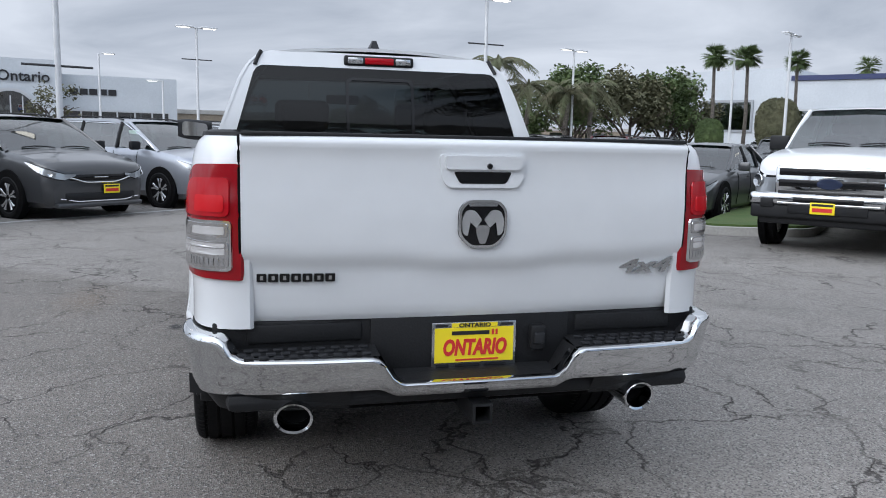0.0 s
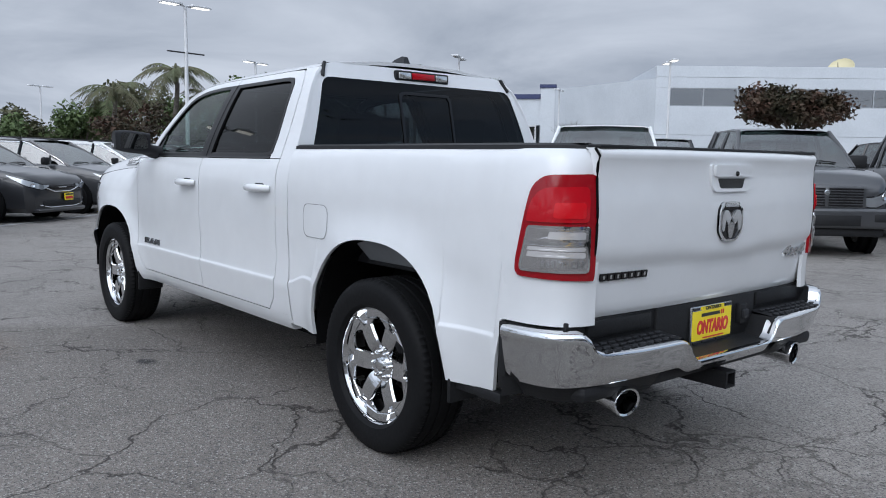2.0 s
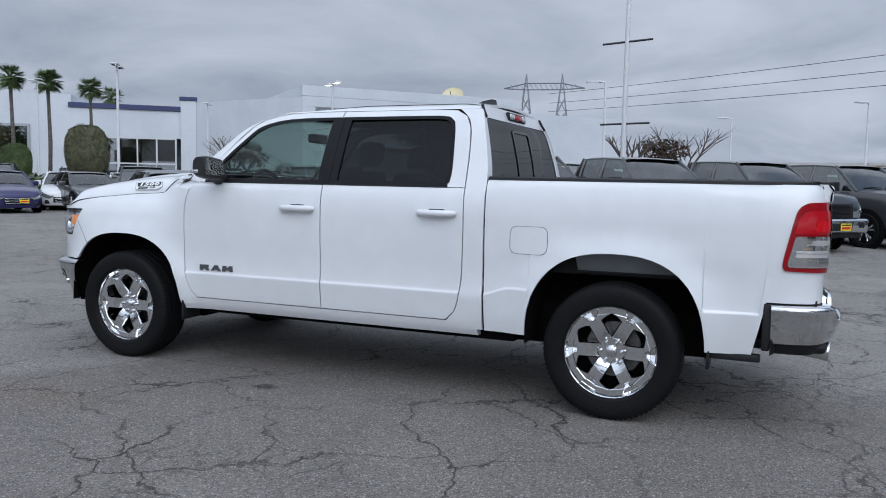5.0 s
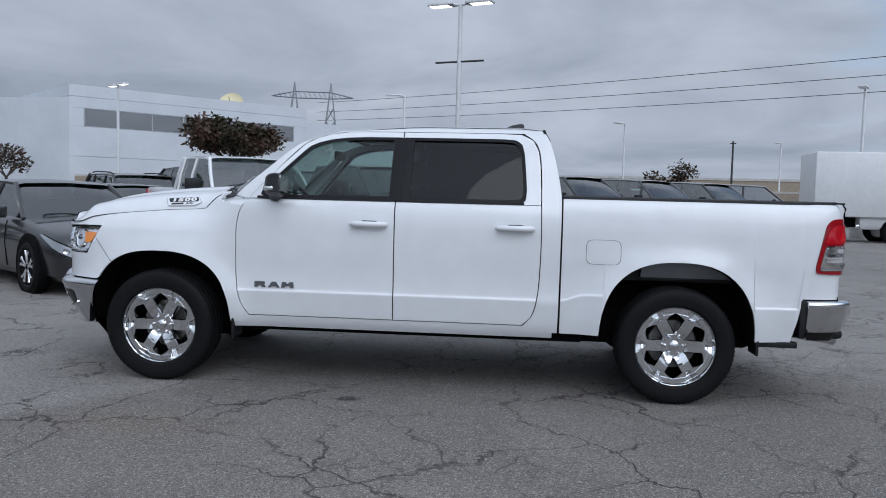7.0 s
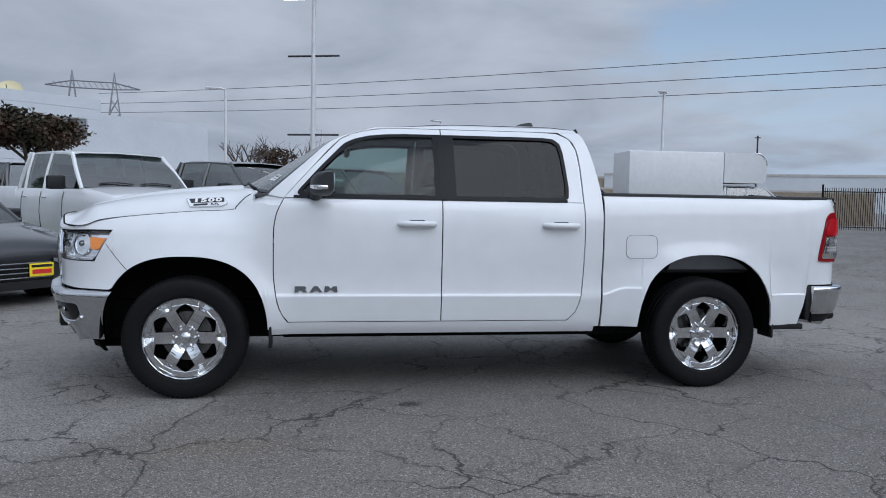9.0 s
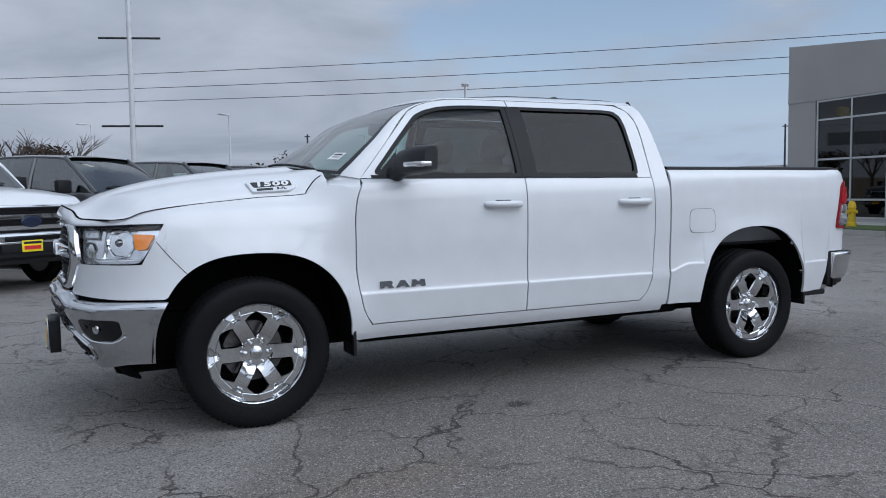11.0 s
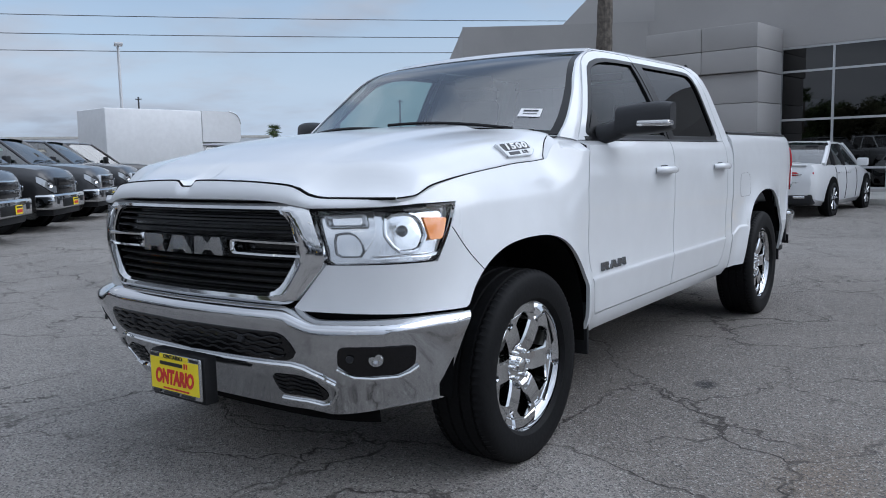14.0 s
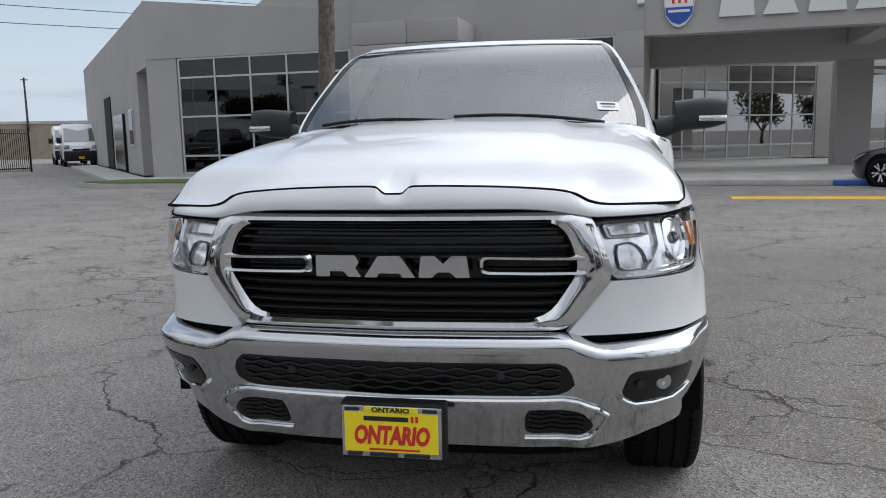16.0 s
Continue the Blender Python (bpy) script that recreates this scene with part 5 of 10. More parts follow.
for k in range(64):
    p = fa.lerp(fb, k / 63)
    if picket is None:
        picket = part("picket", new_box(-0.012, 0.012, -0.012, 0.012, 0.05, 2.15), GLOSS_BLACK, fence, smooth=0)
    o = picket if k == 0 else new("picket", picket.data)
    o.parent = fence
    o.matrix_local = Matrix.Translation(p)
for z in (0.2, 1.95):
    part("rail", tube(bmesh.new(), [fa + Vector((0, 0, z)), fb + Vector((0, 0, z))], 0.03, 6), GLOSS_BLACK, fence)
for k in (0, 0.5, 1):
    part("post", tube(bmesh.new(), [fa.lerp(fb, k), fa.lerp(fb, k) + Vector((0, 0, 2.3))], 0.05, 6), GLOSS_BLACK, fence)
for x, y, w, h, mat, rot in ((6, 75, 26, 3.2, TAN, 10), (34, 88, 30, 2.8, TAN, -20), (82, 60, 30, 5.0, PANEL_WHITE, -40), (120, -20, 60, 4.5, TAN, 80), (105, -62, 40, 5.0, PANEL_WHITE, 60), (60, -95, 40, 4.0, TAN, 25), (-40, 85, 30, 4.0, PANEL_WHITE, 15)):
    b = thing("far_building", "pale low commercial building beyond the lot", "building", (x, y, 0), rot, kind="structure")
    part("wall", new_box(-w / 2, w / 2, -6, 6, 0, h), mat, b, smooth=0)
    part("parapet", new_box(-w / 2 - 0.1, w / 2 + 0.1, -6.1, 6.1, h + 0.004, h + 0.35), CONCRETE, b, smooth=0)
    for k in range(int(w // 4)):
        part("window", new_box(-w / 2 + 1 + k * 4, -w / 2 + 3.4 + k * 4, -6.06, -5.9, 1.0, 2.6), SHOP_GLASS, b, smooth=0)

# roadside board far behind the minivans
board = thing("roadside_sign", "white used car sign board with red lettering on two posts", "sign", (0.45, 64.4, 0))
part("board", new_box(-1.3, 1.3, -0.06, 0.06, 3.95, 4.85, bevel=0.02), PANEL_WHITE, board)
part("lettering", text_mesh("PRE-OWNED", 0.42, 0.01, Matrix.Translation((-0.35, -0.075, 4.45)) @ Matrix.Rotation(radians(90), 4, "X") @ Matrix.Diagonal((0.62, 1, 1, 1)), bold=0.01), INK_RED, board)
part("oval", lathe(bmesh.new(), [(0.0, 0.02), (0.30, 0.02), (0.32, 0.0)], Matrix.Translation((0.90, -0.062, 4.42)) @ Matrix.Rotation(radians(90), 4, "X") @ Matrix.Diagonal((1, 0.75, 1, 1)), 24), INK_RED, board)
for x in (-1.0, 1.0):
    part("post", tube(bmesh.new(), [(x, 0, 0), (x, 0, 4.0)], 0.07, 8), STEEL_POST, board)

# low hills on the horizon; distance haze is mixed into their pale colour
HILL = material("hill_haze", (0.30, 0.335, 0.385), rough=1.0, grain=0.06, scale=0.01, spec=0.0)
hill_h = lambda a: 26 + 34 * (0.5 + 0.5 * noise.noise(Vector((a * 4.1, 0.7, 0)))) + 10 * noise.noise(Vector((a * 17, 3.1, 0)))
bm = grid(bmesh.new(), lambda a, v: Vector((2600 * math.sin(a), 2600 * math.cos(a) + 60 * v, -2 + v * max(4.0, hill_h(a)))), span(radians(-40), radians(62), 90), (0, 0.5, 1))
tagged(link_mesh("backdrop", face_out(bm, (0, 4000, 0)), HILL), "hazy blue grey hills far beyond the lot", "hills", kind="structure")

# ---- grass island ----
island = thing("grass_island", "kerbed island of short grass between the stalls", "island", kind="structure")
pts = [(6.2, 7.35), (7.9, 6.7), (14.0, 12.6), (12.6, 14.1)]
o = rounded([(*p, 0.5) for p in pts], 0.5, 5)
part("kerb", slab(bmesh.new(), o, lambda p: Vector((p.x, p.y, 0.13)), (0, 0, -0.14)), CONCRETE, island)
c = sum(o, Vector((0, 0))) / len(o)
part("turf", slab(bmesh.new(), [c + (p - c) * (1 - 0.16 / (p - c).length) for p in o], lambda p: Vector((p.x, p.y, 0.165)), (0, 0, -0.1)), GRASS, island)
strip = thing("grass_strip", "kerbed strip of short grass before the showroom corner", "lawn", kind="structure")
o = [fac(u, d, 0).xy for u, d in ((7.2, 1.85), (14.6, 1.85), (15.2, 3.2), (14.0, 3.8), (6.6, 3.8), (6.0, 3.0))]
part("kerb", slab(bmesh.new(), o, lambda p: Vector((p.x, p.y, 0.14)), (0, 0, -0.15)), CONCRETE, strip)
c = sum((Vector(p) for p in o), Vector((0, 0))) / len(o)
part("turf", slab(bmesh.new(), [c + (Vector(p) - c) * 0.95 for p in o], lambda p: Vector((p.x, p.y, 0.17)), (0, 0, -0.1)), GRASS, strip)
hyd = thing("fire_hydrant", "yellow fire hydrant on the grass strip", "hydrant", (9.6, -15.4, 0.16))
YEL = material("hydrant_yellow", (0.75, 0.50, 0.02), rough=0.5)
part("barrel", lathe(bmesh.new(), [(0.0, 0.72), (0.06, 0.70), (0.10, 0.62), (0.11, 0.52), (0.095, 0.50), (0.095, 0.12), (0.13, 0.10), (0.13, 0.0)], Matrix.Identity(4), 20), YEL, hyd)
for a in (0, 180, 90):
    part("outlet", lathe(bmesh.new(), [(0.0, 0.16), (0.05, 0.16), (0.055, 0.09), (0.04, 0.05)], Matrix.Translation((0, 0, 0.42)) @ Matrix.Rotation(radians(a), 4, "Z") @ Matrix.Rotation(radians(90), 4, "Y"), 12), YEL, hyd)

# ---- light poles, wires, trees ----
POLE_WHITE = material("pole_white", (0.62, 0.63, 0.64), rough=0.5, grain=0.06, scale=10)
POLE_DARK = material("pole_dark", (0.03, 0.03, 0.032), rough=0.6)
LAMP_GLOW = bpy.data.materials.new("lamp_glow")
LAMP_GLOW.use_nodes = True
_p = LAMP_GLOW.node_tree.nodes["Principled BSDF"]
_p.inputs["Base Color"].default_value = (0.9, 0.9, 0.85, 1)
_p.inputs["Emission Color"].default_value = (1.0, 0.97, 0.88, 1)
_p.inputs["Emission Strength"].default_value = 1.6


def lot_pole(x, y, h=6.45, heads=2, bars=(), turn=20, lit=True, r=0.075):
    pole = thing("light_pole", "slim white car park light pole with flat lamp heads", "light pole", (x, y, 0), turn, group="light poles")
    part("base", lathe(bmesh.new(), [(0.0, 0.62), (0.26, 0.62), (0.28, 0.58), (0.28, 0.0)], Matrix.Identity(4), 20), CONCRETE, pole)
    part("shaft", tube(bmesh.new(), [(0, 0, 0.6), (0, 0, h)], [r, r * 0.75], 12), POLE_WHITE, pole)
    for k in range(heads):
        s = 1 if k == 0 else -1
        hd = part("lamp_head", new_box(s * 0.18, s * 0.95, -0.17, 0.17, h - 0.02, h + 0.06, bevel=0.02), POLE_WHITE, pole)
        part("lamp_glass", new_box(s * 0.32, s * 0.90, -0.13, 0.13, h - 0.035, h - 0.022), LAMP_GLOW if lit else CLEAR_LENS, hd)
        part("arm", tube(bmesh.new(), [(0, 0, h - 0.03), (s * 0.25, 0, h + 0.02)], 0.04, 6), POLE_WHITE, pole)
    for z in bars:
        part("banner_bar", tube(bmesh.new(), [(-0.72, 0, z), (0.72, 0, z)], 0.028, 6), POLE_DARK, pole)
    return pole


lot_pole(15.5, 2.8, 6.6, 2, (2.95, 5.05), turn=70)
lot_pole(-4.6, 15.6, 6.5, 2, (2.85,), turn=20)
lot_pole(-2.6, 36.8, 6.5, 2, (5.0,), turn=15)
lot_pole(8.0, 24.4, 6.5, 2, (4.9,), turn=10)
lot_pole(17.4, 38.0, 6.5, 2, (), turn=25)
lot_pole(23.7, 28.1, 6.5, 2, (), turn=35, lit=False)
lot_pole(27.0, 37.2, 6.4, 2, (), turn=30, lit=False)
lot_pole(31.6, 21.0, 6.4, 2, (), turn=50)
lot_pole(34.2, 7.0, 6.4, 1, (), turn=100, lit=False)
lot_pole(47.4, -5.9, 6.4, 1, (), turn=130, lit=False)
lot_pole(28.8, -13.4, 6.3, 1, (), turn=150, lit=False)
lot_pole(55.0, 2.0, 6.2, 1, (), turn=100, lit=False)
lot_pole(60.0, -20.0, 6.2, 1, (), turn=140, lit=False)
lot_pole(40.0, 36.0, 6.4, 2, (), turn=30, lit=False)
lot_pole(4.0, 52.0, 6.3, 2, (), turn=20, lit=False)
lot_pole(12.0, 62.0, 6.3, 2, (), turn=20, lit=False)
lot_pole(-9.0, 50.0, 6.3, 1, (), turn=0)
lot_pole(-5.2, 49.0, 4.7, 1, (), turn=180)
for x, y, h in ((95.9, -25.6, 9.0), (97.6, -59.6, 10.7), (70.0, -83.5, 9.8)):
    up = thing("utility_pole", "dark wooden utility pole with crossarms", "utility pole", (x, y, 0), 40, group="utility poles")
    part("shaft", tube(bmesh.new(), [(0, 0, 0), (0, 0, h)], [0.16, 0.11], 8), POLE_DARK, up)
    part("crossarm", new_box(-0.42, 0.42, -0.06, 0.06, h - 0.35, h - 0.23), POLE_DARK, up)

# lattice tower and its wires
STEEL = material("galvanised_steel", (0.20, 0.21, 0.23), rough=0.6, metal=0.4)
tower = thing("transmission_tower", "grey lattice transmission tower far beyond the lot", "tower", (168, 47, 0), 100)
def leg_pair(x):
    bm = bmesh.new()
    for s in (-1, 1):
        tube(bm, [(x - 3.0, s * 3.2, 0), (x - 1.0, s * 1.0, 17), (x, 0, 25.5)], 0.16, 4)
        tube(bm, [(x + 3.0, s * 3.2, 0), (x + 1.0, s * 1.0, 17), (x, 0, 25.5)], 0.16, 4)
    for z in span(2, 17, 6):
        w = lerp(3.0, 1.0, z / 17)
        w2 = lerp(3.0, 1.0, (z + 3) / 17)
        for s in (-1, 1):
            tube(bm, [(x - w, s * w * 1.05, z), (x + w2, s * w2 * 1.05, z + 3)], 0.09, 3)
            tube(bm, [(x + w, s * w * 1.05, z), (x - w2, s * w2 * 1.05, z + 3)], 0.09, 3)
    return bm
for x in (-4.0, 4.0):
    part("lattice_leg", leg_pair(x), STEEL, tower)
bm = bmesh.new()
for z in (22.0, 23.4):
    tube(bm, [(-9, 0, 22.3), (-4, 0, z), (4, 0, z), (9, 0, 22.3)], 0.13, 4)
for k in range(14):
    x = -7.5 + k * 1.1
    tube(bm, [(x, 0, 22.1), (x + 0.73, 0, 23.2)], 0.07, 3)
part("lattice_beam", bm, STEEL, tower)
for k, (dz, off) in enumerate(((0.0, 0), (-2.1, 2.0), (-4.0, 4.0))):
    w_ = thing("power_line", "thin black overhead power line", "wire")
    a, b, c2 = Vector((172, 47, 21.5 + dz)), Vector((45 + off, -104, 20.5 + dz)), Vector((-40 + off, -205, 21.5 + dz))
    pts = []
    for p, q in ((a, b), (b, c2)):
        for t in span(0, 1, 24):
            v = p.lerp(q, t)
            v.z -= 1.0 * 4 * t * (1 - t) * 1.3
            pts.append(v)
    part("cable", tube(bmesh.new(), pts, 0.045, 4, close=False), POLE_DARK, w_)

# ---- trees ----
BARK = material("bark", (0.10, 0.08, 0.065), rough=0.95, grain=0.35, scale=18, bump=0.6, second=(0.065, 0.052, 0.045), mix_scale=5)
PALM_BARK = material("palm_bark", (0.155, 0.135, 0.115), rough=0.95, grain=0.35, scale=14, bump=0.7, second=(0.085, 0.075, 0.065), mix_scale=9)


def leaf_material(name, base, second):
    m = material(name, base, rough=0.7, grain=0.35, scale=3, second=second, mix_scale=0.8, spec=0.25)
    return m


LEAF_GREEN = leaf_material("leaf_green", (0.105, 0.145, 0.055), (0.070, 0.105, 0.042))
LEAF_OLIVE = leaf_material("leaf_olive", (0.120, 0.118, 0.068), (0.085, 0.088, 0.050))
LEAF_RUST = leaf_material("leaf_rust", (0.070, 0.038, 0.026), (0.036, 0.040, 0.022))
LEAF_PALM = leaf_material("leaf_palm", (0.105, 0.122, 0.062), (0.125, 0.112, 0.070))
rng = random.Random(7)


def leaf_cloud(bm, centre, radii, count, size, shell=0.55):
    """Small bent leaf pairs strewn through an uneven ellipsoid."""
    for _ in range(count):
        d = Vector((rng.gauss(0, 1), rng.gauss(0, 1), rng.gauss(0, 1))).normalized()
        r = (shell + (1 - shell) * rng.random()) * (1 + 0.22 * noise.noise(d * 2.3 + Vector(centre)))
        p = Vector(centre) + Vector((d.x * radii[0], d.y * radii[1], d.z * radii[2])) * r
        q = Euler((rng.uniform(-1, 1), rng.uniform(-1, 1), rng.uniform(0, 6.3))).to_matrix()
        s = size * rng.uniform(0.6, 1.35)
        a, b, c, e = (bm.verts.new(p + q @ Vector(v) * s) for v in ((-1, 0, 0), (0, -0.55, 0.12), (1, 0, 0), (0, 0.55, 0.12)))
        bm.faces.new((a, b, c))
        bm.faces.new((a, c, e))


def branchy(bm, base, top, spread, n, r, depth=2, rise=1.0):
    """Limbs that fork from a trunk's head."""
    for k in range(n):
        a = 2 * math.pi * (k + rng.random() * 0.6) / n
        tip = Vector(top) + Vector((math.cos(a) * spread, math.sin(a) * spread, spread * rise * rng.uniform(0.35, 0.95)))
        mid = Vector(base).lerp(tip, 0.5) + Vector((0, 0, spread * 0.12))
        tube(bm, [base, mid, tip], [r, r * 0.65, r * 0.3], 5)
        if depth > 0:
            branchy(bm, mid, mid.lerp(tip, 0.6), spread * 0.5, 3, r * 0.5, depth - 1, rise)


def tree(x, y, h, crown, leaf, label, count=1600, size=0.13, clumps=9, bare=False, low=0.45, name="tree"):
    t = thing(name, label, "tree", (x, y, 0))
    bm = bmesh.new()
    fork = h * low
    tube(bm, [(0, 0, 0), (0.05, 0.03, fork * 0.5), (0, 0, fork)], [h * 0.035, h * 0.026, h * 0.022], 8)
    branchy(bm, Vector((0, 0, fork)), Vector((0, 0, fork + (h - fork) * 0.3)), crown[0] * 0.75, 6, h * 0.014, 2 if bare else 1, 1.0 if bare else 0.45 * crown[2] / crown[0])
    part("trunk", bm, BARK, t)
    if not bare:
        bm = bmesh.new()
        cz = h - crown[2]
        for k in range(clumps):
            a = 2 * math.pi * k / clumps + rng.random()
            rr = rng.uniform(0.35, 0.75)
            c = (crown[0] * rr * math.cos(a), crown[1] * rr * math.sin(a), cz + crown[2] * rng.uniform(-0.45, 0.55))
            leaf_cloud(bm, c, [v * rng.uniform(0.36, 0.52) for v in crown], count // clumps, size, 0.35)
        part("crown", bm, leaf, t, smooth=0)
    return t


def feather_palm(x, y, h, r, label, fronds=22, trunk=0.17):
    t = thing("palm_tree", label, "palm tree", (x, y, 0), group="palm trees")
    bm = bmesh.new()
    n = 26
    pts = [(0.06 * math.sin(k * 0.3), 0.04 * math.cos(k * 0.4), h * k / n) for k in range(n + 1)]
    tube(bm, pts, [trunk * (1.25 - 0.35 * k / n) * (1.0 + (0.07 if k % 2 else 0)) for k in range(n + 1)], 10)
    part("trunk", bm, PALM_BARK, t)
    part("crownshaft", lathe(bmesh.new(), [(trunk * 0.9, h - 0.1), (trunk * 1.25, h + 0.25), (trunk * 0.8, h + 0.7), (0.05, h + 1.0)], Matrix.Identity(4), 10), LEAF_OLIVE, t)
    bm = bmesh.new()
    for k in range(fronds):
        a = 2 * math.pi * k / fronds * 2.4 + rng.uniform(-0.2, 0.2)
        lift = rng.uniform(-0.35, 0.95)
        rib = []
        for s in span(0, 1, 12):
            out = r * (s * math.cos(lift * 0.6) + 0.0)
            zz = h + 0.6 + r * (math.sin(lift) * s * 0.75 - 0.62 * s ** 2.3 * (1.1 - 0.3 * lift))
            rib.append(Vector((math.cos(a) * out, math.sin(a) * out, zz)))
        tube(bm, rib, [0.035 * (1 - 0.85 * s) for s in span(0, 1, 12)], 4)
        side = Vector((-math.sin(a), math.cos(a), 0))
        for s in span(0.12, 0.98, 26):
            i = min(10, int(s * 11))
            p = rib[i].lerp(rib[i + 1], s * 11 - i)
            d = (rib[i + 1] - rib[i]).normalized()
            ln = r * 0.30 * math.sin(math.pi * (0.15 + 0.8 * s)) * rng.uniform(0.8, 1.1)
            for sg in (-1, 1):
                tip = p + side * sg * ln * 0.8 + d * ln * 0.45 + Vector((0, 0, -ln * rng.uniform(0.25, 0.75)))
                w = d * 0.032 * r * 0.5
                bm.faces.new([bm.verts.new(v) for v in (p - w, p + w, tip)])
    part("crown", bm, LEAF_PALM, t, smooth=0)
    return t


def fan_palm(x, y, h, r, label):
    t = thing("fan_palm_tree", label, "palm tree", (x, y, 0), group="palm trees")
    part("trunk", tube(bmesh.new(), [(0, 0, 0), (0.1, 0, h * 0.5), (0, 0, h)], [0.16 * r, 0.12 * r, 0.11 * r], 8), PALM_BARK, t)
    bm = bmesh.new()
    for k in range(64):
        a, e = rng.uniform(0, 6.3), rng.uniform(-1.0, 1.2)
        d = Vector((math.cos(a) * math.cos(e), math.sin(a) * math.cos(e), math.sin(e)))
        c = Vector((0, 0, h + 0.3)) + d * r * 0.45
        sd = d.cross(Vector((0, 0, 1))).normalized()
        up = sd.cross(d)
        tube(bm, [(0, 0, h + 0.2), c], 0.03, 3)
        for j in range(9):
            b = (j - 4) * 0.32
            tip = c + (d * math.cos(b) + sd * math.sin(b)) * r * 0.55 + Vector((0, 0, -0.10 * r))
            w = up * 0.02 + sd * 0.07 * math.cos(b)
            bm.faces.new([bm.verts.new(v) for v in (c - w, c + w, tip)])
    part("crown", bm, LEAF_GREEN, t, smooth=0)
    return t


# palm in front of the showroom, and others behind the camera that the glass mirrors
feather_palm(5.63, -9.95 - 1.6, 9.2, 2.9, "tall palm tree with a grey ringed trunk by the showroom", 24, 0.17)
feather_palm(-13.5, -14.0, 6.8, 2.7, "tall palm tree on the street side of the lot")
feather_palm(-11.5, 1.5 + 9, 6.4, 2.6, "tall palm tree on the street side of the lot")
feather_palm(-17.5, -2.0, 6.8, 2.7, "tall palm tree on the street side of the lot")
for x, y, h, r in ((13.3, 39.0, 5.2, 2.4), (10.7, 41.0, 4.2, 2.2), (15.0, 38.6, 3.9, 2.2), (17.0, 37.8, 3.6, 2.2), (18.8, 38.5, 4.0, 2.2)):
    feather_palm(x, y, h, r, "feathery palm tree beyond the parked cars", 20, 0.13)
for x, y, h, r in ((27.2, 39.5, 6.5, 0.95), (28.6, 38.2, 6.4, 0.95), (33.6, 40.2, 6.6, 0.95), (74.2, 79.1, 11.2, 1.8), (71.8, 107.2, 15.0, 2.2), (69.3, 98.6, 13.8, 2.0)):
    fan_palm(x, y, h, r, "fan palm on a slim trunk by the dealership")
fan_palm(95.0, -82.0, 6.0, 1.6, "small far fan palm on the horizon")
tree(9.8, 35.5, 4.0, (2.0, 1.8, 1.3), LEAF_RUST, "small tree with thin rust brown leaves", 1500, 0.11)
tree(22.6, 41.0, 6.4, (2.6, 2.6, 2.4), LEAF_OLIVE, "dense olive green tree beyond the lot", 5200, 0.15, 14, low=0.2)
tree(26.2, 43.0, 6.6, (2.4, 2.4, 2.5), LEAF_GREEN, "dense green tree beyond the lot", 4800, 0.15, 14, low=0.2)
tree(20.0, 44.0, 6.8, (2.2, 2.2, 2.4), LEAF_GREEN, "dense green tree beyond the lot", 4800, 0.15, 14, low=0.2)
tree(29.5, 46.0, 6.0, (2.2, 2.2, 2.2), LEAF_OLIVE, "olive green tree beside the dealership", 4200, 0.15, 12, low=0.2)
for x, y, h, leaf, word in ((11.0, 47.5, 5.0, LEAF_GREEN, "green"), (14.5, 49.0, 6.2, LEAF_OLIVE, "olive green"), (17.5, 46.8, 5.4, LEAF_GREEN, "green"), (22.8, 49.5, 6.8, LEAF_GREEN, "green"), (8.0, 50.0, 4.4, LEAF_OLIVE, "olive green"), (2.5, 49.0, 3.6, LEAF_GREEN, "green")):
    tree(x, y, h, (h * 0.42, h * 0.42, h * 0.42), leaf, f"full {word} tree in the belt beyond the lot", 3400, 0.15, 12, low=0.2)
for x, y, h in ((-44, -12, 5.2), (-47, -5, 6.0), (-43, 3, 4.6), (-49, 9, 6.2), (-45, 17, 5.0), (-50, 25, 6.4), (-46, 34, 5.4)):
    tree(x, y, h, (h * 0.40, h * 0.40, h * 0.40), LEAF_OLIVE, "full olive green street tree beyond the lot", 1500, 0.20, 12, low=0.2)
tree(6.0, 44.0, 3.6, (2.0, 2.0, 1.6), LEAF_GREEN, "green tree behind the minivans", 3600, 0.13, 12, low=0.2)
tree(35.6, 16.6, 5.4, (2.9, 2.7, 1.25), LEAF_RUST, "flat crowned tree with rust brown leaves before the dealership", 9000, 0.13, 22, low=0.5)
tree(41.0, 5.0, 4.6, (1.5, 1.5, 1.5), LEAF_RUST, "small rust brown tree by the boundary wall", 1100, 0.12)
tree(45.0, 4.2, 5.0, (2.8, 2.8, 1.6), LEAF_OLIVE, "bare branching tree by the boundary wall", bare=True, low=0.35)
tree(38.0, 6.3, 5.4, (1.6, 1.6, 1.6), LEAF_OLIVE, "bare branching tree by the boundary wall", bare=True, low=0.35)
tree(50.0, -9.5, 4.3, (2.2, 2.2, 1.6), LEAF_RUST, "dark rust brown tree by the boundary wall", 1600, 0.13, low=0.35)
tree(39.5, 33.5, 4.4, (2.2, 2.2, 1.4), LEAF_OLIVE, "bare branching tree before the dealership", bare=True, low=0.35)
tree(38.5, 31.6, 3.9, (1.5, 1.5, 1.1), LEAF_RUST, "small tree with sparse brown leaves", 700, 0.12)
tree(-9.3, 38.0, 3.9, (1.3, 1.3, 1.3), LEAF_OLIVE, "sparse young tree before the arched dealership", 700, 0.10)


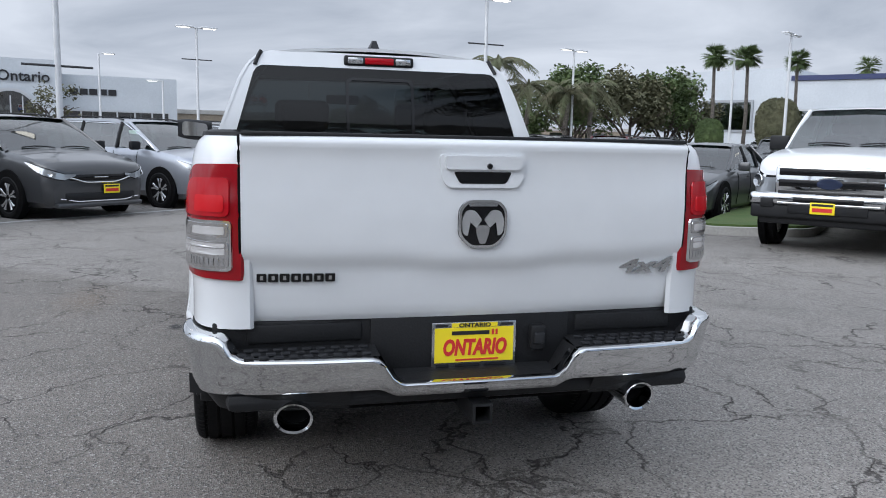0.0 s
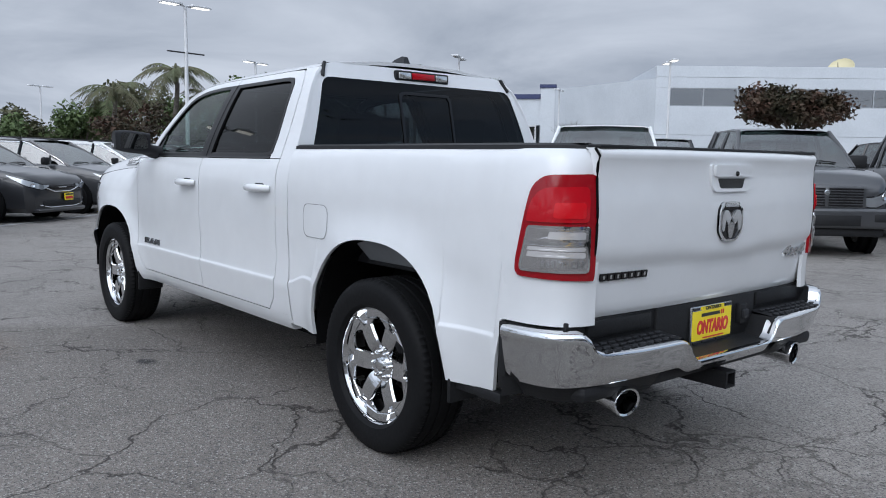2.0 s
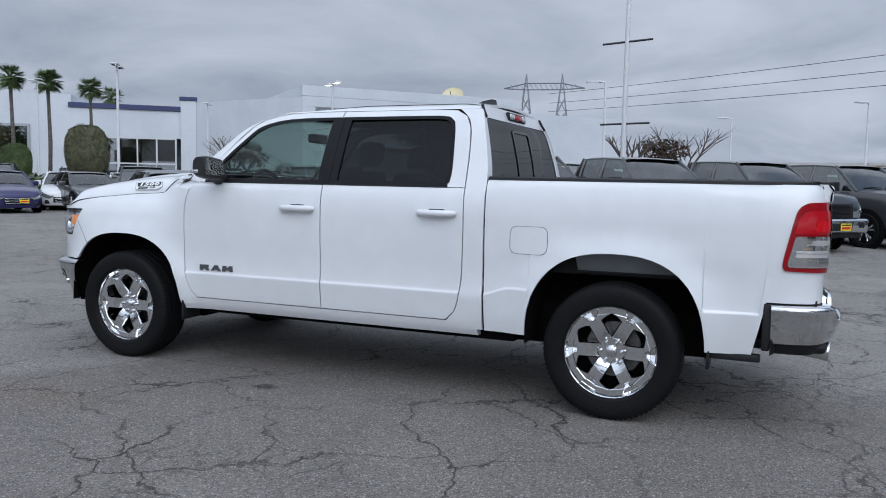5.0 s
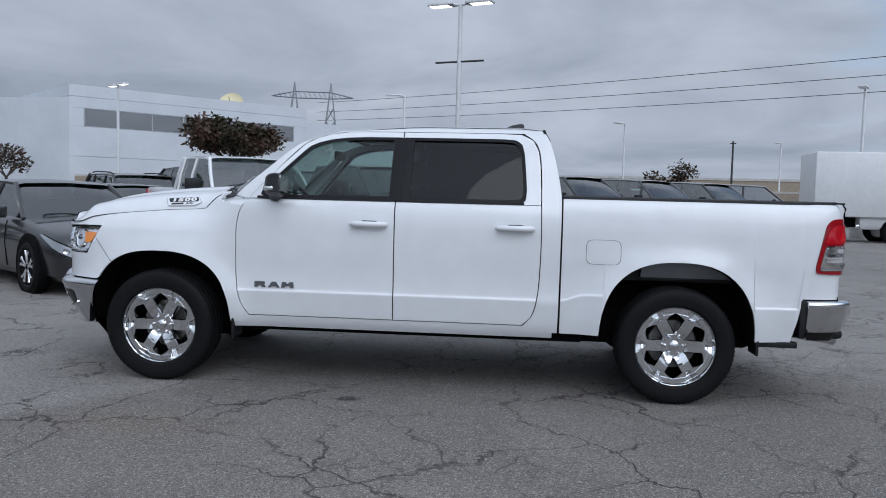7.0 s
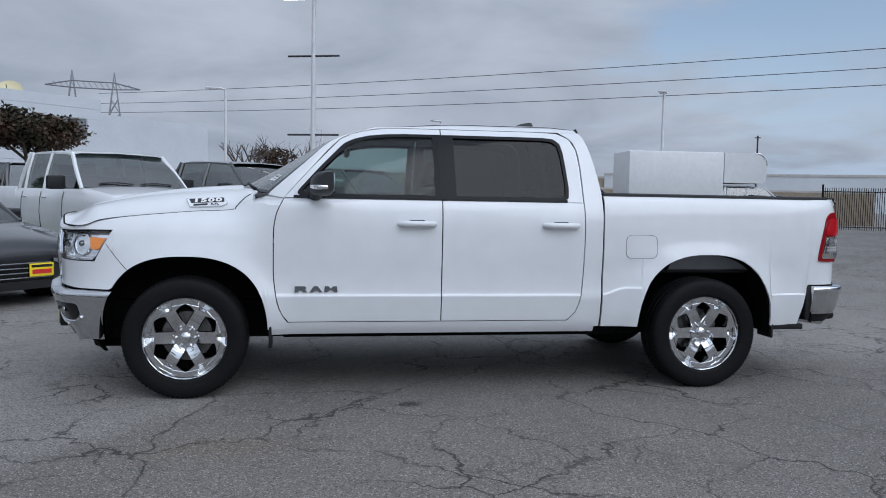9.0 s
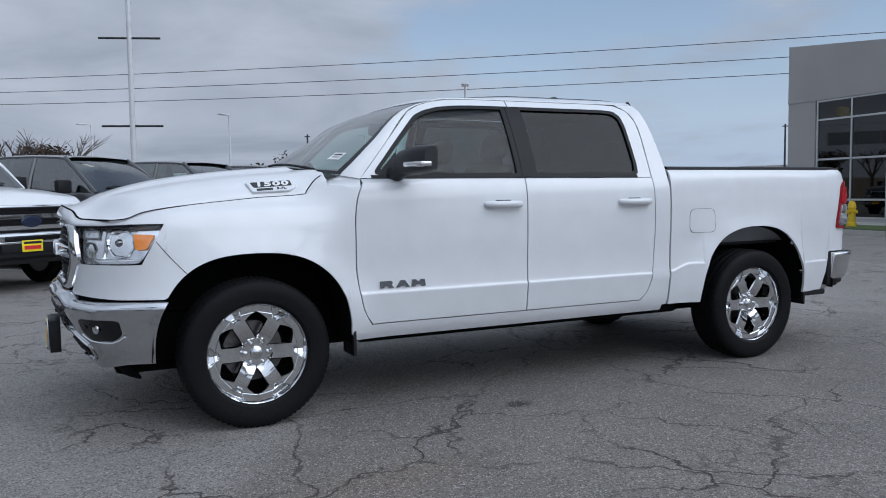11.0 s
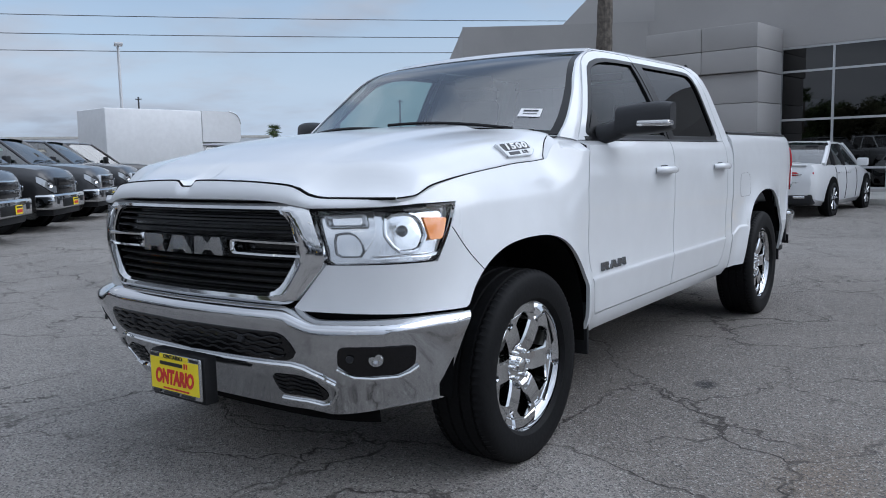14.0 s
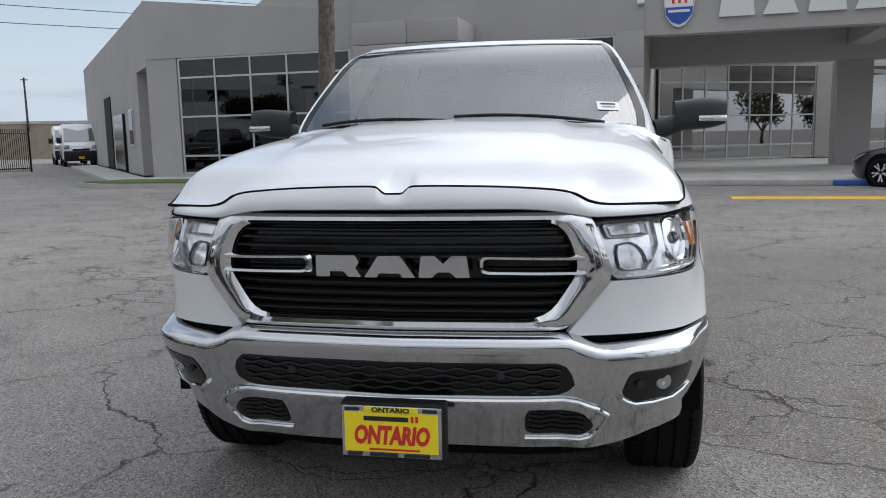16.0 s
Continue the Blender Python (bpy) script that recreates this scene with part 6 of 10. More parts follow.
def shaped_bush(x, y, rx, rz, label, leaf=LEAF_OLIVE, name="clipped_bush", z0=0.45):
    """A clipped bush of many leaves with an uneven skin over a twig core."""
    t = thing(name, label, "bush", (x, y, 0), group="clipped bushes")
    part("trunk", tube(bmesh.new(), [(0, 0, 0), (0, 0, z0 + rz)], [0.12, 0.06], 6), BARK, t)
    # close-sheared dome: a lumpy skin set all over with small leaves
    bm = bmesh.new()
    def dome(a, e, grow=1.0):
        ce, se = math.cos(e), math.sin(e)
        ce, se = math.copysign(abs(ce) ** 0.8, ce), math.copysign(abs(se) ** 0.8, se)
        k = grow * (1 + 0.02 * math.sin(a * 5 + e * 3) + 0.015 * math.sin(a * 11 - e * 7))
        return Vector((rx * k * ce * math.cos(a), rx * k * ce * math.sin(a), z0 + rz + rz * k * se))
    grid(bm, lambda u, v: dome(u, v, 0.97), span(0, 2 * math.pi, 33), span(-1.5, 1.5, 17))
    for k in range(7000):
        a, e = rng.uniform(0, 2 * math.pi), math.asin(rng.uniform(-0.95, 1))
        p = dome(a, e, rng.uniform(0.965, 1.02))
        d1 = Vector((rng.uniform(-1, 1), rng.uniform(-1, 1), rng.uniform(-1, 1))).normalized() * 0.045
        d2 = d1.cross(Vector((rng.uniform(-1, 1), rng.uniform(-1, 1), rng.uniform(-1, 1)))).normalized() * 0.028
        bm.faces.new([bm.verts.new(p + q) for q in (-d1, d2, d1, -d2)])
    part("crown", bm, leaf, t, smooth=0)


shaped_bush(29.2, 35.9, 1.20, 1.55, "large clipped round bush beside the dealership", z0=1.1)
shaped_bush(26.2, 38.0, 0.80, 1.0, "clipped round bush beside the dealership", LEAF_GREEN, z0=1.0)
hedge = thing("hedge", "trimmed green hedge along the far stalls", "hedge")
bm = bmesh.new()
for k in range(16):
    c = Vector((20.5, 31.0, 0.75)).lerp(Vector((26.5, 24.0, 0.75)), k / 15)
    leaf_cloud(bm, c, (0.75, 0.75, 0.62), 420, 0.09, 0.55)
part("crown", bm, LEAF_GREEN, hedge, smooth=0)
part("trunk", tube(bmesh.new(), [(20.5, 31.0, 0), (20.5, 31.0, 0.6)], 0.05, 5), BARK, hedge)

# ---- more vehicles: box truck, vans, far rows ----
BOX_WHITE = material("box_body_white", (0.68, 0.69, 0.70), rough=0.5, grain=0.04, scale=6)
bt_face = Vector((-0.09, -1.0)).normalized()
box_truck = vehicle("big_pickup", PAINT_WHITE2, (25.2, -18.2), bt_face, "white crew cab truck with a tall box body", "truck", "box_truck", plate=False)
part("box_body", new_box(-1.15, 1.15, 3.95, 8.0, 0.95, 3.40, bevel=0.06), BOX_WHITE, box_truck)
peak = [(3.94, 2.14), (2.25, 2.14), (2.12, 2.28), (2.10, 2.90), (2.16, 3.12), (2.28, 3.28), (2.46, 3.37), (2.66, 3.40), (3.94, 3.40)]
bm = bmesh.new()
bm.faces.new([bm.verts.new((-1.14, y, z)) for y, z in peak])
r = bmesh.ops.extrude_face_region(bm, geom=list(bm.faces))
bmesh.ops.translate(bm, vec=(2.28, 0, 0), verts=[v for v in r["geom"] if isinstance(v, bmesh.types.BMVert)])
bmesh.ops.recalc_face_normals(bm, faces=bm.faces)
part("box_peak", bm, BOX_WHITE, box_truck, smooth=40)
for x in (-1.15, 1.15):
    part("corner_strip", tube(bmesh.new(), [(x * 0.995, y, z) for y, z in peak[3:8]], 0.022, 6), RIM_SILVER, box_truck)
part("box_frame", new_box(-0.5, 0.5, 4.2, 7.9, 0.55, 0.95), UNDERBODY, box_truck)
vehicle("suv", PAINT_BLACK, (27.6, -20.6), (-0.2, -0.98), "black estate parked beyond the box truck", "car", "estate_car", plate=False)
vehicle("suv", PAINT_DARK, (21.5, -5.6), (-0.7, -0.7), "charcoal sport utility vehicle in the row", "car", "suv")
vehicle("suv", PAINT_BLACK, (12.5, 9.7), (-0.72, -0.69), "black sport utility vehicle behind the pickups", "car", "suv", plate=False)


def cargo_van(x, y, facing, label):
    turn = math.degrees(math.atan2(facing[0], -facing[1]))
    v = thing("cargo_van", label, "van", (x, y, 0), turn, group="parked vehicles")
    secs = []
    for yy, b, t, w in ((0.0, 0.45, 1.05, 0.80), (0.08, 0.35, 1.22, 0.92), (0.7, 0.32, 1.42, 1.0), (1.25, 0.32, 1.95, 0.98), (1.7, 0.32, 2.45, 0.97), (2.1, 0.32, 2.58, 0.97), (5.3, 0.34, 2.58, 0.97), (5.5, 0.45, 2.50, 0.95)):
        h = t - b
        secs.append([(0, yy, b), (w * 0.92, yy, b), (w, yy, b + h * 0.2), (w, yy, b + h * 0.55), (w * 0.96, yy, b + h * 0.9), (w * 0.85, yy, t), (0, yy, t + 0.03)])
    part("body", loft(secs), PAINT_WHITE2, v)
    bm = bmesh.new()
    grid(bm, lambda u, k: Vector((u * lerp(0.86, 0.80, k), lerp(0.78, 1.62, k) - 0.03, lerp(1.50, 2.30, k) + 0.03)), span(-1, 1, 6), span(0, 1, 4))
    part("windshield", face_out(bm, (0, 3, 1)), CAR_GLASS, v)
    for s in (-1, 1):
        part("side_window", new_box(s * 0.985, s * 0.97, 1.25, 2.2, 1.35, 1.95), CAR_GLASS, v)
        part("door_mirror", new_box(s * 1.0, s * 1.25, 1.0, 1.12, 1.40, 1.75, bevel=0.03), BLACK_PLASTIC, v)
        part("headlamp", new_box(s * 0.62, s * 0.93, -0.01, 0.35, 1.05, 1.30, bevel=0.04), LAMP_LENS, v)
    part("front_bumper", new_box(-0.95, 0.95, -0.10, 0.35, 0.35, 0.95, bevel=0.08), BLACK_PLASTIC, v)
    g = part("grille", new_box(-0.50, 0.50, -0.115, 0.1, 0.92, 1.10, bevel=0.03), CHROME, v)
    part("grille_slot", new_box(-0.45, 0.45, -0.122, 0.0, 0.95, 1.07, bevel=0.01), GLOSS_BLACK, g)
    wheel_set(v, (0.95, 4.3), 0.88, 0.36, RIM_SILVER)
    dealer_plate(v, (0, -0.12, 0.55))
    return v


cargo_van(29.5, -36.0, (-0.62, 0.78), "white high roof cargo van parked in the alley")
cargo_van(33.2, -40.2, (-0.62, 0.78), "white high roof cargo van parked in the alley")

# rows of cars far ahead, copied from a few
far = [vehicle("sedan", PAINT_WHITE2, (9.5, 33.0), (-0.69, -0.72), "white sedan in the far rows of the lot", "car", "sedan", plate=False), vehicle("suv", PAINT_GREY, (12.0, 31.0), (-0.69, -0.72), "grey sport utility vehicle in the far rows of the lot", "car", "suv", plate=False), vehicle("sedan", PAINT_SILVER, (14.6, 28.6), (-0.69, -0.72), "silver sedan in the far rows of the lot", "car", "sedan", plate=False)]
for k in range(24):
    src = far[k % 3]
    row, i = divmod(k, 8)
    p = Vector((18.2, 33.5)) + Vector((2.0, -1.95)) * (i - 4) * 1.0 + Vector((6.0, 6.3)) * (row - 1)
    if k in (3, 4, 5):
        continue
    copy_thing(src, Matrix.Translation((p.x, p.y, 0)) @ Matrix.Rotation(radians(-44 + (180 if row == 1 else 0)), 4, "Z"))
vehicle("sedan", PAINT_WHITE2, (21.5, 25.5), (0.69, 0.72), "white sedan seen from behind by the hedge", "car", "sedan", plate=False)
vehicle("suv", PAINT_MAROON, (17.5, 30.5), (0.69, 0.72), "maroon sport utility vehicle seen from behind", "car", "suv", plate=False)
vehicle("sedan", PAINT_GREY, (15.9, 21.0), (-0.45, -0.89), "dark grey sedan beside the blue one", "car", "sedan", plate=False)
vehicle("sedan", PAINT_BLACK, (18.2, 19.6), (-0.45, -0.89), "black sedan beside the grey one", "car", "sedan", plate=False)
for k, (paint, word) in enumerate(((PAINT_BLACK, "black"), (PAINT_GREY, "dark grey"), (PAINT_BLACK, "black"), (PAINT_GREY, "grey"), (PAINT_WHITE2, "white"))):
    p = Vector((17.2, 12.0)) + Vector((2.2, -2.23)) * k
    vehicle("pickup", paint, p, (0.71, 0.70), f"{word} pickup in the second row, tail towards the aisle", "truck", "parked_pickup", plate=False)

# ---- the white pickup: x across (driver's side negative), y ahead from the rear axle, z up ----
WHEELBASE, HUB_Z, TYRE_R = 3.672, 0.40, 0.405
truck = thing("pickup_truck", "white crew cab pickup truck with chrome bumpers and chrome wheels", "truck")

# plan of the flank: (station, half width, y); the station equals y along the straight part
FLANK = [(-1.34, 0.700, -1.128), (-1.245, 0.798, -1.124), (-1.18, 0.862, -1.108), (-1.11, 0.922, -1.066), (-1.03, 0.959, -0.992), (-0.93, 0.975, -0.905), (-0.75, 0.983, -0.74), (-0.5, 0.985, -0.5), (0.8, 0.985, 0.8),
         (2.0, 0.985, 2.0), (3.2, 0.985, 3.2), (3.7, 0.982, 3.7), (3.95, 0.975, 3.95), (4.10, 0.966, 4.088), (4.22, 0.951, 4.196), (4.34, 0.920, 4.300), (4.46, 0.860, 4.392), (4.60, 0.752, 4.476), (4.76, 0.605, 4.541), (4.96, 0.400, 4.588), (5.36, 0.0, 4.612)]
flank_x, flank_y = curve_of([(s, x) for s, x, y in FLANK]), curve_of([(s, y) for s, x, y in FLANK])
TUCK_DOOR = curve_of([(0.40, 0.075), (0.46, 0.040), (0.52, 0.022), (0.62, 0.009), (0.670, 0.001), (0.681, 0.000), (0.694, 0.008), (0.80, 0.012), (1.0, 0.004), (1.15, 0.004), (1.24, 0.010), (1.30, 0.022), (1.335, 0.038),
                      (1.45, 0.083), (1.60, 0.152), (1.75, 0.232), (1.82, 0.282), (1.86, 0.33), (1.89, 0.40)])
TUCK_FENDER = curve_of([(0.40, 0.05), (0.50, 0.022), (0.68, 0.002), (0.80, 0.008), (0.98, 0.002), (1.08, 0.014), (1.16, 0.045), (1.22, 0.085), (1.28, 0.122), (1.335, 0.150)])
TUCK_BED = curve_of([(0.40, 0.07), (0.46, 0.034), (0.56, 0.016), (0.672, 0.001), (0.684, 0.0), (0.697, 0.009), (0.85, 0.010), (1.0, 0.002), (1.16, 0.002), (1.26, 0.008), (1.33, 0.020), (1.375, 0.036), (1.395, 0.056)])
ARCHES = ((0.0, 0.525, 0.580), (WHEELBASE, 0.535, 0.545))     # hub, half width, rise over the hub


def arch_z(y):
    """Lower edge of the flank over the wheels; None away from them."""
    for hub, w, h in ARCHES:
        k = abs(y - hub) / w
        if k < 1:
            return HUB_Z + h * (1 - k ** 2.5) ** (1 / 2.5)
    return None


def flare(y, z):
    out = 0.0
    for hub, w, h in ARCHES:
        q = (abs((y - hub) / w) ** 2.5 + abs(max(0, z - HUB_Z + 0.05) / h) ** 2.5) ** (1 / 2.5)
        if q > 0.9:
            out = max(out, 0.036 * math.exp(-(((q - 1.0) / 0.20) ** 2)))
    return out


def flank(s, z, lift=0.0, side=-1):
    """A point of the body's side at a station and a height, lifted off the skin."""
    if s > 3.05:
        t = smooth01(3.05, 3.45, s)
        tuck = lerp(TUCK_DOOR(z), TUCK_FENDER(z), t)
    elif s < 0.80:
        tuck = TUCK_BED(z - 0.048 * smooth01(0.05, 0.42, s) * smooth01(0.80, 0.62, s) * smooth01(0.58, 0.66, z) * smooth01(0.95, 0.80, z))
    else:
        tuck = TUCK_DOOR(z)
    if z > 1.42:
        tuck += smooth01(1.42, 1.83, z) * lerp(-0.036, 0.022, min(1, max(0, (s - 0.93) / 1.45)))
    if z > 1.33 and s > 2.3:
        tuck += max(0, s - 2.4) ** 2 * 0.13
    x, y = flank_x(s), flank_y(s)
    tx, ty = flank_x(s + 0.01) - flank_x(s - 0.01), flank_y(s + 0.01) - flank_y(s - 0.01)
    ln = math.hypot(tx, ty)
    nx, ny = ty / ln, -tx / ln
    off = lift - tuck + flare(y, z)
    return Vector((side * (x + nx * off), y + ny * off, z))


def inward(co):
    v = Vector((-co.x, 0, 0))
    if co.y > 4.1:
        v.y = -(co.y - 4.1) * 2
    if co.y < -0.85:
        v.y = -(co.y + 0.85) * 3
    return v.normalized()


# edges of the doors, by height
DOOR_FRONT = curve_of([(0.50, 3.00), (0.58, 3.055), (0.70, 3.085), (0.85, 3.10), (1.10, 3.10), (1.22, 3.085), (1.335, 3.035)])
DOOR_REAR = curve_of([(0.50, 1.06), (0.56, 0.995), (0.66, 0.962), (0.80, 0.945), (1.10, 0.938), (1.335, 0.943), (1.50, 0.946), (1.68, 0.958), (1.76, 0.980), (1.81, 1.018), (1.84, 1.08)])
CAB_REAR = curve_of([(0.44, 0.806), (0.80, 0.803), (1.38, 0.801), (1.45, 0.808), (1.60, 0.836), (1.80, 0.892), (1.86, 0.925)])
MID = 1.962
SPLIT = 1.946                        # the same shut line above the sill
FENDER_TOP = curve_of([(3.02, 1.336), (3.20, 1.336), (3.27, 1.322), (3.32, 1.285), (3.35, 1.258), (3.42, 1.248), (3.6, 1.239), (3.8, 1.222), (4.0, 1.203), (4.15, 1.184), (4.25, 1.164), (4.33, 1.140), (4.40, 1.130)])
# line of the front door's frame from the mirror over the window, and of the pane's trim inside it
DOOR_LINE = [(3.035, 1.342), (2.85, 1.552), (2.66, 1.752), (2.58, 1.794), (2.48, 1.823), (2.36, 1.840), (2.2, 1.846), (1.966, 1.847)]
door_line = curve_of([(z, y) for y, z in DOOR_LINE])
door_top = curve_of(sorted(DOOR_LINE))
roof_edge = lambda y: 1.884 - 0.032 * smooth01(1.75, 2.42, y) - 0.010 * smooth01(1.12, 0.93, y)


def skin(side, f, us, vs, lift=0.0, depth=0.018):
    bm = bmesh.new()
    grid(bm, lambda u, v: flank(*f(u, v), lift, side), us, vs, flip=side > 0)
    return hem(bm, inward, depth)


def columns(a, b, n):
    """Stations from a to b, crowded at the edges of the wheel arches."""
    s = set(span(a, b, n))
    for hub, w, h in ARCHES:
        for k in range(25):
            y = hub - w * math.cos(math.pi * k / 24) * 0.9999
            if min(a, b) < y < max(a, b):
                s.add(y)
        for y in (hub - w - 0.004, hub + w + 0.004):
            if min(a, b) < y < max(a, b):
                s.add(y)
    return sorted(s)


ARCH_PAINT = material("arch_paint", (0.24, 0.25, 0.265), rough=0.22, spec=0.5, grain=0.1, scale=8)


def flank_panels(side):
    word = "driver" if side < 0 else "passenger"
    # bed side
    cols = columns(-1.265, 0.79, 60)
    lo = lambda s: (lambda z: 0.455 + (0.303 * smooth01(-0.800, -0.825, s)) if z is None else max(z, 0.455))(arch_z(s) if s > -0.9 else None)
    def bed_z(u, v):
        z0, zc = lo(u), 0.684 + 0.048 * smooth01(0.05, 0.42, u) * smooth01(0.80, 0.62, u)
        if z0 > zc - 0.05:
            return lerp(z0, 1.395, v)
        return lerp(z0, zc - 0.012, v / 0.2) if v < 0.2 else (lerp(zc - 0.012, zc + 0.016, (v - 0.2) / 0.2) if v < 0.4 else lerp(zc + 0.016, 1.395, (v - 0.4) / 0.6))
    bm = skin(side, lambda u, v: (u, bed_z(u, v)), cols, [0, 0.05, 0.1, 0.15, 0.2, 0.24, 0.28, 0.32, 0.36, 0.4] + span(0.43, 1, 20))
    part("bed_side", bm, WHITE_PAINT, truck)
    # front fender, running on below the headlamp to the grille
    cols = [s for s in columns(3.012, 4.74, 66)] + [4.135, 4.27] + span(3.2, 3.45, 16)
    def fen(u, v):
        z0 = arch_z(u)
        z0 = 0.455 if z0 is None else max(z0, 0.455)
        if u > 4.10:
            z0 = max(z0, lerp(0.728, 0.740, smooth01(4.35, 4.74, u)))
        z1 = FENDER_TOP(u)
        if u > 4.135:
            z1 = min(z1, lerp(1.125, 0.905, min(1, (u - 4.135) / 0.135)))
        z = lerp(min(z0, z1 - 0.01), z1, v)
        if u < 3.12:
            u = max(u, DOOR_FRONT(z) + 0.007)
        if u > 4.5:
            u = 4.5 + (u - 4.5) * (lerp(4.828, 4.695, (z - 0.755) / 0.159) - 4.5) / 0.24
        return (u, z)
    bm = skin(side, fen, sorted(set(cols)), span(0, 1, 20))
    # tongue of the fender over the headlamp
    tongue = bmesh.new()
    grid(tongue, lambda u, v: flank(u, lerp(1.112, max(1.116, FENDER_TOP(u)), v), 0.0, side), span(4.05, 4.40, 14), span(0, 1, 8), flip=side > 0)
    hem(tongue, inward, 0.018)
    joined = bpy.data.meshes.new("fender_tongue")
    tongue.to_mesh(joined)
    tongue.free()
    bm.from_mesh(joined)
    part("front_fender", bm, WHITE_PAINT, truck)
    part("fender_joint", tube(bmesh.new(), [flank(lerp(4.188, 4.030, t), lerp(1.022, 0.852, t) - 0.006 * math.sin(math.pi * t), -0.0008, side) for t in span(0, 1, 10)], 0.0022, 6), UNDERBODY, truck)
    # doors
    for name, s0, s1, handle_at in (("front_door", lambda z: MID + 0.004, DOOR_FRONT, 2.14), ("rear_door", DOOR_REAR, lambda z: MID - 0.004, 1.115)):
        door = part(name, skin(side, lambda u, v: (lerp(s0(lerp(0.505, 1.338, v)), s1(lerp(0.505, 1.338, v)), u), lerp(0.505, 1.338, v)), span(0, 1, 26), [(z - 0.505) / 0.833 for z in (0.505, 0.52, 0.56, 0.60, 0.64, 0.662, 0.672, 0.681, 0.686, 0.690, 0.696, 0.712, 0.75, 0.81, 0.86, 0.91, 0.96, 1.01, 1.06, 1.11, 1.16, 1.2, 1.24, 1.27, 1.295, 1.315, 1.338)]), WHITE_PAINT, truck)
        # handle: a bowed bar, with a grey patch painting the shade of its cup
        bm = bmesh.new()
        h = 1.178
        pts = [flank(handle_at + d, h, l, side) for d, l in ((-0.125, 0.004), (-0.11, 0.026), (-0.05, 0.036), (0.05, 0.036), (0.11, 0.026), (0.125, 0.004))]
        tube(bm, pts, [0.016, 0.021, 0.022, 0.022, 0.021, 0.016], 10)
        part("door_handle", bm, WHITE_PAINT, door, smooth=60)
        bm = bmesh.new()
        o = resample(rounded([(handle_at - 0.055, h + 0.006), (handle_at + 0.055, h + 0.006), (handle_at + 0.055, h + 0.026), (handle_at - 0.055, h + 0.026)], 0.025), 32)
        sheet(bm, o, lambda p: flank(p.x, p.y, 0.0035, side), 2, flip=side > 0)
        part("cup_shade", bm, GREY_PLASTIC, door)
        # upper frame, trim and pane
        if name == "front_door":
            low = SPLIT + 0.004
            outer = DOOR_LINE[:-1] + [(low, 1.847), (low, 1.342)]
            mid_o = [(2.985, 1.347), (2.812, 1.543), (2.635, 1.727), (2.56, 1.762), (2.46, 1.787), (2.35, 1.800), (2.2, 1.806), (low + 0.002, 1.807), (low + 0.002, 1.347)]
            pane = [(2.945, 1.366), (2.782, 1.540), (2.615, 1.708), (2.545, 1.741), (2.45, 1.765), (2.34, 1.778), (2.2, 1.784), (2.010, 1.785), (2.010, 1.366)]
            tint = TINT_CLEAR
        else:
            low = SPLIT - 0.004
            outer = [(low, 1.847), (1.25, 1.847), (1.09, 1.841)] + [(DOOR_REAR(z) + 0.001, z) for z in (1.80, 1.72, 1.60, 1.45, 1.342)] + [(low, 1.342)]
            mid_o = [(low - 0.002, 1.807), (1.22, 1.807), (1.125, 1.799), (1.082, 1.765), (1.066, 1.70), (1.054, 1.58), (1.043, 1.44), (1.052, 1.352), (low - 0.002, 1.347)]
            pane = [(1.862, 1.785), (1.23, 1.785), (1.145, 1.778), (1.104, 1.748), (1.089, 1.69), (1.077, 1.58), (1.067, 1.45), (1.076, 1.372), (1.862, 1.366)]
            tint = TINT_DARK
        by_pillar = lambda p: 1.85 < p.x < 2.03
        M, P = (eased(matched(q, 12), 5, by_pillar) for q in (mid_o, pane))
        O = matched(outer, 12)
        bm = ring(bmesh.new(), O, M, lambda p, w: flank(p.x, p.y, 0.0, side))
        part("window_frame", hem(face_out(bm, (0, 1.9, 1.2)), inward, 0.02), WHITE_PAINT, door)
        bm = ring(bmesh.new(), M, P, lambda p, w: flank(p.x, p.y, 0.003 if w == 0 else 0.001, side))
        part("window_trim", hem(face_out(bm, (0, 1.9, 1.2)), inward, 0.02), TRIM_BLACK, door)
        bm = sheet(bmesh.new(), P, lambda p: flank(p.x, p.y, -0.012, side), 4, flip=side > 0)
        part("window_pane", face_out(bm, (0, 1.9, 1.2)), tint, door)
    # black strip over the shut line between the two doors
    bm = grid(bmesh.new(), lambda u, v: flank(lerp(1.918, 1.974, u), lerp(1.352, 1.803, v), 0.005, side), span(0, 1, 4), span(0, 1, 14))
    part("pillar_strip", hem(face_out(bm, (0, 1.9, 1.2)), inward, 0.006), TRIM_BLACK, truck)
    # black strip along the belt, under the panes
    bm = grid(bmesh.new(), lambda u, v: flank(u, lerp(1.341, 1.372, v), 0.006 - 0.010 * v, side), span(1.06, 2.975, 40), (0, 0.35, 0.7, 1))
    part("belt_strip", hem(face_out(bm, (0, 1.9, 1.2)), inward, 0.012), TRIM_BLACK, truck)
    # cab corner behind the rear door, and the strip of roof rail above the doors
    bm = skin(side, lambda u, v: (lerp(CAB_REAR(lerp(0.455, 1.85, v)), DOOR_REAR(lerp(0.455, 1.85, v)) - 0.007, u), lerp(0.455, 1.85, v)), span(0, 1, 8), span(0, 1, 40))
    part("cab_corner", bm, WHITE_PAINT, truck)
    rail_y = span(0.935, 2.42, 36)
    def rail(u, v):
        lo = (door_top(u) if u > MID else 1.847) + 0.004
        return flank(u, lerp(lo, max(lo + 0.002, roof_edge(u)), v), 0.0, side)
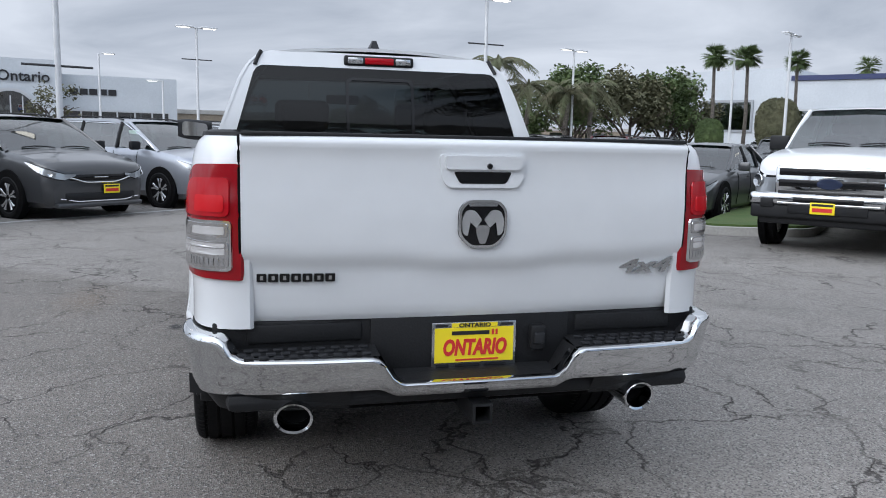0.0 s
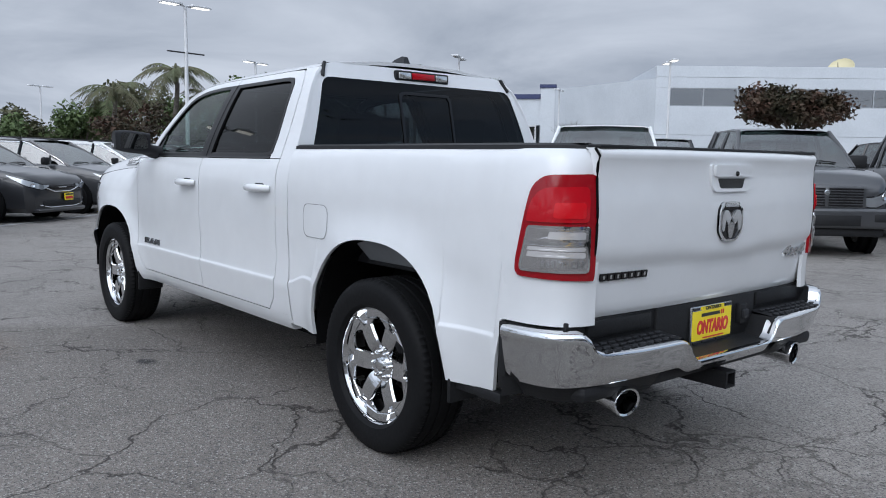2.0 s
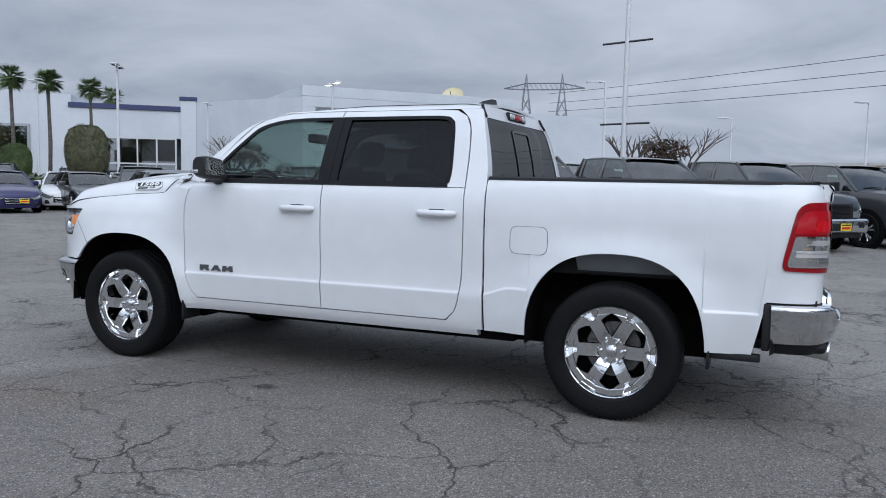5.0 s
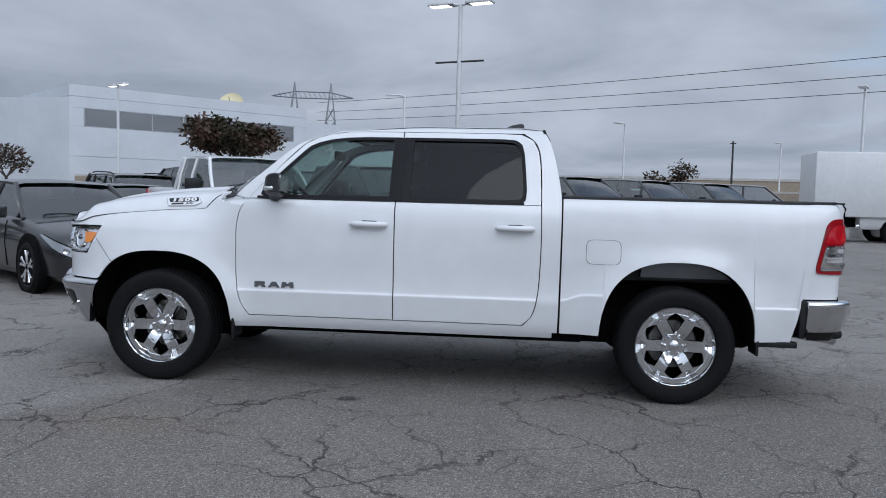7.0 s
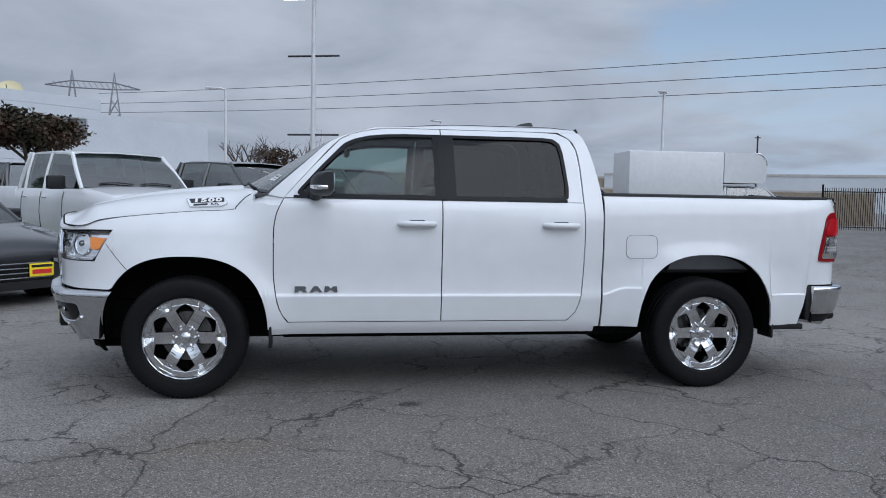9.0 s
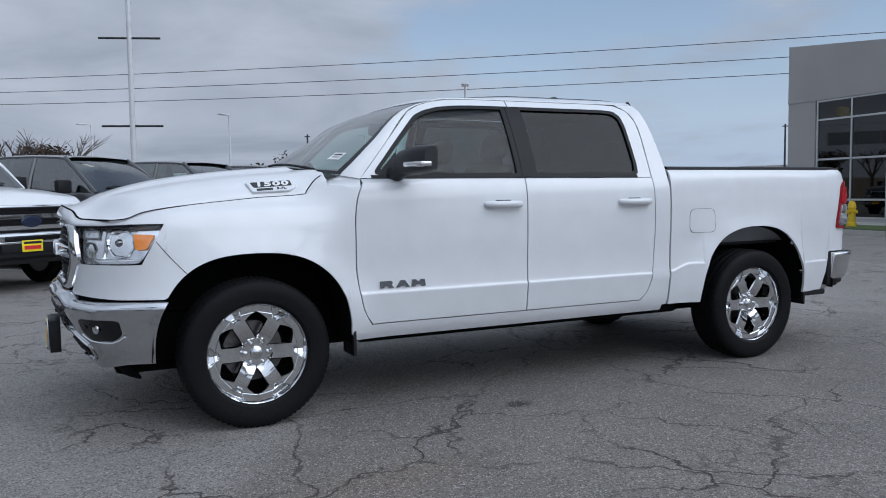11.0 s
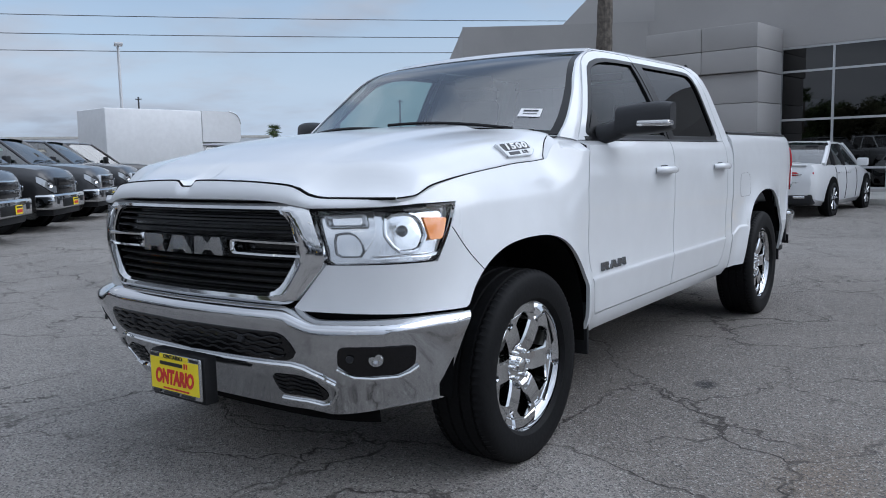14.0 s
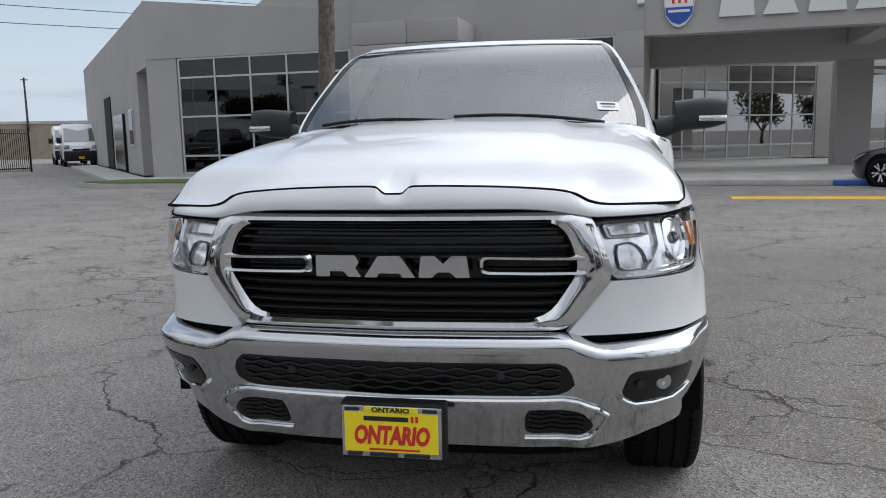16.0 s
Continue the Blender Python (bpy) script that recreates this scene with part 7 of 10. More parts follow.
    part("roof_rail", hem(grid(bmesh.new(), rail, rail_y, span(0, 1, 5), flip=side > 0), inward, 0.02), WHITE_PAINT, truck)
    # rocker below the doors
    bm = skin(side, lambda u, v: (u, lerp(0.415, 0.499, v)), span(0.84, 3.13, 24), span(0, 1, 6), 0.0, 0.05)
    part("rocker_panel", bm, WHITE_PAINT, truck)
    # dark tube along the gap between cab and bed
    bm = bmesh.new()
    tube(bm, [flank(0.797, z, -0.03, side) for z in span(0.46, 1.39, 12)], 0.012, 6)
    part("gap_tube", bm, RUBBER, truck)
    # wheel arch liners
    for hub, w, h in ARCHES:
        bm = bmesh.new()
        def liner(u, v):
            a = math.pi * u
            y, z = -math.cos(a) * (w + 0.01), math.sin(a) * (h + 0.01)
            k = (abs(y / w) ** 2.5 + abs(z / h) ** 2.5) ** (-1 / 2.5)
            return Vector((side * lerp(0.97, 0.52, v), hub + y * k, HUB_Z + z * k))
        grid(bm, liner, span(0, 1, 28), span(0, 1, 4))
        part("wheel_liner", bm, UNDERBODY, truck)
        bm = bmesh.new()
        grid(bm, lambda u, v: Vector((side * 0.53, hub + lerp(-w, w, u), lerp(0.34, HUB_Z + h, v))), span(0, 1, 2), span(0, 1, 2))
        part("inner_arch", bm, UNDERBODY, truck)
        if hub < 1:
            # painted inner panel over the rear tyre, with a folded lower flange
            top = lambda y: max(0.862, min(0.968, arch_z(y) - 0.006))
            bm = grid(bmesh.new(), lambda u, v: Vector((side * lerp(0.835, 0.915, v), lerp(-0.44, 0.235, u), lerp(0.855, top(lerp(-0.44, 0.235, u)), v))), span(0, 1, 20), span(0, 1, 5))
            liner = part("arch_panel", face_out(bm, (0, 0, 0.7)), ARCH_PAINT, truck, "glossy dark grey inner arch panel")
            part("arch_flange", tube(bmesh.new(), [(side * 0.838, lerp(-0.45, 0.24, u), 0.850) for u in span(0, 1, 6)], 0.011, 6), BLACK_PLASTIC, liner)
            part("bed_valance", new_box(side * 0.90, side * 0.955, -0.815, -0.545, 0.418, 0.460, bevel=0.008), BLACK_PLASTIC, truck)


for side in (-1, 1):
    flank_panels(side)

# ---- hood, cowl, windshield, roof ----
HOOD_MID = curve_of([(3.30, 1.420), (3.45, 1.410), (3.7, 1.390), (4.0, 1.353), (4.25, 1.304), (4.42, 1.258), (4.54, 1.222), (4.61, 1.198)])
HEAD_TOP = curve_of([(0.0, 1.178), (0.026, 1.178), (0.058, 1.200), (0.10, 1.201), (0.30, 1.197), (0.48, 1.186), (0.54, 1.176), (0.605, 1.144), (0.66, 1.136), (0.80, 1.134), (0.95, 1.130)])
_nose = curve_of(sorted((x, y) for s, x, y in FLANK if s > 4.0))
HOOD_BACK = 0.020                    # the hood's front edge stands this far behind the nose


def hood_half(y):
    """Half the hood's width: out to the shut line on the fender."""
    return abs(flank(y, FENDER_TOP(y)).x) - 0.007


def hood_z(x, y):
    k = min(1, abs(x) / hood_half(min(y, 4.36)))
    edge = FENDER_TOP(min(y, 4.36)) + 0.002
    drop = HOOD_MID(y) - edge
    z = HOOD_MID(y) - drop * (0.24 * k ** 2 + 0.16 * k ** 4 + 0.60 * k ** 18)
    # raised centre with its two shoulders
    return z + 0.018 * (1 - smooth01(0.44, 0.52, abs(x))) * smooth01(4.60, 4.1, y) - 0.005 * (1 - k ** 4)


def hood_at(u, v):
    """u across, v from the cowl to the nose."""
    a = abs(u)
    tail = 3.400 - 0.185 * min(1, a / 0.94) ** 2 + 0.150 * smooth01(0.93, 1.0, a)
    tip = _nose(a * 0.866) - HOOD_BACK * (1 - smooth01(0.80, 1.0, a)) - 0.011
    y = lerp(tail, tip, v)
    x = u * hood_half(min(y, 4.36))
    if y > 4.30:
        x *= min(1.0, 0.866 / hood_half(4.36) if y > 4.36 else lerp(1, 0.866 / hood_half(4.36), (y - 4.30) / 0.06))
    z = hood_z(x, y)
    t = smooth01(0.84, 1.0, v)
    return Vector((x, y, lerp(z, HEAD_TOP(abs(x)) + 0.003, t)))


across = sorted(set(span(-1, 1, 51) + [q * s for q in (0.03, 0.045, 0.065, 0.88, 0.90, 0.92, 0.935, 0.95, 0.96, 0.97, 0.978, 0.985, 0.992) for s in (-1, 1)]))
bm = grid(bmesh.new(), hood_at, across, [1 - (1 - k / 44) ** 1.15 for k in range(45)])
hem(bm, lambda co: Vector((0, -0.5, -1)).normalized(), 0.014)
hood = part("hood", bm, WHITE_PAINT, truck)

# windshield: a middle line and two side lines that run beside the door frames
MID_Y, MID_Z = curve_of([(0, 3.375), (0.35, 3.045), (0.72, 2.755), (0.88, 2.600), (1, 2.465)]), curve_of([(0, 1.405), (0.35, 1.588), (0.72, 1.757), (0.88, 1.818), (1, 1.854)])
EDGE_Y, EDGE_Z = curve_of([(0, 3.140), (0.35, 2.910), (0.72, 2.700), (0.88, 2.560), (1, 2.415)]), curve_of([(0, 1.366), (0.35, 1.572), (0.72, 1.752), (0.88, 1.808), (1, 1.838)])


def shield(u, v, lift=0.0):
    e = flank(EDGE_Y(v), EDGE_Z(v), -0.010, 1)
    k = abs(u) ** 2.2
    return Vector((e.x * u, lerp(MID_Y(v), EDGE_Y(v), k), lerp(MID_Z(v), EDGE_Z(v), k))) + Vector((0, 0.55, 0.83)) * lift


WS_LOW = lambda x: shield(x / 0.86, 0)
# white shelf between hood corner, fender and pillar foot
for side in (-1, 1):
    def shelf(u, v):
        y = lerp(3.05, 3.362, u)
        a = flank(y, FENDER_TOP(y) - 0.001, -0.001, side)
        if u < 0.55:
            b = shield(side * 1.0, 0, -0.004).lerp(hood_at(side * 0.945, 0) + Vector((0, -0.006, -0.004)), u / 0.55)
        else:
            b = hood_at(side * lerp(0.945, 1.0, (u - 0.55) / 0.45), 0) + Vector((0, -0.006, -0.004))
        return a.lerp(b, v)
    part("fender_shelf", face_out(grid(bmesh.new(), shelf, span(0, 1, 24), span(0, 1, 5)), (0, 3.3, 0.9)), WHITE_PAINT, truck)
bm = grid(bmesh.new(), lambda u, v: shield(u, v), span(-1, 1, 30), span(0, 1, 20), flip=False)
part("windshield", face_out(bm, (0, 1.9, 1.2)), glass_tint("windshield_glass", (0.60, 0.74, 0.69), 0.23), truck)
bm = bmesh.new()
for uu in (-1, 1):
    grid(bm, lambda u, v: shield(uu * u, v, 0.002), span(0.955, 1.0, 3), span(0, 0.985, 16), flip=uu < 0)
grid(bm, lambda u, v: shield(u, v, 0.002), span(-1, 1, 24), span(0, 0.025, 3))
grid(bm, lambda u, v: shield(u, v, 0.002), span(-0.98, 0.98, 24), span(0.925, 0.950, 3))
part("windshield_band", bm, GLOSS_BLACK, truck)
part("roof_header", hem(face_out(grid(bmesh.new(), lambda u, v: shield(u, lerp(0.945, 1.0, v), 0.004 + 0.012 * v), span(-0.985, 0.985, 30), span(0, 1, 5)), (0, 1.9, 1.2)), lambda co: Vector((0, -0.3, -1)).normalized(), 0.012), WHITE_PAINT, truck)
# A pillars between shield and door frame
edge_line = curve_of([(1.366, 3.140), (1.572, 2.910), (1.752, 2.700), (1.808, 2.560), (1.838, 2.440), (1.850, 2.400)])
for side in (-1, 1):
    def pillar(u, v):
        z = lerp(1.338, 1.848, v)
        zs = lerp(1.358, 1.846, v)
        y0 = door_line(min(z, 1.845)) + 0.004
        y1 = edge_line(zs) + 0.004
        return flank(lerp(y1, max(y0, 2.36), u), lerp(zs, z, u), 0.006 * math.sin(math.pi * u), side)
    bm = grid(bmesh.new(), pillar, span(0, 1, 7), span(0, 1, 28))
    part("a_pillar", hem(face_out(bm, (0, 1.9, 1.2)), inward, 0.015), WHITE_PAINT, truck)
bm = bmesh.new()


def roof_at(u, v):
    """u across, -1 to 1, v from the tail to the shield."""
    s0 = lerp(0.935, 2.42, v)
    e = flank(s0, roof_edge(s0), 0.0, 1)
    y = s0 + (0.014 + 0.045 * (1 - u * u)) * smooth01(0.6, 1, v)
    crown = 0.050 * (1 - abs(u) ** 2.4) * (1 - 0.92 * smooth01(0.60, 1.0, v))
    tail = -0.006 * smooth01(0.10, 0.0, v)
    return Vector((e.x * u, y, e.z + crown + tail))


grid(bm, roof_at, span(-1, 1, 30), span(0, 1, 36), flip=False)
roof = part("roof", hem(bm, lambda co: Vector((0, 0, -1)), 0.02), WHITE_PAINT, truck)
for sx in (-1, 1):
    bm = grid(bmesh.new(), lambda u, v: roof_at(sx * lerp(0.885, 0.915, u), v) + Vector((0, 0, 0.003)), span(0, 1, 2), span(0, 0.93, 24), flip=sx < 0)
    part("roof_ditch_strip", hem(bm, lambda co: Vector((0, 0, -1)), 0.006), BLACK_PLASTIC, roof)

# ---- back of the cab ----
def back(x, z, lift=0.0):
    """The leaning rear wall of the cab."""
    y = CAB_REAR(z) + 0.002 + 0.010 * smooth01(0.9, 0.5, abs(x))
    return Vector((x, y - lift, z))


rim = [(abs(flank(CAB_REAR(z), z).x) - 0.002, z, 0.0) for z in (1.36, 1.45, 1.55, 1.65, 1.74, 1.80, 1.835)]
outer = [(-x, z, r) for x, z, r in rim[::-1]] + rim + [(0.64, 1.884, 0.06), (-0.64, 1.884, 0.06)]
inner = [(-0.825, 1.385, 0.03), (0.825, 1.385, 0.03), (0.705, 1.797, 0.05), (-0.705, 1.797, 0.05)]
O, P = resample(rounded(outer, 0.05), 120), resample(rounded(inner, 0.05), 120)
k = min(range(120), key=lambda k: sum((O[i] - P[(i + k) % 120]).length_squared for i in range(0, 120, 6)))
P = P[k:] + P[:k]
part("cab_back", face_out(ring(bmesh.new(), O, P, lambda p, w: back(p.x, p.y)), (0, 1.9, 1.2)), WHITE_PAINT, truck)
back_pane = part("rear_window", face_out(sheet(bmesh.new(), P, lambda p: back(p.x, p.y, -0.004), 5), (0, 1.9, 1.2)), TINT_DARK, truck)
bm = bmesh.new()
ring(bm, resample(rounded([(-0.20, 1.40), (0.20, 1.40), (0.20, 1.745), (-0.20, 1.745)], 0.03), 48), resample(rounded([(-0.183, 1.412), (0.183, 1.412), (0.183, 1.728), (-0.183, 1.728)], 0.025), 48), lambda p, w: back(p.x, p.y, 0.003))
hem(bm, lambda co: Vector((0, 1, 0)), 0.012)
part("slider_frame", bm, GLOSS_BLACK, back_pane)
bm = new_box(-0.205, 0.205, 0.0, 0.03, 1.812, 1.872, bevel=0.012)
for v in bm.verts:
    v.co.y += CAB_REAR(1.84) - 0.012
chmsl = part("high_brake_lamp", bm, BLACK_PLASTIC, truck)
for x0, x1, m in ((-0.085, 0.085, RED_LENS), (-0.185, -0.095, CLEAR_LENS), (0.095, 0.185, CLEAR_LENS)):
    bm = new_box(x0, x1, -0.01, 0.02, 1.823, 1.861, bevel=0.006)
    for v in bm.verts:
        v.co.y += CAB_REAR(1.84) - 0.012
    part("lamp_lens", bm, m, chmsl)
for sx in (-1, 1):
    part("roof_seam", tube(bmesh.new(), [back(sx * 0.672, 1.878, 0.000), back(sx * 0.686, 1.850, 0.004), back(sx * 0.708, 1.797, 0.004)], [0.011, 0.012, 0.011], 6), BLACK_PLASTIC, roof)
# lower cab back down into the bed
bm = grid(bmesh.new(), lambda u, v: Vector((u, 0.86, v)), span(-0.93, 0.93, 2), span(0.45, 1.38, 2))
part("cab_lower_back", bm, WHITE_PAINT, truck)

# aerial fin
bm = bmesh.new()
prof = [(1.28, 0.0), (1.17, 0.052), (1.10, 0.066), (1.075, 0.06), (1.06, 0.0)]
a = [bm.verts.new((-0.032 if z == 0 else -0.012, y, 1.918 + z)) for y, z in prof]
b = [bm.verts.new((0.032 if z == 0 else 0.012, y, 1.918 + z)) for y, z in prof]
bm.faces.new(a)
bm.faces.new(b[::-1])
for k in range(len(a) - 1):
    bm.faces.new((a[k + 1], a[k], b[k], b[k + 1]))
part("roof_aerial", bm, GREY_PLASTIC, truck)

# ---- bed inside, rails, tailgate ----
bm = bmesh.new()
for sx in (-1, 1):
    box(bm, sx * 0.785, sx * 0.805, -1.04, 0.80, 0.85, 1.38)
box(bm, -0.80, 0.80, 0.77, 0.795, 0.85, 1.39)
box(bm, -0.80, 0.80, -1.06, 0.80, 0.83, 0.85)
part("bed_box", bm, BLACK_PLASTIC, truck)
for sx in (-1, 1):
    bm = bmesh.new()
    secs = [(0.800, 1.372), (0.800, 1.408), (0.812, 1.416), (0.905, 1.416), (0.930, 1.408), (0.934, 1.392)]
    cols = span(0.79, -0.95, 14) + [-0.99, -1.02, -1.05, -1.07]
    def rail_pt(y, k):
        x, z = secs[k]
        shrink = max(0.0, 0.985 - flank_x(y if y > -0.85 else y - 0.12 * smooth01(-0.85, -1.05, y))) if x > 0.85 else 0
        return Vector((sx * (x - shrink), y, z))
    rows = [[bm.verts.new(rail_pt(y, k)) for k in range(len(secs))] for y in cols]
    for ra, rb in zip(rows, rows[1:]):
        for k in range(len(secs) - 1):
            q = (ra[k], ra[k + 1], rb[k + 1], rb[k])
            bm.faces.new(q if sx < 0 else q[::-1])
    bm.faces.new(rows[-1] if sx > 0 else rows[-1][::-1])
    part("rail_cap", bm, BLACK_PLASTIC, truck)

for sx in (-1, 1):
    part("bed_corner", new_box(sx * 0.765, sx * 0.800, -1.085, -0.98, 1.10, 1.394, bevel=0.008), WHITE_PAINT, truck)

GATE_Y = curve_of([(0.775, -1.098), (0.80, -1.112), (0.90, -1.128), (0.955, -1.136), (0.985, -1.150), (1.02, -1.162), (1.15, -1.166), (1.30, -1.158), (1.345, -1.160), (1.375, -1.168), (1.392, -1.160), (1.400, -1.140)])


def gate(x, z, lift=0.0):
    # the crease along the lower third dips at the middle
    dip = 0.018 * (1 - smooth01(0.14, 0.30, abs(x - 0.02))) - 0.012 * smooth01(0.55, 0.8, abs(x))
    y = GATE_Y(z + dip * smooth01(0.88, 0.97, z) * smooth01(1.10, 1.0, z))
    y += 0.028 * (abs(x) / 0.81) ** 2.6
    return Vector((x, y - lift, z))


gate_cols = span(-0.803, 0.803, 41)
bm = grid(bmesh.new(), lambda u, v: gate(u, v), gate_cols, [0.775, 0.785, 0.80, 0.83, 0.87, 0.91, 0.94, 0.955, 0.97, 0.985, 1.0, 1.02, 1.05, 1.1, 1.16, 1.22, 1.28, 1.32, 1.345, 1.36, 1.375, 1.385, 1.392, 1.397, 1.40])
hem(bm, lambda co: Vector((0, 1, 0)), 0.05)
tailgate = part("tailgate", bm, WHITE_PAINT, truck)
part("gate_cap", new_box(-0.80, 0.80, -1.135, -1.07, 1.398, 1.412, bevel=0.005), BLACK_PLASTIC, tailgate)
# near-black core added as the shade behind the gaps between the panels
bm = new_box(-0.86, 0.86, 0.88, 3.10, 0.44, 1.30)
part("gap_shade_core", bm, UNDERBODY, truck)
# chassis, axle and floor: mostly unseen, kept low to hold daylight out below
part("chassis", new_box(-0.60, 0.60, -0.62, 4.34, 0.335, 0.62, bevel=0.05), UNDERBODY, truck)
part("rear_axle", tube(bmesh.new(), [(-0.72, 0, 0.39), (-0.16, 0, 0.38), (-0.10, 0, 0.36), (0.10, 0, 0.36), (0.16, 0, 0.38), (0.72, 0, 0.39)], [0.045, 0.05, 0.13, 0.13, 0.05, 0.045], 14), UNDERBODY, truck)
part("floor_pan", new_box(-0.84, 0.84, 0.62, 3.05, 0.375, 0.50, bevel=0.02), UNDERBODY, truck)
part("engine_bay", new_box(-0.60, 0.60, 3.2, 4.30, 0.62, 1.10), UNDERBODY, truck)

# ---- wheels ----
ROTOR = material("rotor_steel", (0.16, 0.155, 0.15), rough=0.42, metal=0.8, grain=0.2, scale=60)


def tyre_bmesh(radius, width, rim, sides=160):
    """Tyre round the local z axis, tread blocks cut by grooves."""
    bm = bmesh.new()
    w = width / 2
    prof = [(rim - 0.004, -w * 0.80), (rim + 0.012, -w * 0.93), (rim + (radius - rim) * 0.45, -w), (radius - 0.035, -w * 0.97), (radius - 0.014, -w * 0.90), (radius - 0.003, -w * 0.78)]
    tread = []
    for g in (-0.62, -0.22, 0.22, 0.62):
        tread += [(radius, w * (g - 0.055)), (radius - 0.009, w * (g - 0.035)), (radius - 0.009, w * (g + 0.035)), (radius, w * (g + 0.055))]
    prof = prof + tread + [(r, -h) for r, h in prof[::-1]]
    lathe(bm, prof, Matrix.Identity(4), sides)
    # cross cuts in the tread and shoulder
    bm.verts.ensure_lookup_table()
    for v in bm.verts:
        a = math.atan2(v.co.y, v.co.x)
        k = round(a / (2 * math.pi) * sides)
        r = math.hypot(v.co.x, v.co.y)
        if r > radius - 0.016 and k % 2 == 0:
            s = (r - (0.006 if abs(v.co.z) > w * 0.5 else 0.003)) / r
            v.co.x, v.co.y = v.co.x * s, v.co.y * s
    return bm


def rim_bmesh(rim, width, spokes=6):
    """Barrel, lip and twin-edged spokes; outside towards +z."""
    bm = bmesh.new()
    w = width / 2
    lathe(bm, [(rim - 0.002, -w * 0.8), (rim - 0.022, -w * 0.7), (rim - 0.030, 0.0), (rim - 0.026, w * 0.62), (rim - 0.016, w * 0.72), (rim - 0.012, w * 0.84), (rim - 0.002, w * 0.88), (rim + 0.004, w * 0.84), (rim + 0.004, w * 0.76)], Matrix.Identity(4), 64)
    return bm


def spoke_bmesh(rim, zf):
    """One sixth of the wheel's face, along local +x: a parallel-sided spoke with bevelled edges that opens into the outer band, with a notch sunk in its end."""
    bm = bmesh.new()
    half = lambda r: math.degrees(math.asin(min(0.5, 0.0440 / r)))
    # (radius, half angle in degrees, height)
    st = [(0.036, 30, zf - 0.020), (0.068, 30, zf - 0.020), (0.078, 29.5, zf - 0.018), (0.088, 28.5, zf - 0.011), (0.105, half(0.105), zf - 0.004), (0.130, half(0.130), zf + 0.001), (0.160, half(0.160), zf + 0.004), (0.182, half(0.182), zf + 0.005), (0.192, half(0.192), zf + 0.005),
          (0.200, 16.5, zf + 0.005), (0.2110, 22.0, zf + 0.005), (0.2220, 27.0, zf + 0.006), (0.2240, 29.6, zf + 0.003), (0.2300, 30, zf + 0.008), (0.255, 30, zf + 0.010), (0.262, 30, zf + 0.011), (0.2665, 30, zf + 0.004), (0.277, 30, zf + 0.012)]
    rows = []
    for r, deg, z in st:
        notch = smooth01(0.1990, 0.2120, r) * smooth01(0.2660, 0.2600, r)
        p = lerp(3.5, 10.5, smooth01(0.202, 0.262, r))
        whole = deg >= 29.9
        wall, edge = (-0.002, 0.0) if whole else (-0.060, -0.010)
        cut = 0.0 if whole else math.degrees(0.0060 / r)
        line = []
        for a, dz in ((-deg, wall), (-deg, edge), (-(deg - cut), 0.0), (-(p + 1.6), 0.0), (-p, -0.012 * notch), (0.0, -0.020 * notch), (p, -0.012 * notch), (p + 1.6, 0.0), (deg - cut, 0.0), (deg, edge), (deg, wall)):
            line.append(bm.verts.new((r * math.cos(radians(a)), r * math.sin(radians(a)), z + dz)))
        rows.append(line)
    for a, b in zip(rows, rows[1:]):
        for k in range(10):
            bm.faces.new((a[k], b[k], b[k + 1], a[k + 1]))
    return bm


def pickup_wheel(at, side, rim_mat, name="wheel"):
    wheel = new(name)
    wheel.parent = truck
    m = Matrix.Translation(at) @ Matrix.Rotation(radians(90 if side > 0 else -90), 4, "Y")
    wheel.matrix_local = m
    part("tyre", tyre_bmesh(TYRE_R, 0.272, 0.274), RUBBER, wheel)
    rim = part("rim", rim_bmesh(0.283, 0.245), rim_mat, wheel)
    zf = 0.078
    for k in range(6):
        bm = spoke_bmesh(0.283, zf)
        bmesh.ops.rotate(bm, verts=bm.verts, matrix=Matrix.Rotation(radians(60 * k + 30), 3, "Z"))
        part("spoke", bm, rim_mat, wheel, smooth=14)
    bm = lathe(bmesh.new(), [(0.0, zf + 0.004), (0.022, zf + 0.003), (0.031, zf - 0.002), (0.036, zf - 0.022)], Matrix.Identity(4), 32)
    part("hub_cap", bm, rim_mat, wheel)
    for k in range(6):
        a = radians(60 * k + 30)
        bm = lathe(bmesh.new(), [(0.0, zf + 0.002), (0.006, zf + 0.001), (0.0105, zf - 0.006), (0.0105, zf - 0.03)], Matrix.Translation((0.060 * math.cos(a), 0.060 * math.sin(a), 0)), 12)
        part("lug_nut", bm, rim_mat, wheel)
    bm = lathe(bmesh.new(), [(0.0, -0.02), (0.165, -0.02), (0.17, -0.03), (0.17, -0.05)], Matrix.Identity(4), 40)
    part("brake_disc", bm, ROTOR, wheel)
    # near-black disc added as the shade in the openings between the spokes
    bm = lathe(bmesh.new(), [(0.0, -0.055), (0.262, -0.055)], Matrix.Identity(4), 32)
    part("spoke_gap_disc", bm, UNDERBODY, wheel)
    return wheel


for side in (-1, 1):
    for y in (0.0, WHEELBASE):
        pickup_wheel((side * 0.872, y, HUB_Z), side, CHROME)

# ---- front of the pickup ----
_inv = curve_of(sorted((x, s) for s, x, y in FLANK if s > 4.0))


def front(x, z, lift=0.0):
    """A place on the nose by its distance across; x may be of either sign."""
    return flank(_inv(abs(x)), z, lift, -1 if x < 0 else 1)


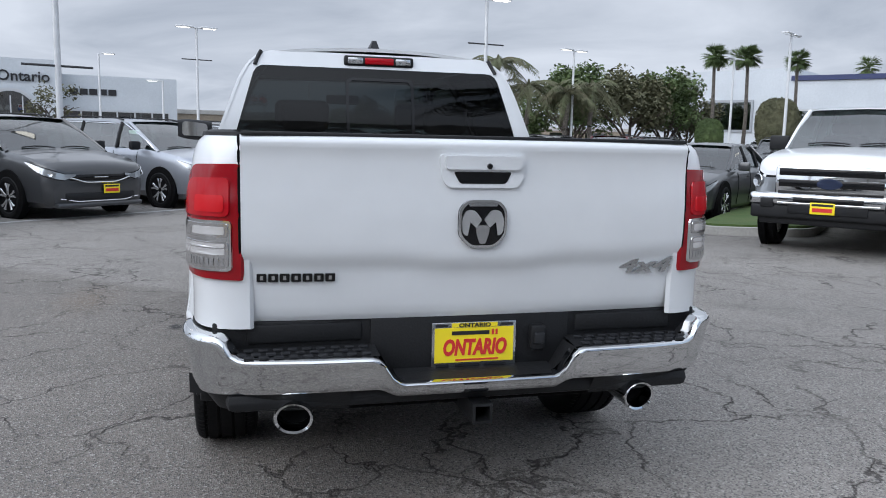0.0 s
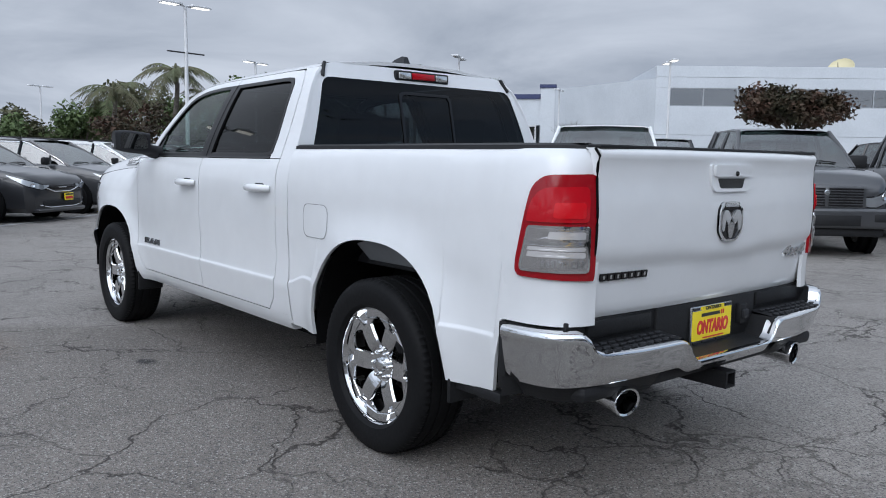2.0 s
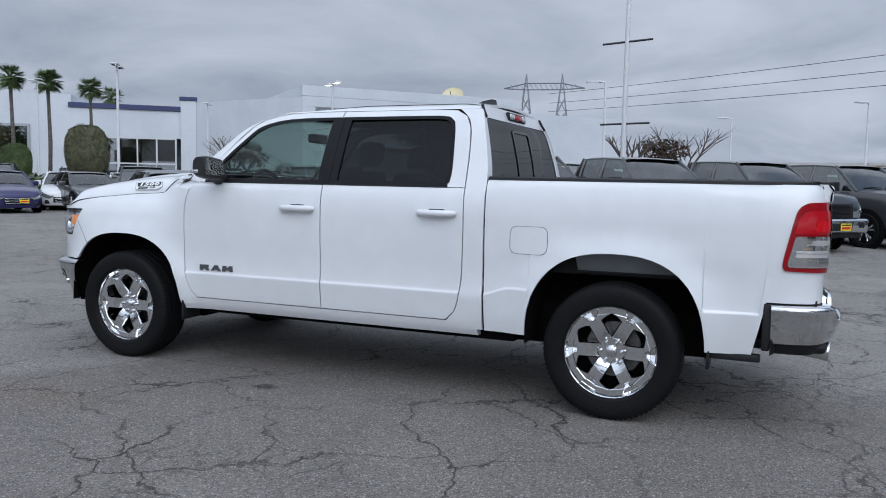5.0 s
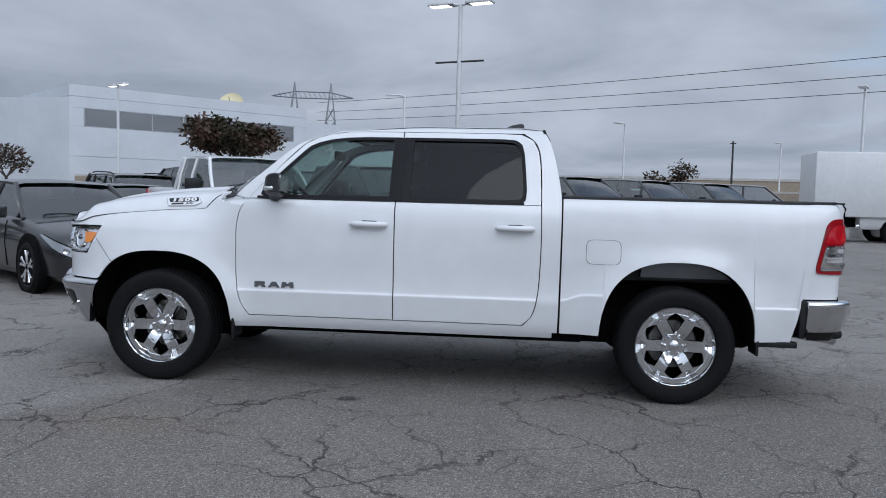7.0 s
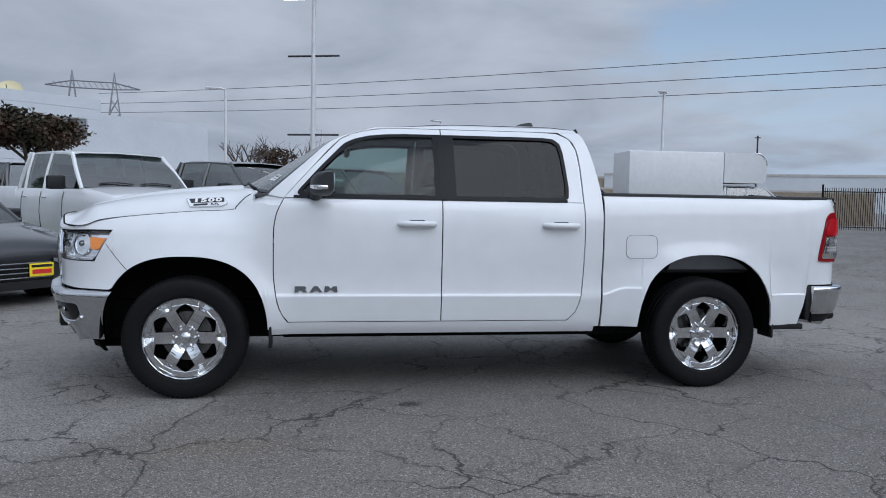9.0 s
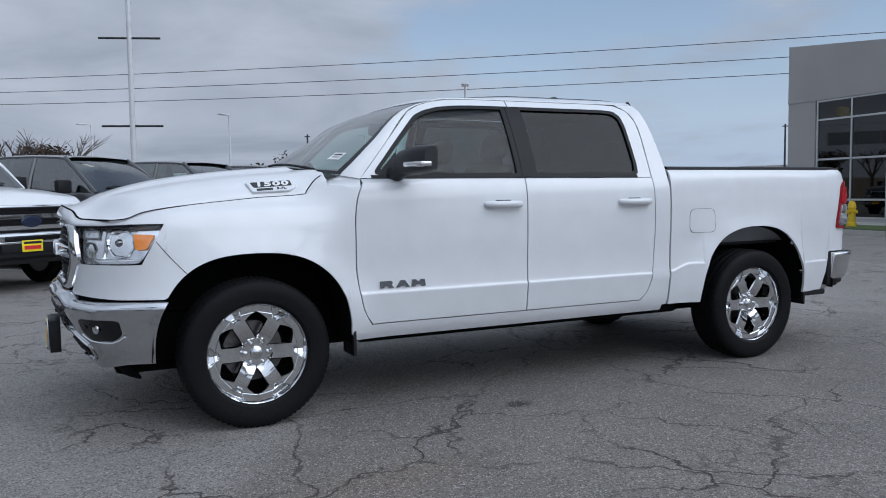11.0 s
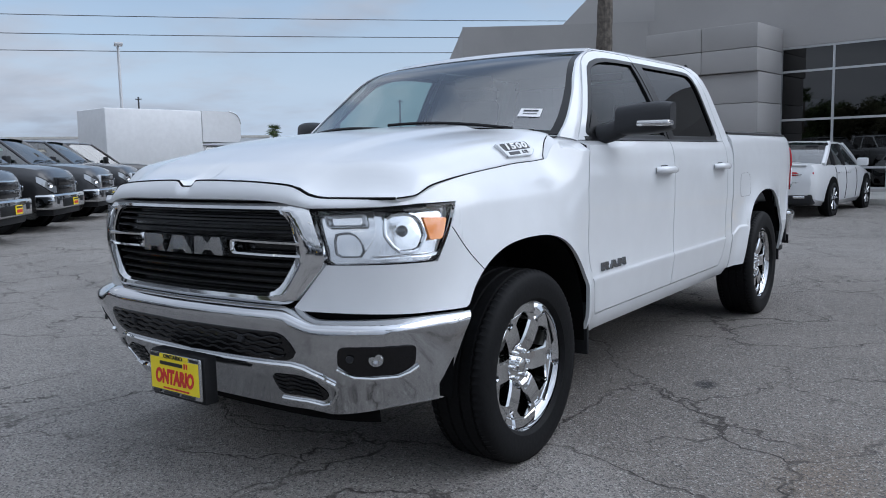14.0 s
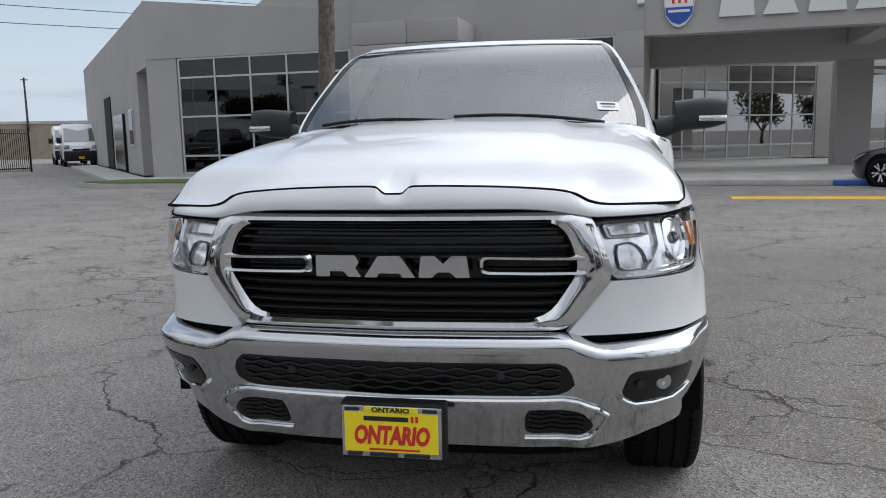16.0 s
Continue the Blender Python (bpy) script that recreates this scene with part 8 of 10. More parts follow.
def front_sheet(outline, lift, rows=4, depth=0.012, n=64):
    """A patch laid on the nose with a folded rim."""
    o = resample(outline, n)
    bm = sheet(bmesh.new(), o, lambda p: front(p.x, p.y, lift), rows)
    face_out(bm, (0, 3.2, 0.8))
    return hem(bm, lambda co: Vector((-co.x * 0.3, -1, 0)).normalized(), depth)


def front_ring(outer, inner, lift, depth=0.02, n=96):
    a, b = resample(outer, n), resample(inner, n)
    k = min(range(n), key=lambda k: sum((a[i] - b[(i + k) % n]).length_squared for i in range(0, n, 4)))
    b = b[k:] + b[:k]
    bm = bmesh.new()
    lo = [bm.verts.new(front(p.x, p.y, lift - 0.012)) for p in a]
    m = [bm.verts.new(front(*(p.lerp(q, 0.35)), lift)) for p, q in zip(a, b)]
    m2 = [bm.verts.new(front(*(p.lerp(q, 0.75)), lift - 0.002)) for p, q in zip(a, b)]
    hi = [bm.verts.new(front(p.x, p.y, lift - 0.016)) for p in b]
    for r, q in ((lo, m), (m, m2), (m2, hi)):
        for i in range(n):
            bm.faces.new((r[i], r[(i + 1) % n], q[(i + 1) % n], q[i]))
    face_out(bm, (0, 3.2, 0.9))
    return hem(bm, lambda co: Vector((0, -1, 0)), depth)


mirror = lambda pts: [(-p[0], *p[1:]) for p in pts[::-1]]
# white strip between hood and grille
HEAD_LOW = curve_of([(0.0, 1.135), (0.35, 1.134), (0.46, 1.129), (0.55, 1.115), (0.62, 1.104), (0.80, 1.106), (0.96, 1.112)])


def header_at(u, v):
    a = abs(u)
    z = lerp(HEAD_LOW(a), HEAD_TOP(a), v)
    lean = lerp(0.0, -HOOD_BACK * (1 - smooth01(0.70, 0.88, a)), v ** 1.4) + TUCK_FENDER(z) * (1 - smooth01(0.80, 0.90, a))
    return front(u, z, lean + 0.006 * math.sin(math.pi * v) * (1 - smooth01(0.6, 0.9, a)))


cols = sorted(set(span(-0.900, 0.900, 71) + [q * s for q in (0.02, 0.035, 0.05, 0.065, 0.57, 0.59, 0.615) for s in (-1, 1)]))
part("header_panel", hem(face_out(grid(bmesh.new(), header_at, cols, span(0, 1, 8)), (0, 3, 0.9)), lambda co: Vector((0, -1, -0.2)).normalized(), 0.03), WHITE_PAINT, truck)
bm = grid(bmesh.new(), lambda u, v: front(u, HEAD_LOW(abs(u)) - lerp(0.0, 0.014, v), 0.004), span(-0.93, 0.93, 60), span(0, 1, 2))
part("header_seal", face_out(bm, (0, 3, 0.9)), UNDERBODY, truck)
# near-black sheet added under the hood so that its gaps look dark
bm = grid(bmesh.new(), lambda u, v: hood_at(u * 0.985, v) + Vector((0, 0, -0.030 - 0.02 * abs(u) ** 6)), span(-1, 1, 24), span(0, 1.0, 16))
for vert in bm.verts:
    if vert.co.y > 4.2:
        vert.co.y += 0.012
part("hood_gap_sheet", bm, UNDERBODY, truck)

# near-black tubes draw the shade in the hood's shut lines
bm = bmesh.new()
tube(bm, [hood_at(u, 1.0) + Vector((0, 0.005, -0.002)) for u in across], 0.0055, 6)
for sx in (-1, 1):
    tube(bm, [hood_at(sx, v) + Vector((sx * 0.004, 0, -0.001)) for v in span(0.0, 1.0, 50)], 0.0030, 6)
    tube(bm, [hood_at(sx * u, 0.0) + Vector((0, -0.004, -0.002)) for u in span(0.80, 1.0, 20)], 0.0030, 6)
part("hood_shut_line", bm, UNDERBODY, truck)

# grille
g_out = rounded([(-0.598, 1.121, 0.03), (-0.668, 0.918, 0.04), (-0.535, 0.762, 0.04), (0.535, 0.762, 0.04), (0.668, 0.918, 0.04), (0.598, 1.121, 0.03)], 0.04, 5)
g_in = rounded([(-0.522, 1.093, 0.07), (-0.566, 0.945, 0.04), (-0.470, 0.798, 0.06), (0.470, 0.798, 0.06), (0.566, 0.945, 0.04), (0.522, 1.093, 0.07)], 0.04, 5)
grille = part("grille", front_sheet(g_out, -0.045, 4), GLOSS_BLACK, truck, "black slatted grille in a chrome surround")
part("grille_surround", front_ring(g_out, g_in, 0.022), CHROME, grille)
part("grille_recess", front_ring(g_in, [p * 0.995 for p in g_in], -0.002, 0.05), GLOSS_BLACK, grille)
half_w = curve_of([(0.80, 0.485), (0.945, 0.572), (1.090, 0.510)])
for z in (1.070, 1.045, 1.018, 0.988, 0.905, 0.875, 0.845, 0.818):
    bm = bmesh.new()
    w = half_w(z) - 0.012
    grid(bm, lambda u, v: front(u, z + (v - 0.5) * 0.013, -0.006 if 0.2 < v < 0.8 else -0.03), span(-w, w, 24), (0, 0.3, 0.7, 1))
    part("slat", face_out(bm, (0, 3, z)), BLACK_PLASTIC, grille)
for s in (-1, 1):
    o = rounded([(s * 0.262, 0.932), (s * 0.600, 0.926), (s * 0.600, 0.992), (s * 0.262, 0.998)], 0.022, 5)
    i = rounded([(s * 0.285, 0.950), (s * 0.575, 0.946), (s * 0.575, 0.972), (s * 0.285, 0.980)], 0.010, 5)
    part("chrome_bracket", front_ring(o, i, 0.020, 0.03), CHROME, grille)
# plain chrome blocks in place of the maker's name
for shape in ([(0.240, 0.929), (0.240, 0.996), (0.112, 0.996), (0.100, 0.975), (0.112, 0.958), (0.094, 0.929), (0.136, 0.929), (0.150, 0.946), (0.196, 0.946), (0.196, 0.929)],
              [(0.084, 0.929), (0.038, 0.996), (-0.028, 0.996), (-0.074, 0.929), (-0.034, 0.929), (-0.026, 0.942), (0.036, 0.942), (0.044, 0.929)],
              [(-0.084, 0.929), (-0.092, 0.996), (-0.134, 0.996), (-0.160, 0.972), (-0.186, 0.996), (-0.230, 0.996), (-0.240, 0.929), (-0.198, 0.929), (-0.180, 0.946), (-0.142, 0.946), (-0.124, 0.929)]):
    bm = slab(bmesh.new(), [Vector(p) for p in rounded(shape, 0.003, 2)], lambda p: front(p.x, p.y, 0.030), (0, -0.03, 0))
    part("badge_block", bm, SATIN_CHROME, grille, smooth=0)

# headlamps
LAMP_GLASS = glass_tint("lamp_glass", (0.96, 0.97, 0.98), 0.0)
LAMP_SILVER = material("lamp_silver", (0.90, 0.91, 0.92), rough=0.12, metal=0.78)
LAMP_FROST = material("lamp_frost", (0.55, 0.56, 0.57), rough=0.18, metal=0.8)
LAMP_GREY = material("lamp_grey", (0.17, 0.175, 0.18), rough=0.12, metal=0.9)
for s in (-1, 1):
    def lamp_lift(p, lift):
        # what lies inside leans back and faces a little upwards
        if lift < -0.004:
            lift -= 0.026 * (p[1] - 0.985) / 0.17
        return flank(p[0], p[1], lift, s)
    def lamp_sheet(pts, lift, rows=3, depth=0.01, r=0.015):
        o = resample(rounded(pts, r), 56)
        bm = sheet(bmesh.new(), o, lambda p: lamp_lift(p, lift), rows)
        face_out(bm, (0, 3.2, 0.9))
        return hem(bm, inward, depth)
    def lamp_bowl(pts, rim, lip, deep, rows=6, r=0.02, n=48):
        """A dished reflector of n facets with a raised lip."""
        o = [Vector(p[:2]) for p in resample(rounded(pts, r), n)]
        c = sum(o, Vector((0, 0))) / n
        loops = [(1.0, rim), (0.97, rim + lip), (0.90, rim + lip)] + [(0.88 * (1 - k / rows), rim - deep * (1 - (1 - k / rows) ** 2) - 0.004) for k in range(rows)]
        bm = bmesh.new()
        rows_v = [[bm.verts.new(lamp_lift(c.lerp(p, f), h)) for p in o] for f, h in loops]
        for a, b in zip(rows_v, rows_v[1:]):
            for k in range(n):
                bm.faces.new((a[k], a[(k + 1) % n], b[(k + 1) % n], b[k]))
        bm.faces.new(rows_v[-1])
        return face_out(bm, (0, 3.2, 0.9)), c
    outline = [(4.145, 1.103, 0.03), (4.275, 0.913, 0.03), (4.692, 0.909, 0.015), (4.752, 1.093, 0.010)]
    lamp = part("headlamp", lamp_sheet(outline, -0.030, 4), LAMP_SILVER, truck, "clear headlamp with chrome reflectors and an amber marker")
    bm, c = lamp_bowl([(4.325, 1.070), (4.300, 1.000), (4.345, 0.940), (4.440, 0.940), (4.500, 1.005), (4.490, 1.080), (4.40, 1.090)], -0.020, 0.007, 0.060, rows=3, n=18)
    bowl = part("main_reflector", bm, CHROME, lamp, smooth=0)
    part("bulb", lathe(bmesh.new(), [(0.0, 0.045), (0.012, 0.042), (0.020, 0.030), (0.022, 0.0)], Matrix.Translation(lamp_lift(c, -0.055)) @ Vector((s * 0.55, 0.83, 0)).to_track_quat("Z", "Y").to_matrix().to_4x4(), 20), LAMP_GREY, bowl)
    bm, c = lamp_bowl([(4.560, 0.930), (4.672, 0.930), (4.682, 1.015), (4.610, 1.020), (4.570, 0.985)], -0.024, 0.004, 0.045, rows=3, n=14)
    part("inner_reflector", bm, LAMP_GREY, lamp, smooth=0)
    bm, c = lamp_bowl([(4.545, 1.036), (4.705, 1.034), (4.722, 1.076), (4.555, 1.082)], -0.020, 0.008, 0.018, r=0.01)
    part("turn_lamp", bm, LAMP_FROST, lamp)
    # bright bar that slants between the two halves
    part("divider_bar", lamp_sheet([(4.500, 1.088), (4.528, 1.088), (4.520, 1.010), (4.575, 0.928), (4.520, 0.928), (4.495, 0.985)], -0.012, 2, 0.02, 0.006), LAMP_SILVER, lamp)
    part("lower_bezel", lamp_sheet([(4.265, 0.938), (4.285, 0.926), (4.55, 0.924), (4.55, 0.936)], -0.010, 2, 0.02, 0.004), LAMP_SILVER, lamp)
    part("amber_marker", lamp_sheet([(4.195, 1.056), (4.240, 0.984), (4.300, 0.982), (4.318, 1.062)], -0.006, 3, 0.02, 0.008), AMBER, lamp)
    part("lamp_gasket", hem(face_out(ring(bmesh.new(), resample(rounded([(4.139, 1.109, 0.03), (4.270, 0.906, 0.03), (4.697, 0.902, 0.015), (4.758, 1.099, 0.010)], 0.015), 64), resample(rounded(outline, 0.015), 64), lambda p, w: lamp_lift(p, -0.002)), (0, 3.2, 0.9)), inward, 0.010), GLOSS_BLACK, lamp)
    part("lamp_cover", lamp_sheet(outline, 0.006, 4, 0.016), LAMP_GLASS, lamp)

# chrome bumper
BUMPER_CHROME = material("bumper_chrome", (0.57, 0.58, 0.595), rough=0.10, metal=1.0)
B_LIFT = curve_of([(0.335, -0.066), (0.36, -0.052), (0.42, -0.030), (0.50, -0.004), (0.60, 0.028), (0.67, 0.050), (0.692, 0.055), (0.715, 0.066), (0.735, 0.062), (0.752, 0.036), (0.760, 0.008)])
B_LOW = curve_of([(0.0, 0.352), (0.30, 0.348), (0.50, 0.346), (0.62, 0.350), (0.70, 0.359), (0.80, 0.377), (0.88, 0.395), (0.94, 0.408), (0.99, 0.410)])


def sag(a, z):
    """The bumper's outer parts stand lower than its middle, most along the top."""
    return 0.042 * smooth01(0.50, 0.64, a) * lerp(0.35, 1.0, (z - 0.35) / 0.41)


def bumper(x, z, lift=0.0):
    at = _inv(abs(x))
    lift += B_LIFT(z) * (1 - 0.62 * smooth01(0.84, 0.95, abs(x)))
    z -= sag(abs(x), z)
    return front(x, z, lift - flare(flank_y(at), z) * 0.35)


cols = sorted({q * s for q in span(0, 0.72, 31) + [0.76, 0.80, 0.83, 0.86, 0.885, 0.905, 0.918, 0.928, 0.937, 0.944, 0.949, 0.959, 0.969, 0.979, 0.989, 0.999] for s in (-1, 1)})
rows_z = [0.0, 0.06, 0.15, 0.3, 0.45, 0.6, 0.75, 0.84, 0.88, 0.92, 0.95, 0.97, 0.985, 1.0]


def arch_front(z):
    """Station of the front wheel arch's leading edge at a height."""
    hub, w, h = ARCHES[1]
    return hub + w * max(0.0, 1 - (max(0.0, z - HUB_Z) / h) ** 2.5) ** 0.4 + 0.010


def bumper_at(u, v):
    a, side = abs(u), (-1 if u < 0 else 1)
    z = lerp(B_LOW(min(a, 0.949)), 0.760, v)
    if a <= 0.949:
        return bumper(u, z)
    at = lerp(_inv(0.949), min(_inv(0.949), arch_front(z)), (a - 0.949) / 0.05)
    lift = B_LIFT(z) * 0.38
    z -= sag(a, z)
    return flank(at, z, lift - flare(flank_y(at), z) * 0.35, side)


bm = grid(bmesh.new(), bumper_at, cols, rows_z)
bumper_f = part("front_bumper", hem(face_out(bm, (0, 3.2, 0.6)), inward, 0.03), BUMPER_CHROME, truck, "chrome front bumper with black openings")


def bumper_patch(pts, lift, mat, name, parent, r=0.02, depth=0.01, label=""):
    o = resample(rounded(pts, r, 5), 72)
    bm = sheet(bmesh.new(), o, lambda p: bumper(p.x, p.y, lift), 4)
    face_out(bm, (0, 3.2, 0.6))
    return part(name, hem(bm, inward, depth), mat, parent, label)


slot = bumper_patch([(-0.510, 0.556, 0.03), (0.510, 0.556, 0.03), (0.555, 0.598, 0.04), (0.515, 0.668, 0.03), (-0.515, 0.668, 0.03), (-0.555, 0.598, 0.04)], 0.003, GLOSS_BLACK, "bumper_slot", bumper_f)
bm = bmesh.new()
for k in range(4):
    z = 0.578 + k * 0.0235
    tube(bm, [bumper(x, z + 0.005 * math.sin(x * 70 + k * 3.1), 0.006) for x in span(-0.50, 0.50, 70)], 0.004, 5)
part("slot_mesh", bm, BLACK_PLASTIC, slot)
for x in (-0.33, 0.33):
    m = Matrix.Translation(bumper(x, 0.632, 0.004)) @ Matrix.Rotation(radians(-90), 4, "X")
    part("parking_sensor", lathe(bmesh.new(), [(0.0, 0.012), (0.012, 0.012), (0.016, 0.004), (0.016, -0.01)], m, 20), GREY_PLASTIC, slot)
trim_pts = [(-0.665, 0.520), (-0.62, 0.553), (-0.56, 0.566), (-0.3, 0.562), (0, 0.560), (0.3, 0.562), (0.56, 0.566), (0.62, 0.553), (0.665, 0.520)]
tp = []
for (xa, za), (xb, zb) in zip(trim_pts, trim_pts[1:]):
    tp += [(lerp(xa, xb, k / 6), lerp(za, zb, k / 6)) for k in range(6)]
part("bumper_bright_strip", tube(bmesh.new(), [bumper(x, z - 0.026, 0.004) for x, z in tp + [trim_pts[-1]]], 0.010, 8), CHROME, bumper_f)
for s in (-1, 1):
    fog = bumper_patch([(s * 0.690, 0.577, 0.02), (s * 0.740, 0.538, 0.02), (s * 0.866, 0.540, 0.02), (s * 0.900, 0.574, 0.02), (s * 0.898, 0.662, 0.02), (s * 0.702, 0.660, 0.025)], 0.003, GLOSS_BLACK, "fog_lamp_pocket", bumper_f)
    d = Vector((s * 0.45, 0.9, 0)).to_track_quat("Z", "Y").to_matrix().to_4x4()
    part("fog_lamp", lathe(bmesh.new(), [(0.0, 0.002), (0.010, 0.004), (0.016, 0.006), (0.024, 0.006), (0.027, 0.0)], Matrix.Translation(bumper(s * 0.808, 0.612, 0.004)) @ d, 24), SATIN_CHROME, fog)
    part("fog_lens", new_box(s * 0.800 - 0.004, s * 0.800 + 0.004, bumper(s * 0.800, 0.612, 0.0).y + 0.006, bumper(s * 0.800, 0.612, 0.0).y + 0.016, 0.597, 0.630), CLEAR_LENS, fog)
    part("parking_sensor", lathe(bmesh.new(), [(0.0, 0.010), (0.012, 0.010), (0.015, 0.0)], Matrix.Translation(bumper(s * 0.735, 0.614, 0.004)) @ d, 16), GREY_PLASTIC, fog)
    part("fog_bright_strip", tube(bmesh.new(), [bumper(s * x, z, 0.005) for x, z in ((0.685, 0.566), (0.71, 0.546), (0.74, 0.531), (0.80, 0.527), (0.865, 0.531), (0.892, 0.548), (0.907, 0.570))], 0.0075, 8), CHROME, bumper_f)
    tow = bumper_patch([(s * 0.402, 0.404, 0.03), (s * 0.60, 0.404, 0.03), (s * 0.636, 0.450, 0.03), (s * 0.585, 0.494, 0.03), (s * 0.402, 0.494, 0.03)], 0.003, GLOSS_BLACK, "tow_hook_slot", bumper_f)
    bm = bmesh.new()
    for z in (0.422, 0.442, 0.462, 0.481):
        tube(bm, [bumper(s * x, z + 0.004 * math.sin(x * 80), 0.006) for x in span(0.412, 0.595, 18)], 0.0035, 5)
    part("slot_mesh", bm, BLACK_PLASTIC, tow)
    loop = [(0.66, 0.500), (0.668, 0.472), (0.655, 0.436), (0.628, 0.400), (0.590, 0.385), (0.50, 0.382), (0.40, 0.385)]
    way = [(lerp(a[0], b[0], k / 5), lerp(a[1], b[1], k / 5)) for a, b in zip(loop, loop[1:]) for k in range(5)] + [loop[-1]]
    part("slot_bright_strip", tube(bmesh.new(), [bumper(s * x, z, 0.003) for x, z in way], 0.007, 8), CHROME, tow)
# air dam, set back and near-black for the shade below the bumper
bm = grid(bmesh.new(), lambda u, v: front(u, lerp(0.262, B_LOW(abs(u)) + 0.03, v), lerp(-0.20, -0.10, v)), span(-0.80, 0.80, 40), span(0, 1, 4))
part("air_dam", hem(face_out(bm, (0, 3.2, 0.4)), inward, 0.03), UNDERBODY, truck)
# unseen block added below the nose to darken the ground there
part("under_nose_block", new_box(-0.52, 0.52, 3.30, 4.36, 0.265, 0.36, bevel=0.03), UNDERBODY, truck)
# near-black sheet put behind the bumper's top edge as the gap's shade
bm = grid(bmesh.new(), lambda u, v: front(u, lerp(0.68, 0.80, v), -0.02), span(-0.90, 0.90, 40), span(0, 1, 2))
part("bumper_gap_sheet", face_out(bm, (0, 3.2, 0.7)), UNDERBODY, truck)


def show_plate(parent, at, facing, name):
    """Yellow dealer show plate in a bright frame."""
    m = Matrix.Translation(at) @ Matrix.Rotation(radians(0 if facing < 0 else 180), 4, "Z") @ Matrix.Rotation(radians(90), 4, "X")
    def flat(x0, x1, y0, y1, z0, z1, bevel=0.0):
        bm = new_box(x0, x1, y0, y1, z0, z1, bevel=bevel)
        bmesh.ops.transform(bm, matrix=m, verts=bm.verts)
        return bm
    pl = part(name, flat(-0.158, 0.158, -0.082, 0.082, -0.012, 0.0, 0.004), SATIN_CHROME, parent, "yellow show plate with red lettering in a chrome frame")
    part("plate_face", flat(-0.147, 0.147, -0.064, 0.062, 0.0, 0.003), PLATE_YELLOW, pl)
    part("frame_band", flat(-0.085, 0.085, 0.064, 0.079, 0.0, 0.004), PLATE_YELLOW, pl)
    part("frame_word", text_mesh("ONTARIO", 0.021, 0.001, m @ Matrix.Translation((0, 0.0705, 0.005)) @ Matrix.Diagonal((1.25, 1, 1, 1)), bold=0.0006), INK_BLACK, pl)
    part("red_word", text_mesh("ONTARIO", 0.066, 0.001, m @ Matrix.Translation((0, -0.012, 0.004)) @ Matrix.Diagonal((0.79, 1.18, 1, 1)), shear=0.18, bold=0.0030), INK_RED, pl)
    part("small_bar", flat(-0.085, 0.055, 0.036, 0.050, 0.003, 0.0045), INK_BLACK, pl)
    for x in (0.064, 0.078):
        part("red_slash", flat(x, x + 0.008, 0.034, 0.054, 0.003, 0.0045), INK_RED, pl)
    part("fine_line", flat(-0.07, 0.09, -0.058, -0.052, 0.003, 0.0045), INK_RED, pl)
    for x0, x1 in ((-0.14, -0.095), (-0.07, 0.02), (0.04, 0.12)):
        part("frame_bar", flat(x0, x1, -0.078, -0.069, 0.0, 0.0035), INK_BLACK, pl)
    for x0, x1 in ((-0.145, -0.10), (0.10, 0.145)):
        part("frame_bar", flat(x0, x1, 0.066, 0.076, 0.0, 0.0035), INK_BLACK, pl)


show_plate(truck, (0.0, 4.692, 0.458), 1, "front_plate")
part("plate_holder", new_box(-0.165, 0.165, 4.62, 4.678, 0.36, 0.545, bevel=0.006), BLACK_PLASTIC, truck)

# cowl, wipers, windshield slip
def cowl_at(u, v):
    a, b = shield(u, 0, -0.004), hood_at(u * 0.97, 0) + Vector((0, 0.03, -0.016))
    return Vector((a.x, lerp(a.y - 0.01, b.y, v), lerp(a.z - 0.002, b.z, v)))


bm = grid(bmesh.new(), cowl_at, span(-1, 1, 24), span(0, 1, 3))
part("cowl", face_out(bm, (0, 3.3, 0.5)), BLACK_PLASTIC, truck)
for x0, x1 in ((-0.62, 0.02), (0.05, 0.66)):
    pts = [shield(lerp(x0, x1, k / 8) / 0.80, lerp(0.012, 0.052, math.sin(k / 8 * 2.2)), 0.014) for k in range(9)]
    part("wiper", tube(bmesh.new(), pts, 0.008, 6), BLACK_PLASTIC, truck)
slip = part("windshield_slip", grid(bmesh.new(), lambda u, v: shield(u, v, 0.003), span(-0.865, -0.745, 4), span(0.13, 0.20, 3)), INK_WHITE, truck, "white paper stock slip")
for v0, v1, u0, u1 in ((0.172, 0.186, -0.848, -0.765), (0.150, 0.156, -0.845, -0.770)):
    part("slip_bar", grid(bmesh.new(), lambda u, v: shield(u, v, 0.005), span(u0, u1, 4), span(v0, v1, 2)), INK_BLACK, slip)

# ---- rear of the pickup ----
REAR_PLAN = [(0.0, -1.228), (0.5, -1.220), (0.75, -1.198), (0.885, -1.152), (0.963, -1.075), (0.988, -0.985), (0.993, -0.92), (0.990, -0.858)]
_acc = [0.0]
for p, q in zip(REAR_PLAN, REAR_PLAN[1:]):
    _acc.append(_acc[-1] + math.dist(p, q))
_rx, _ry = curve_of([(a, p[0]) for a, p in zip(_acc, REAR_PLAN)]), curve_of([(a, p[1]) for a, p in zip(_acc, REAR_PLAN)])


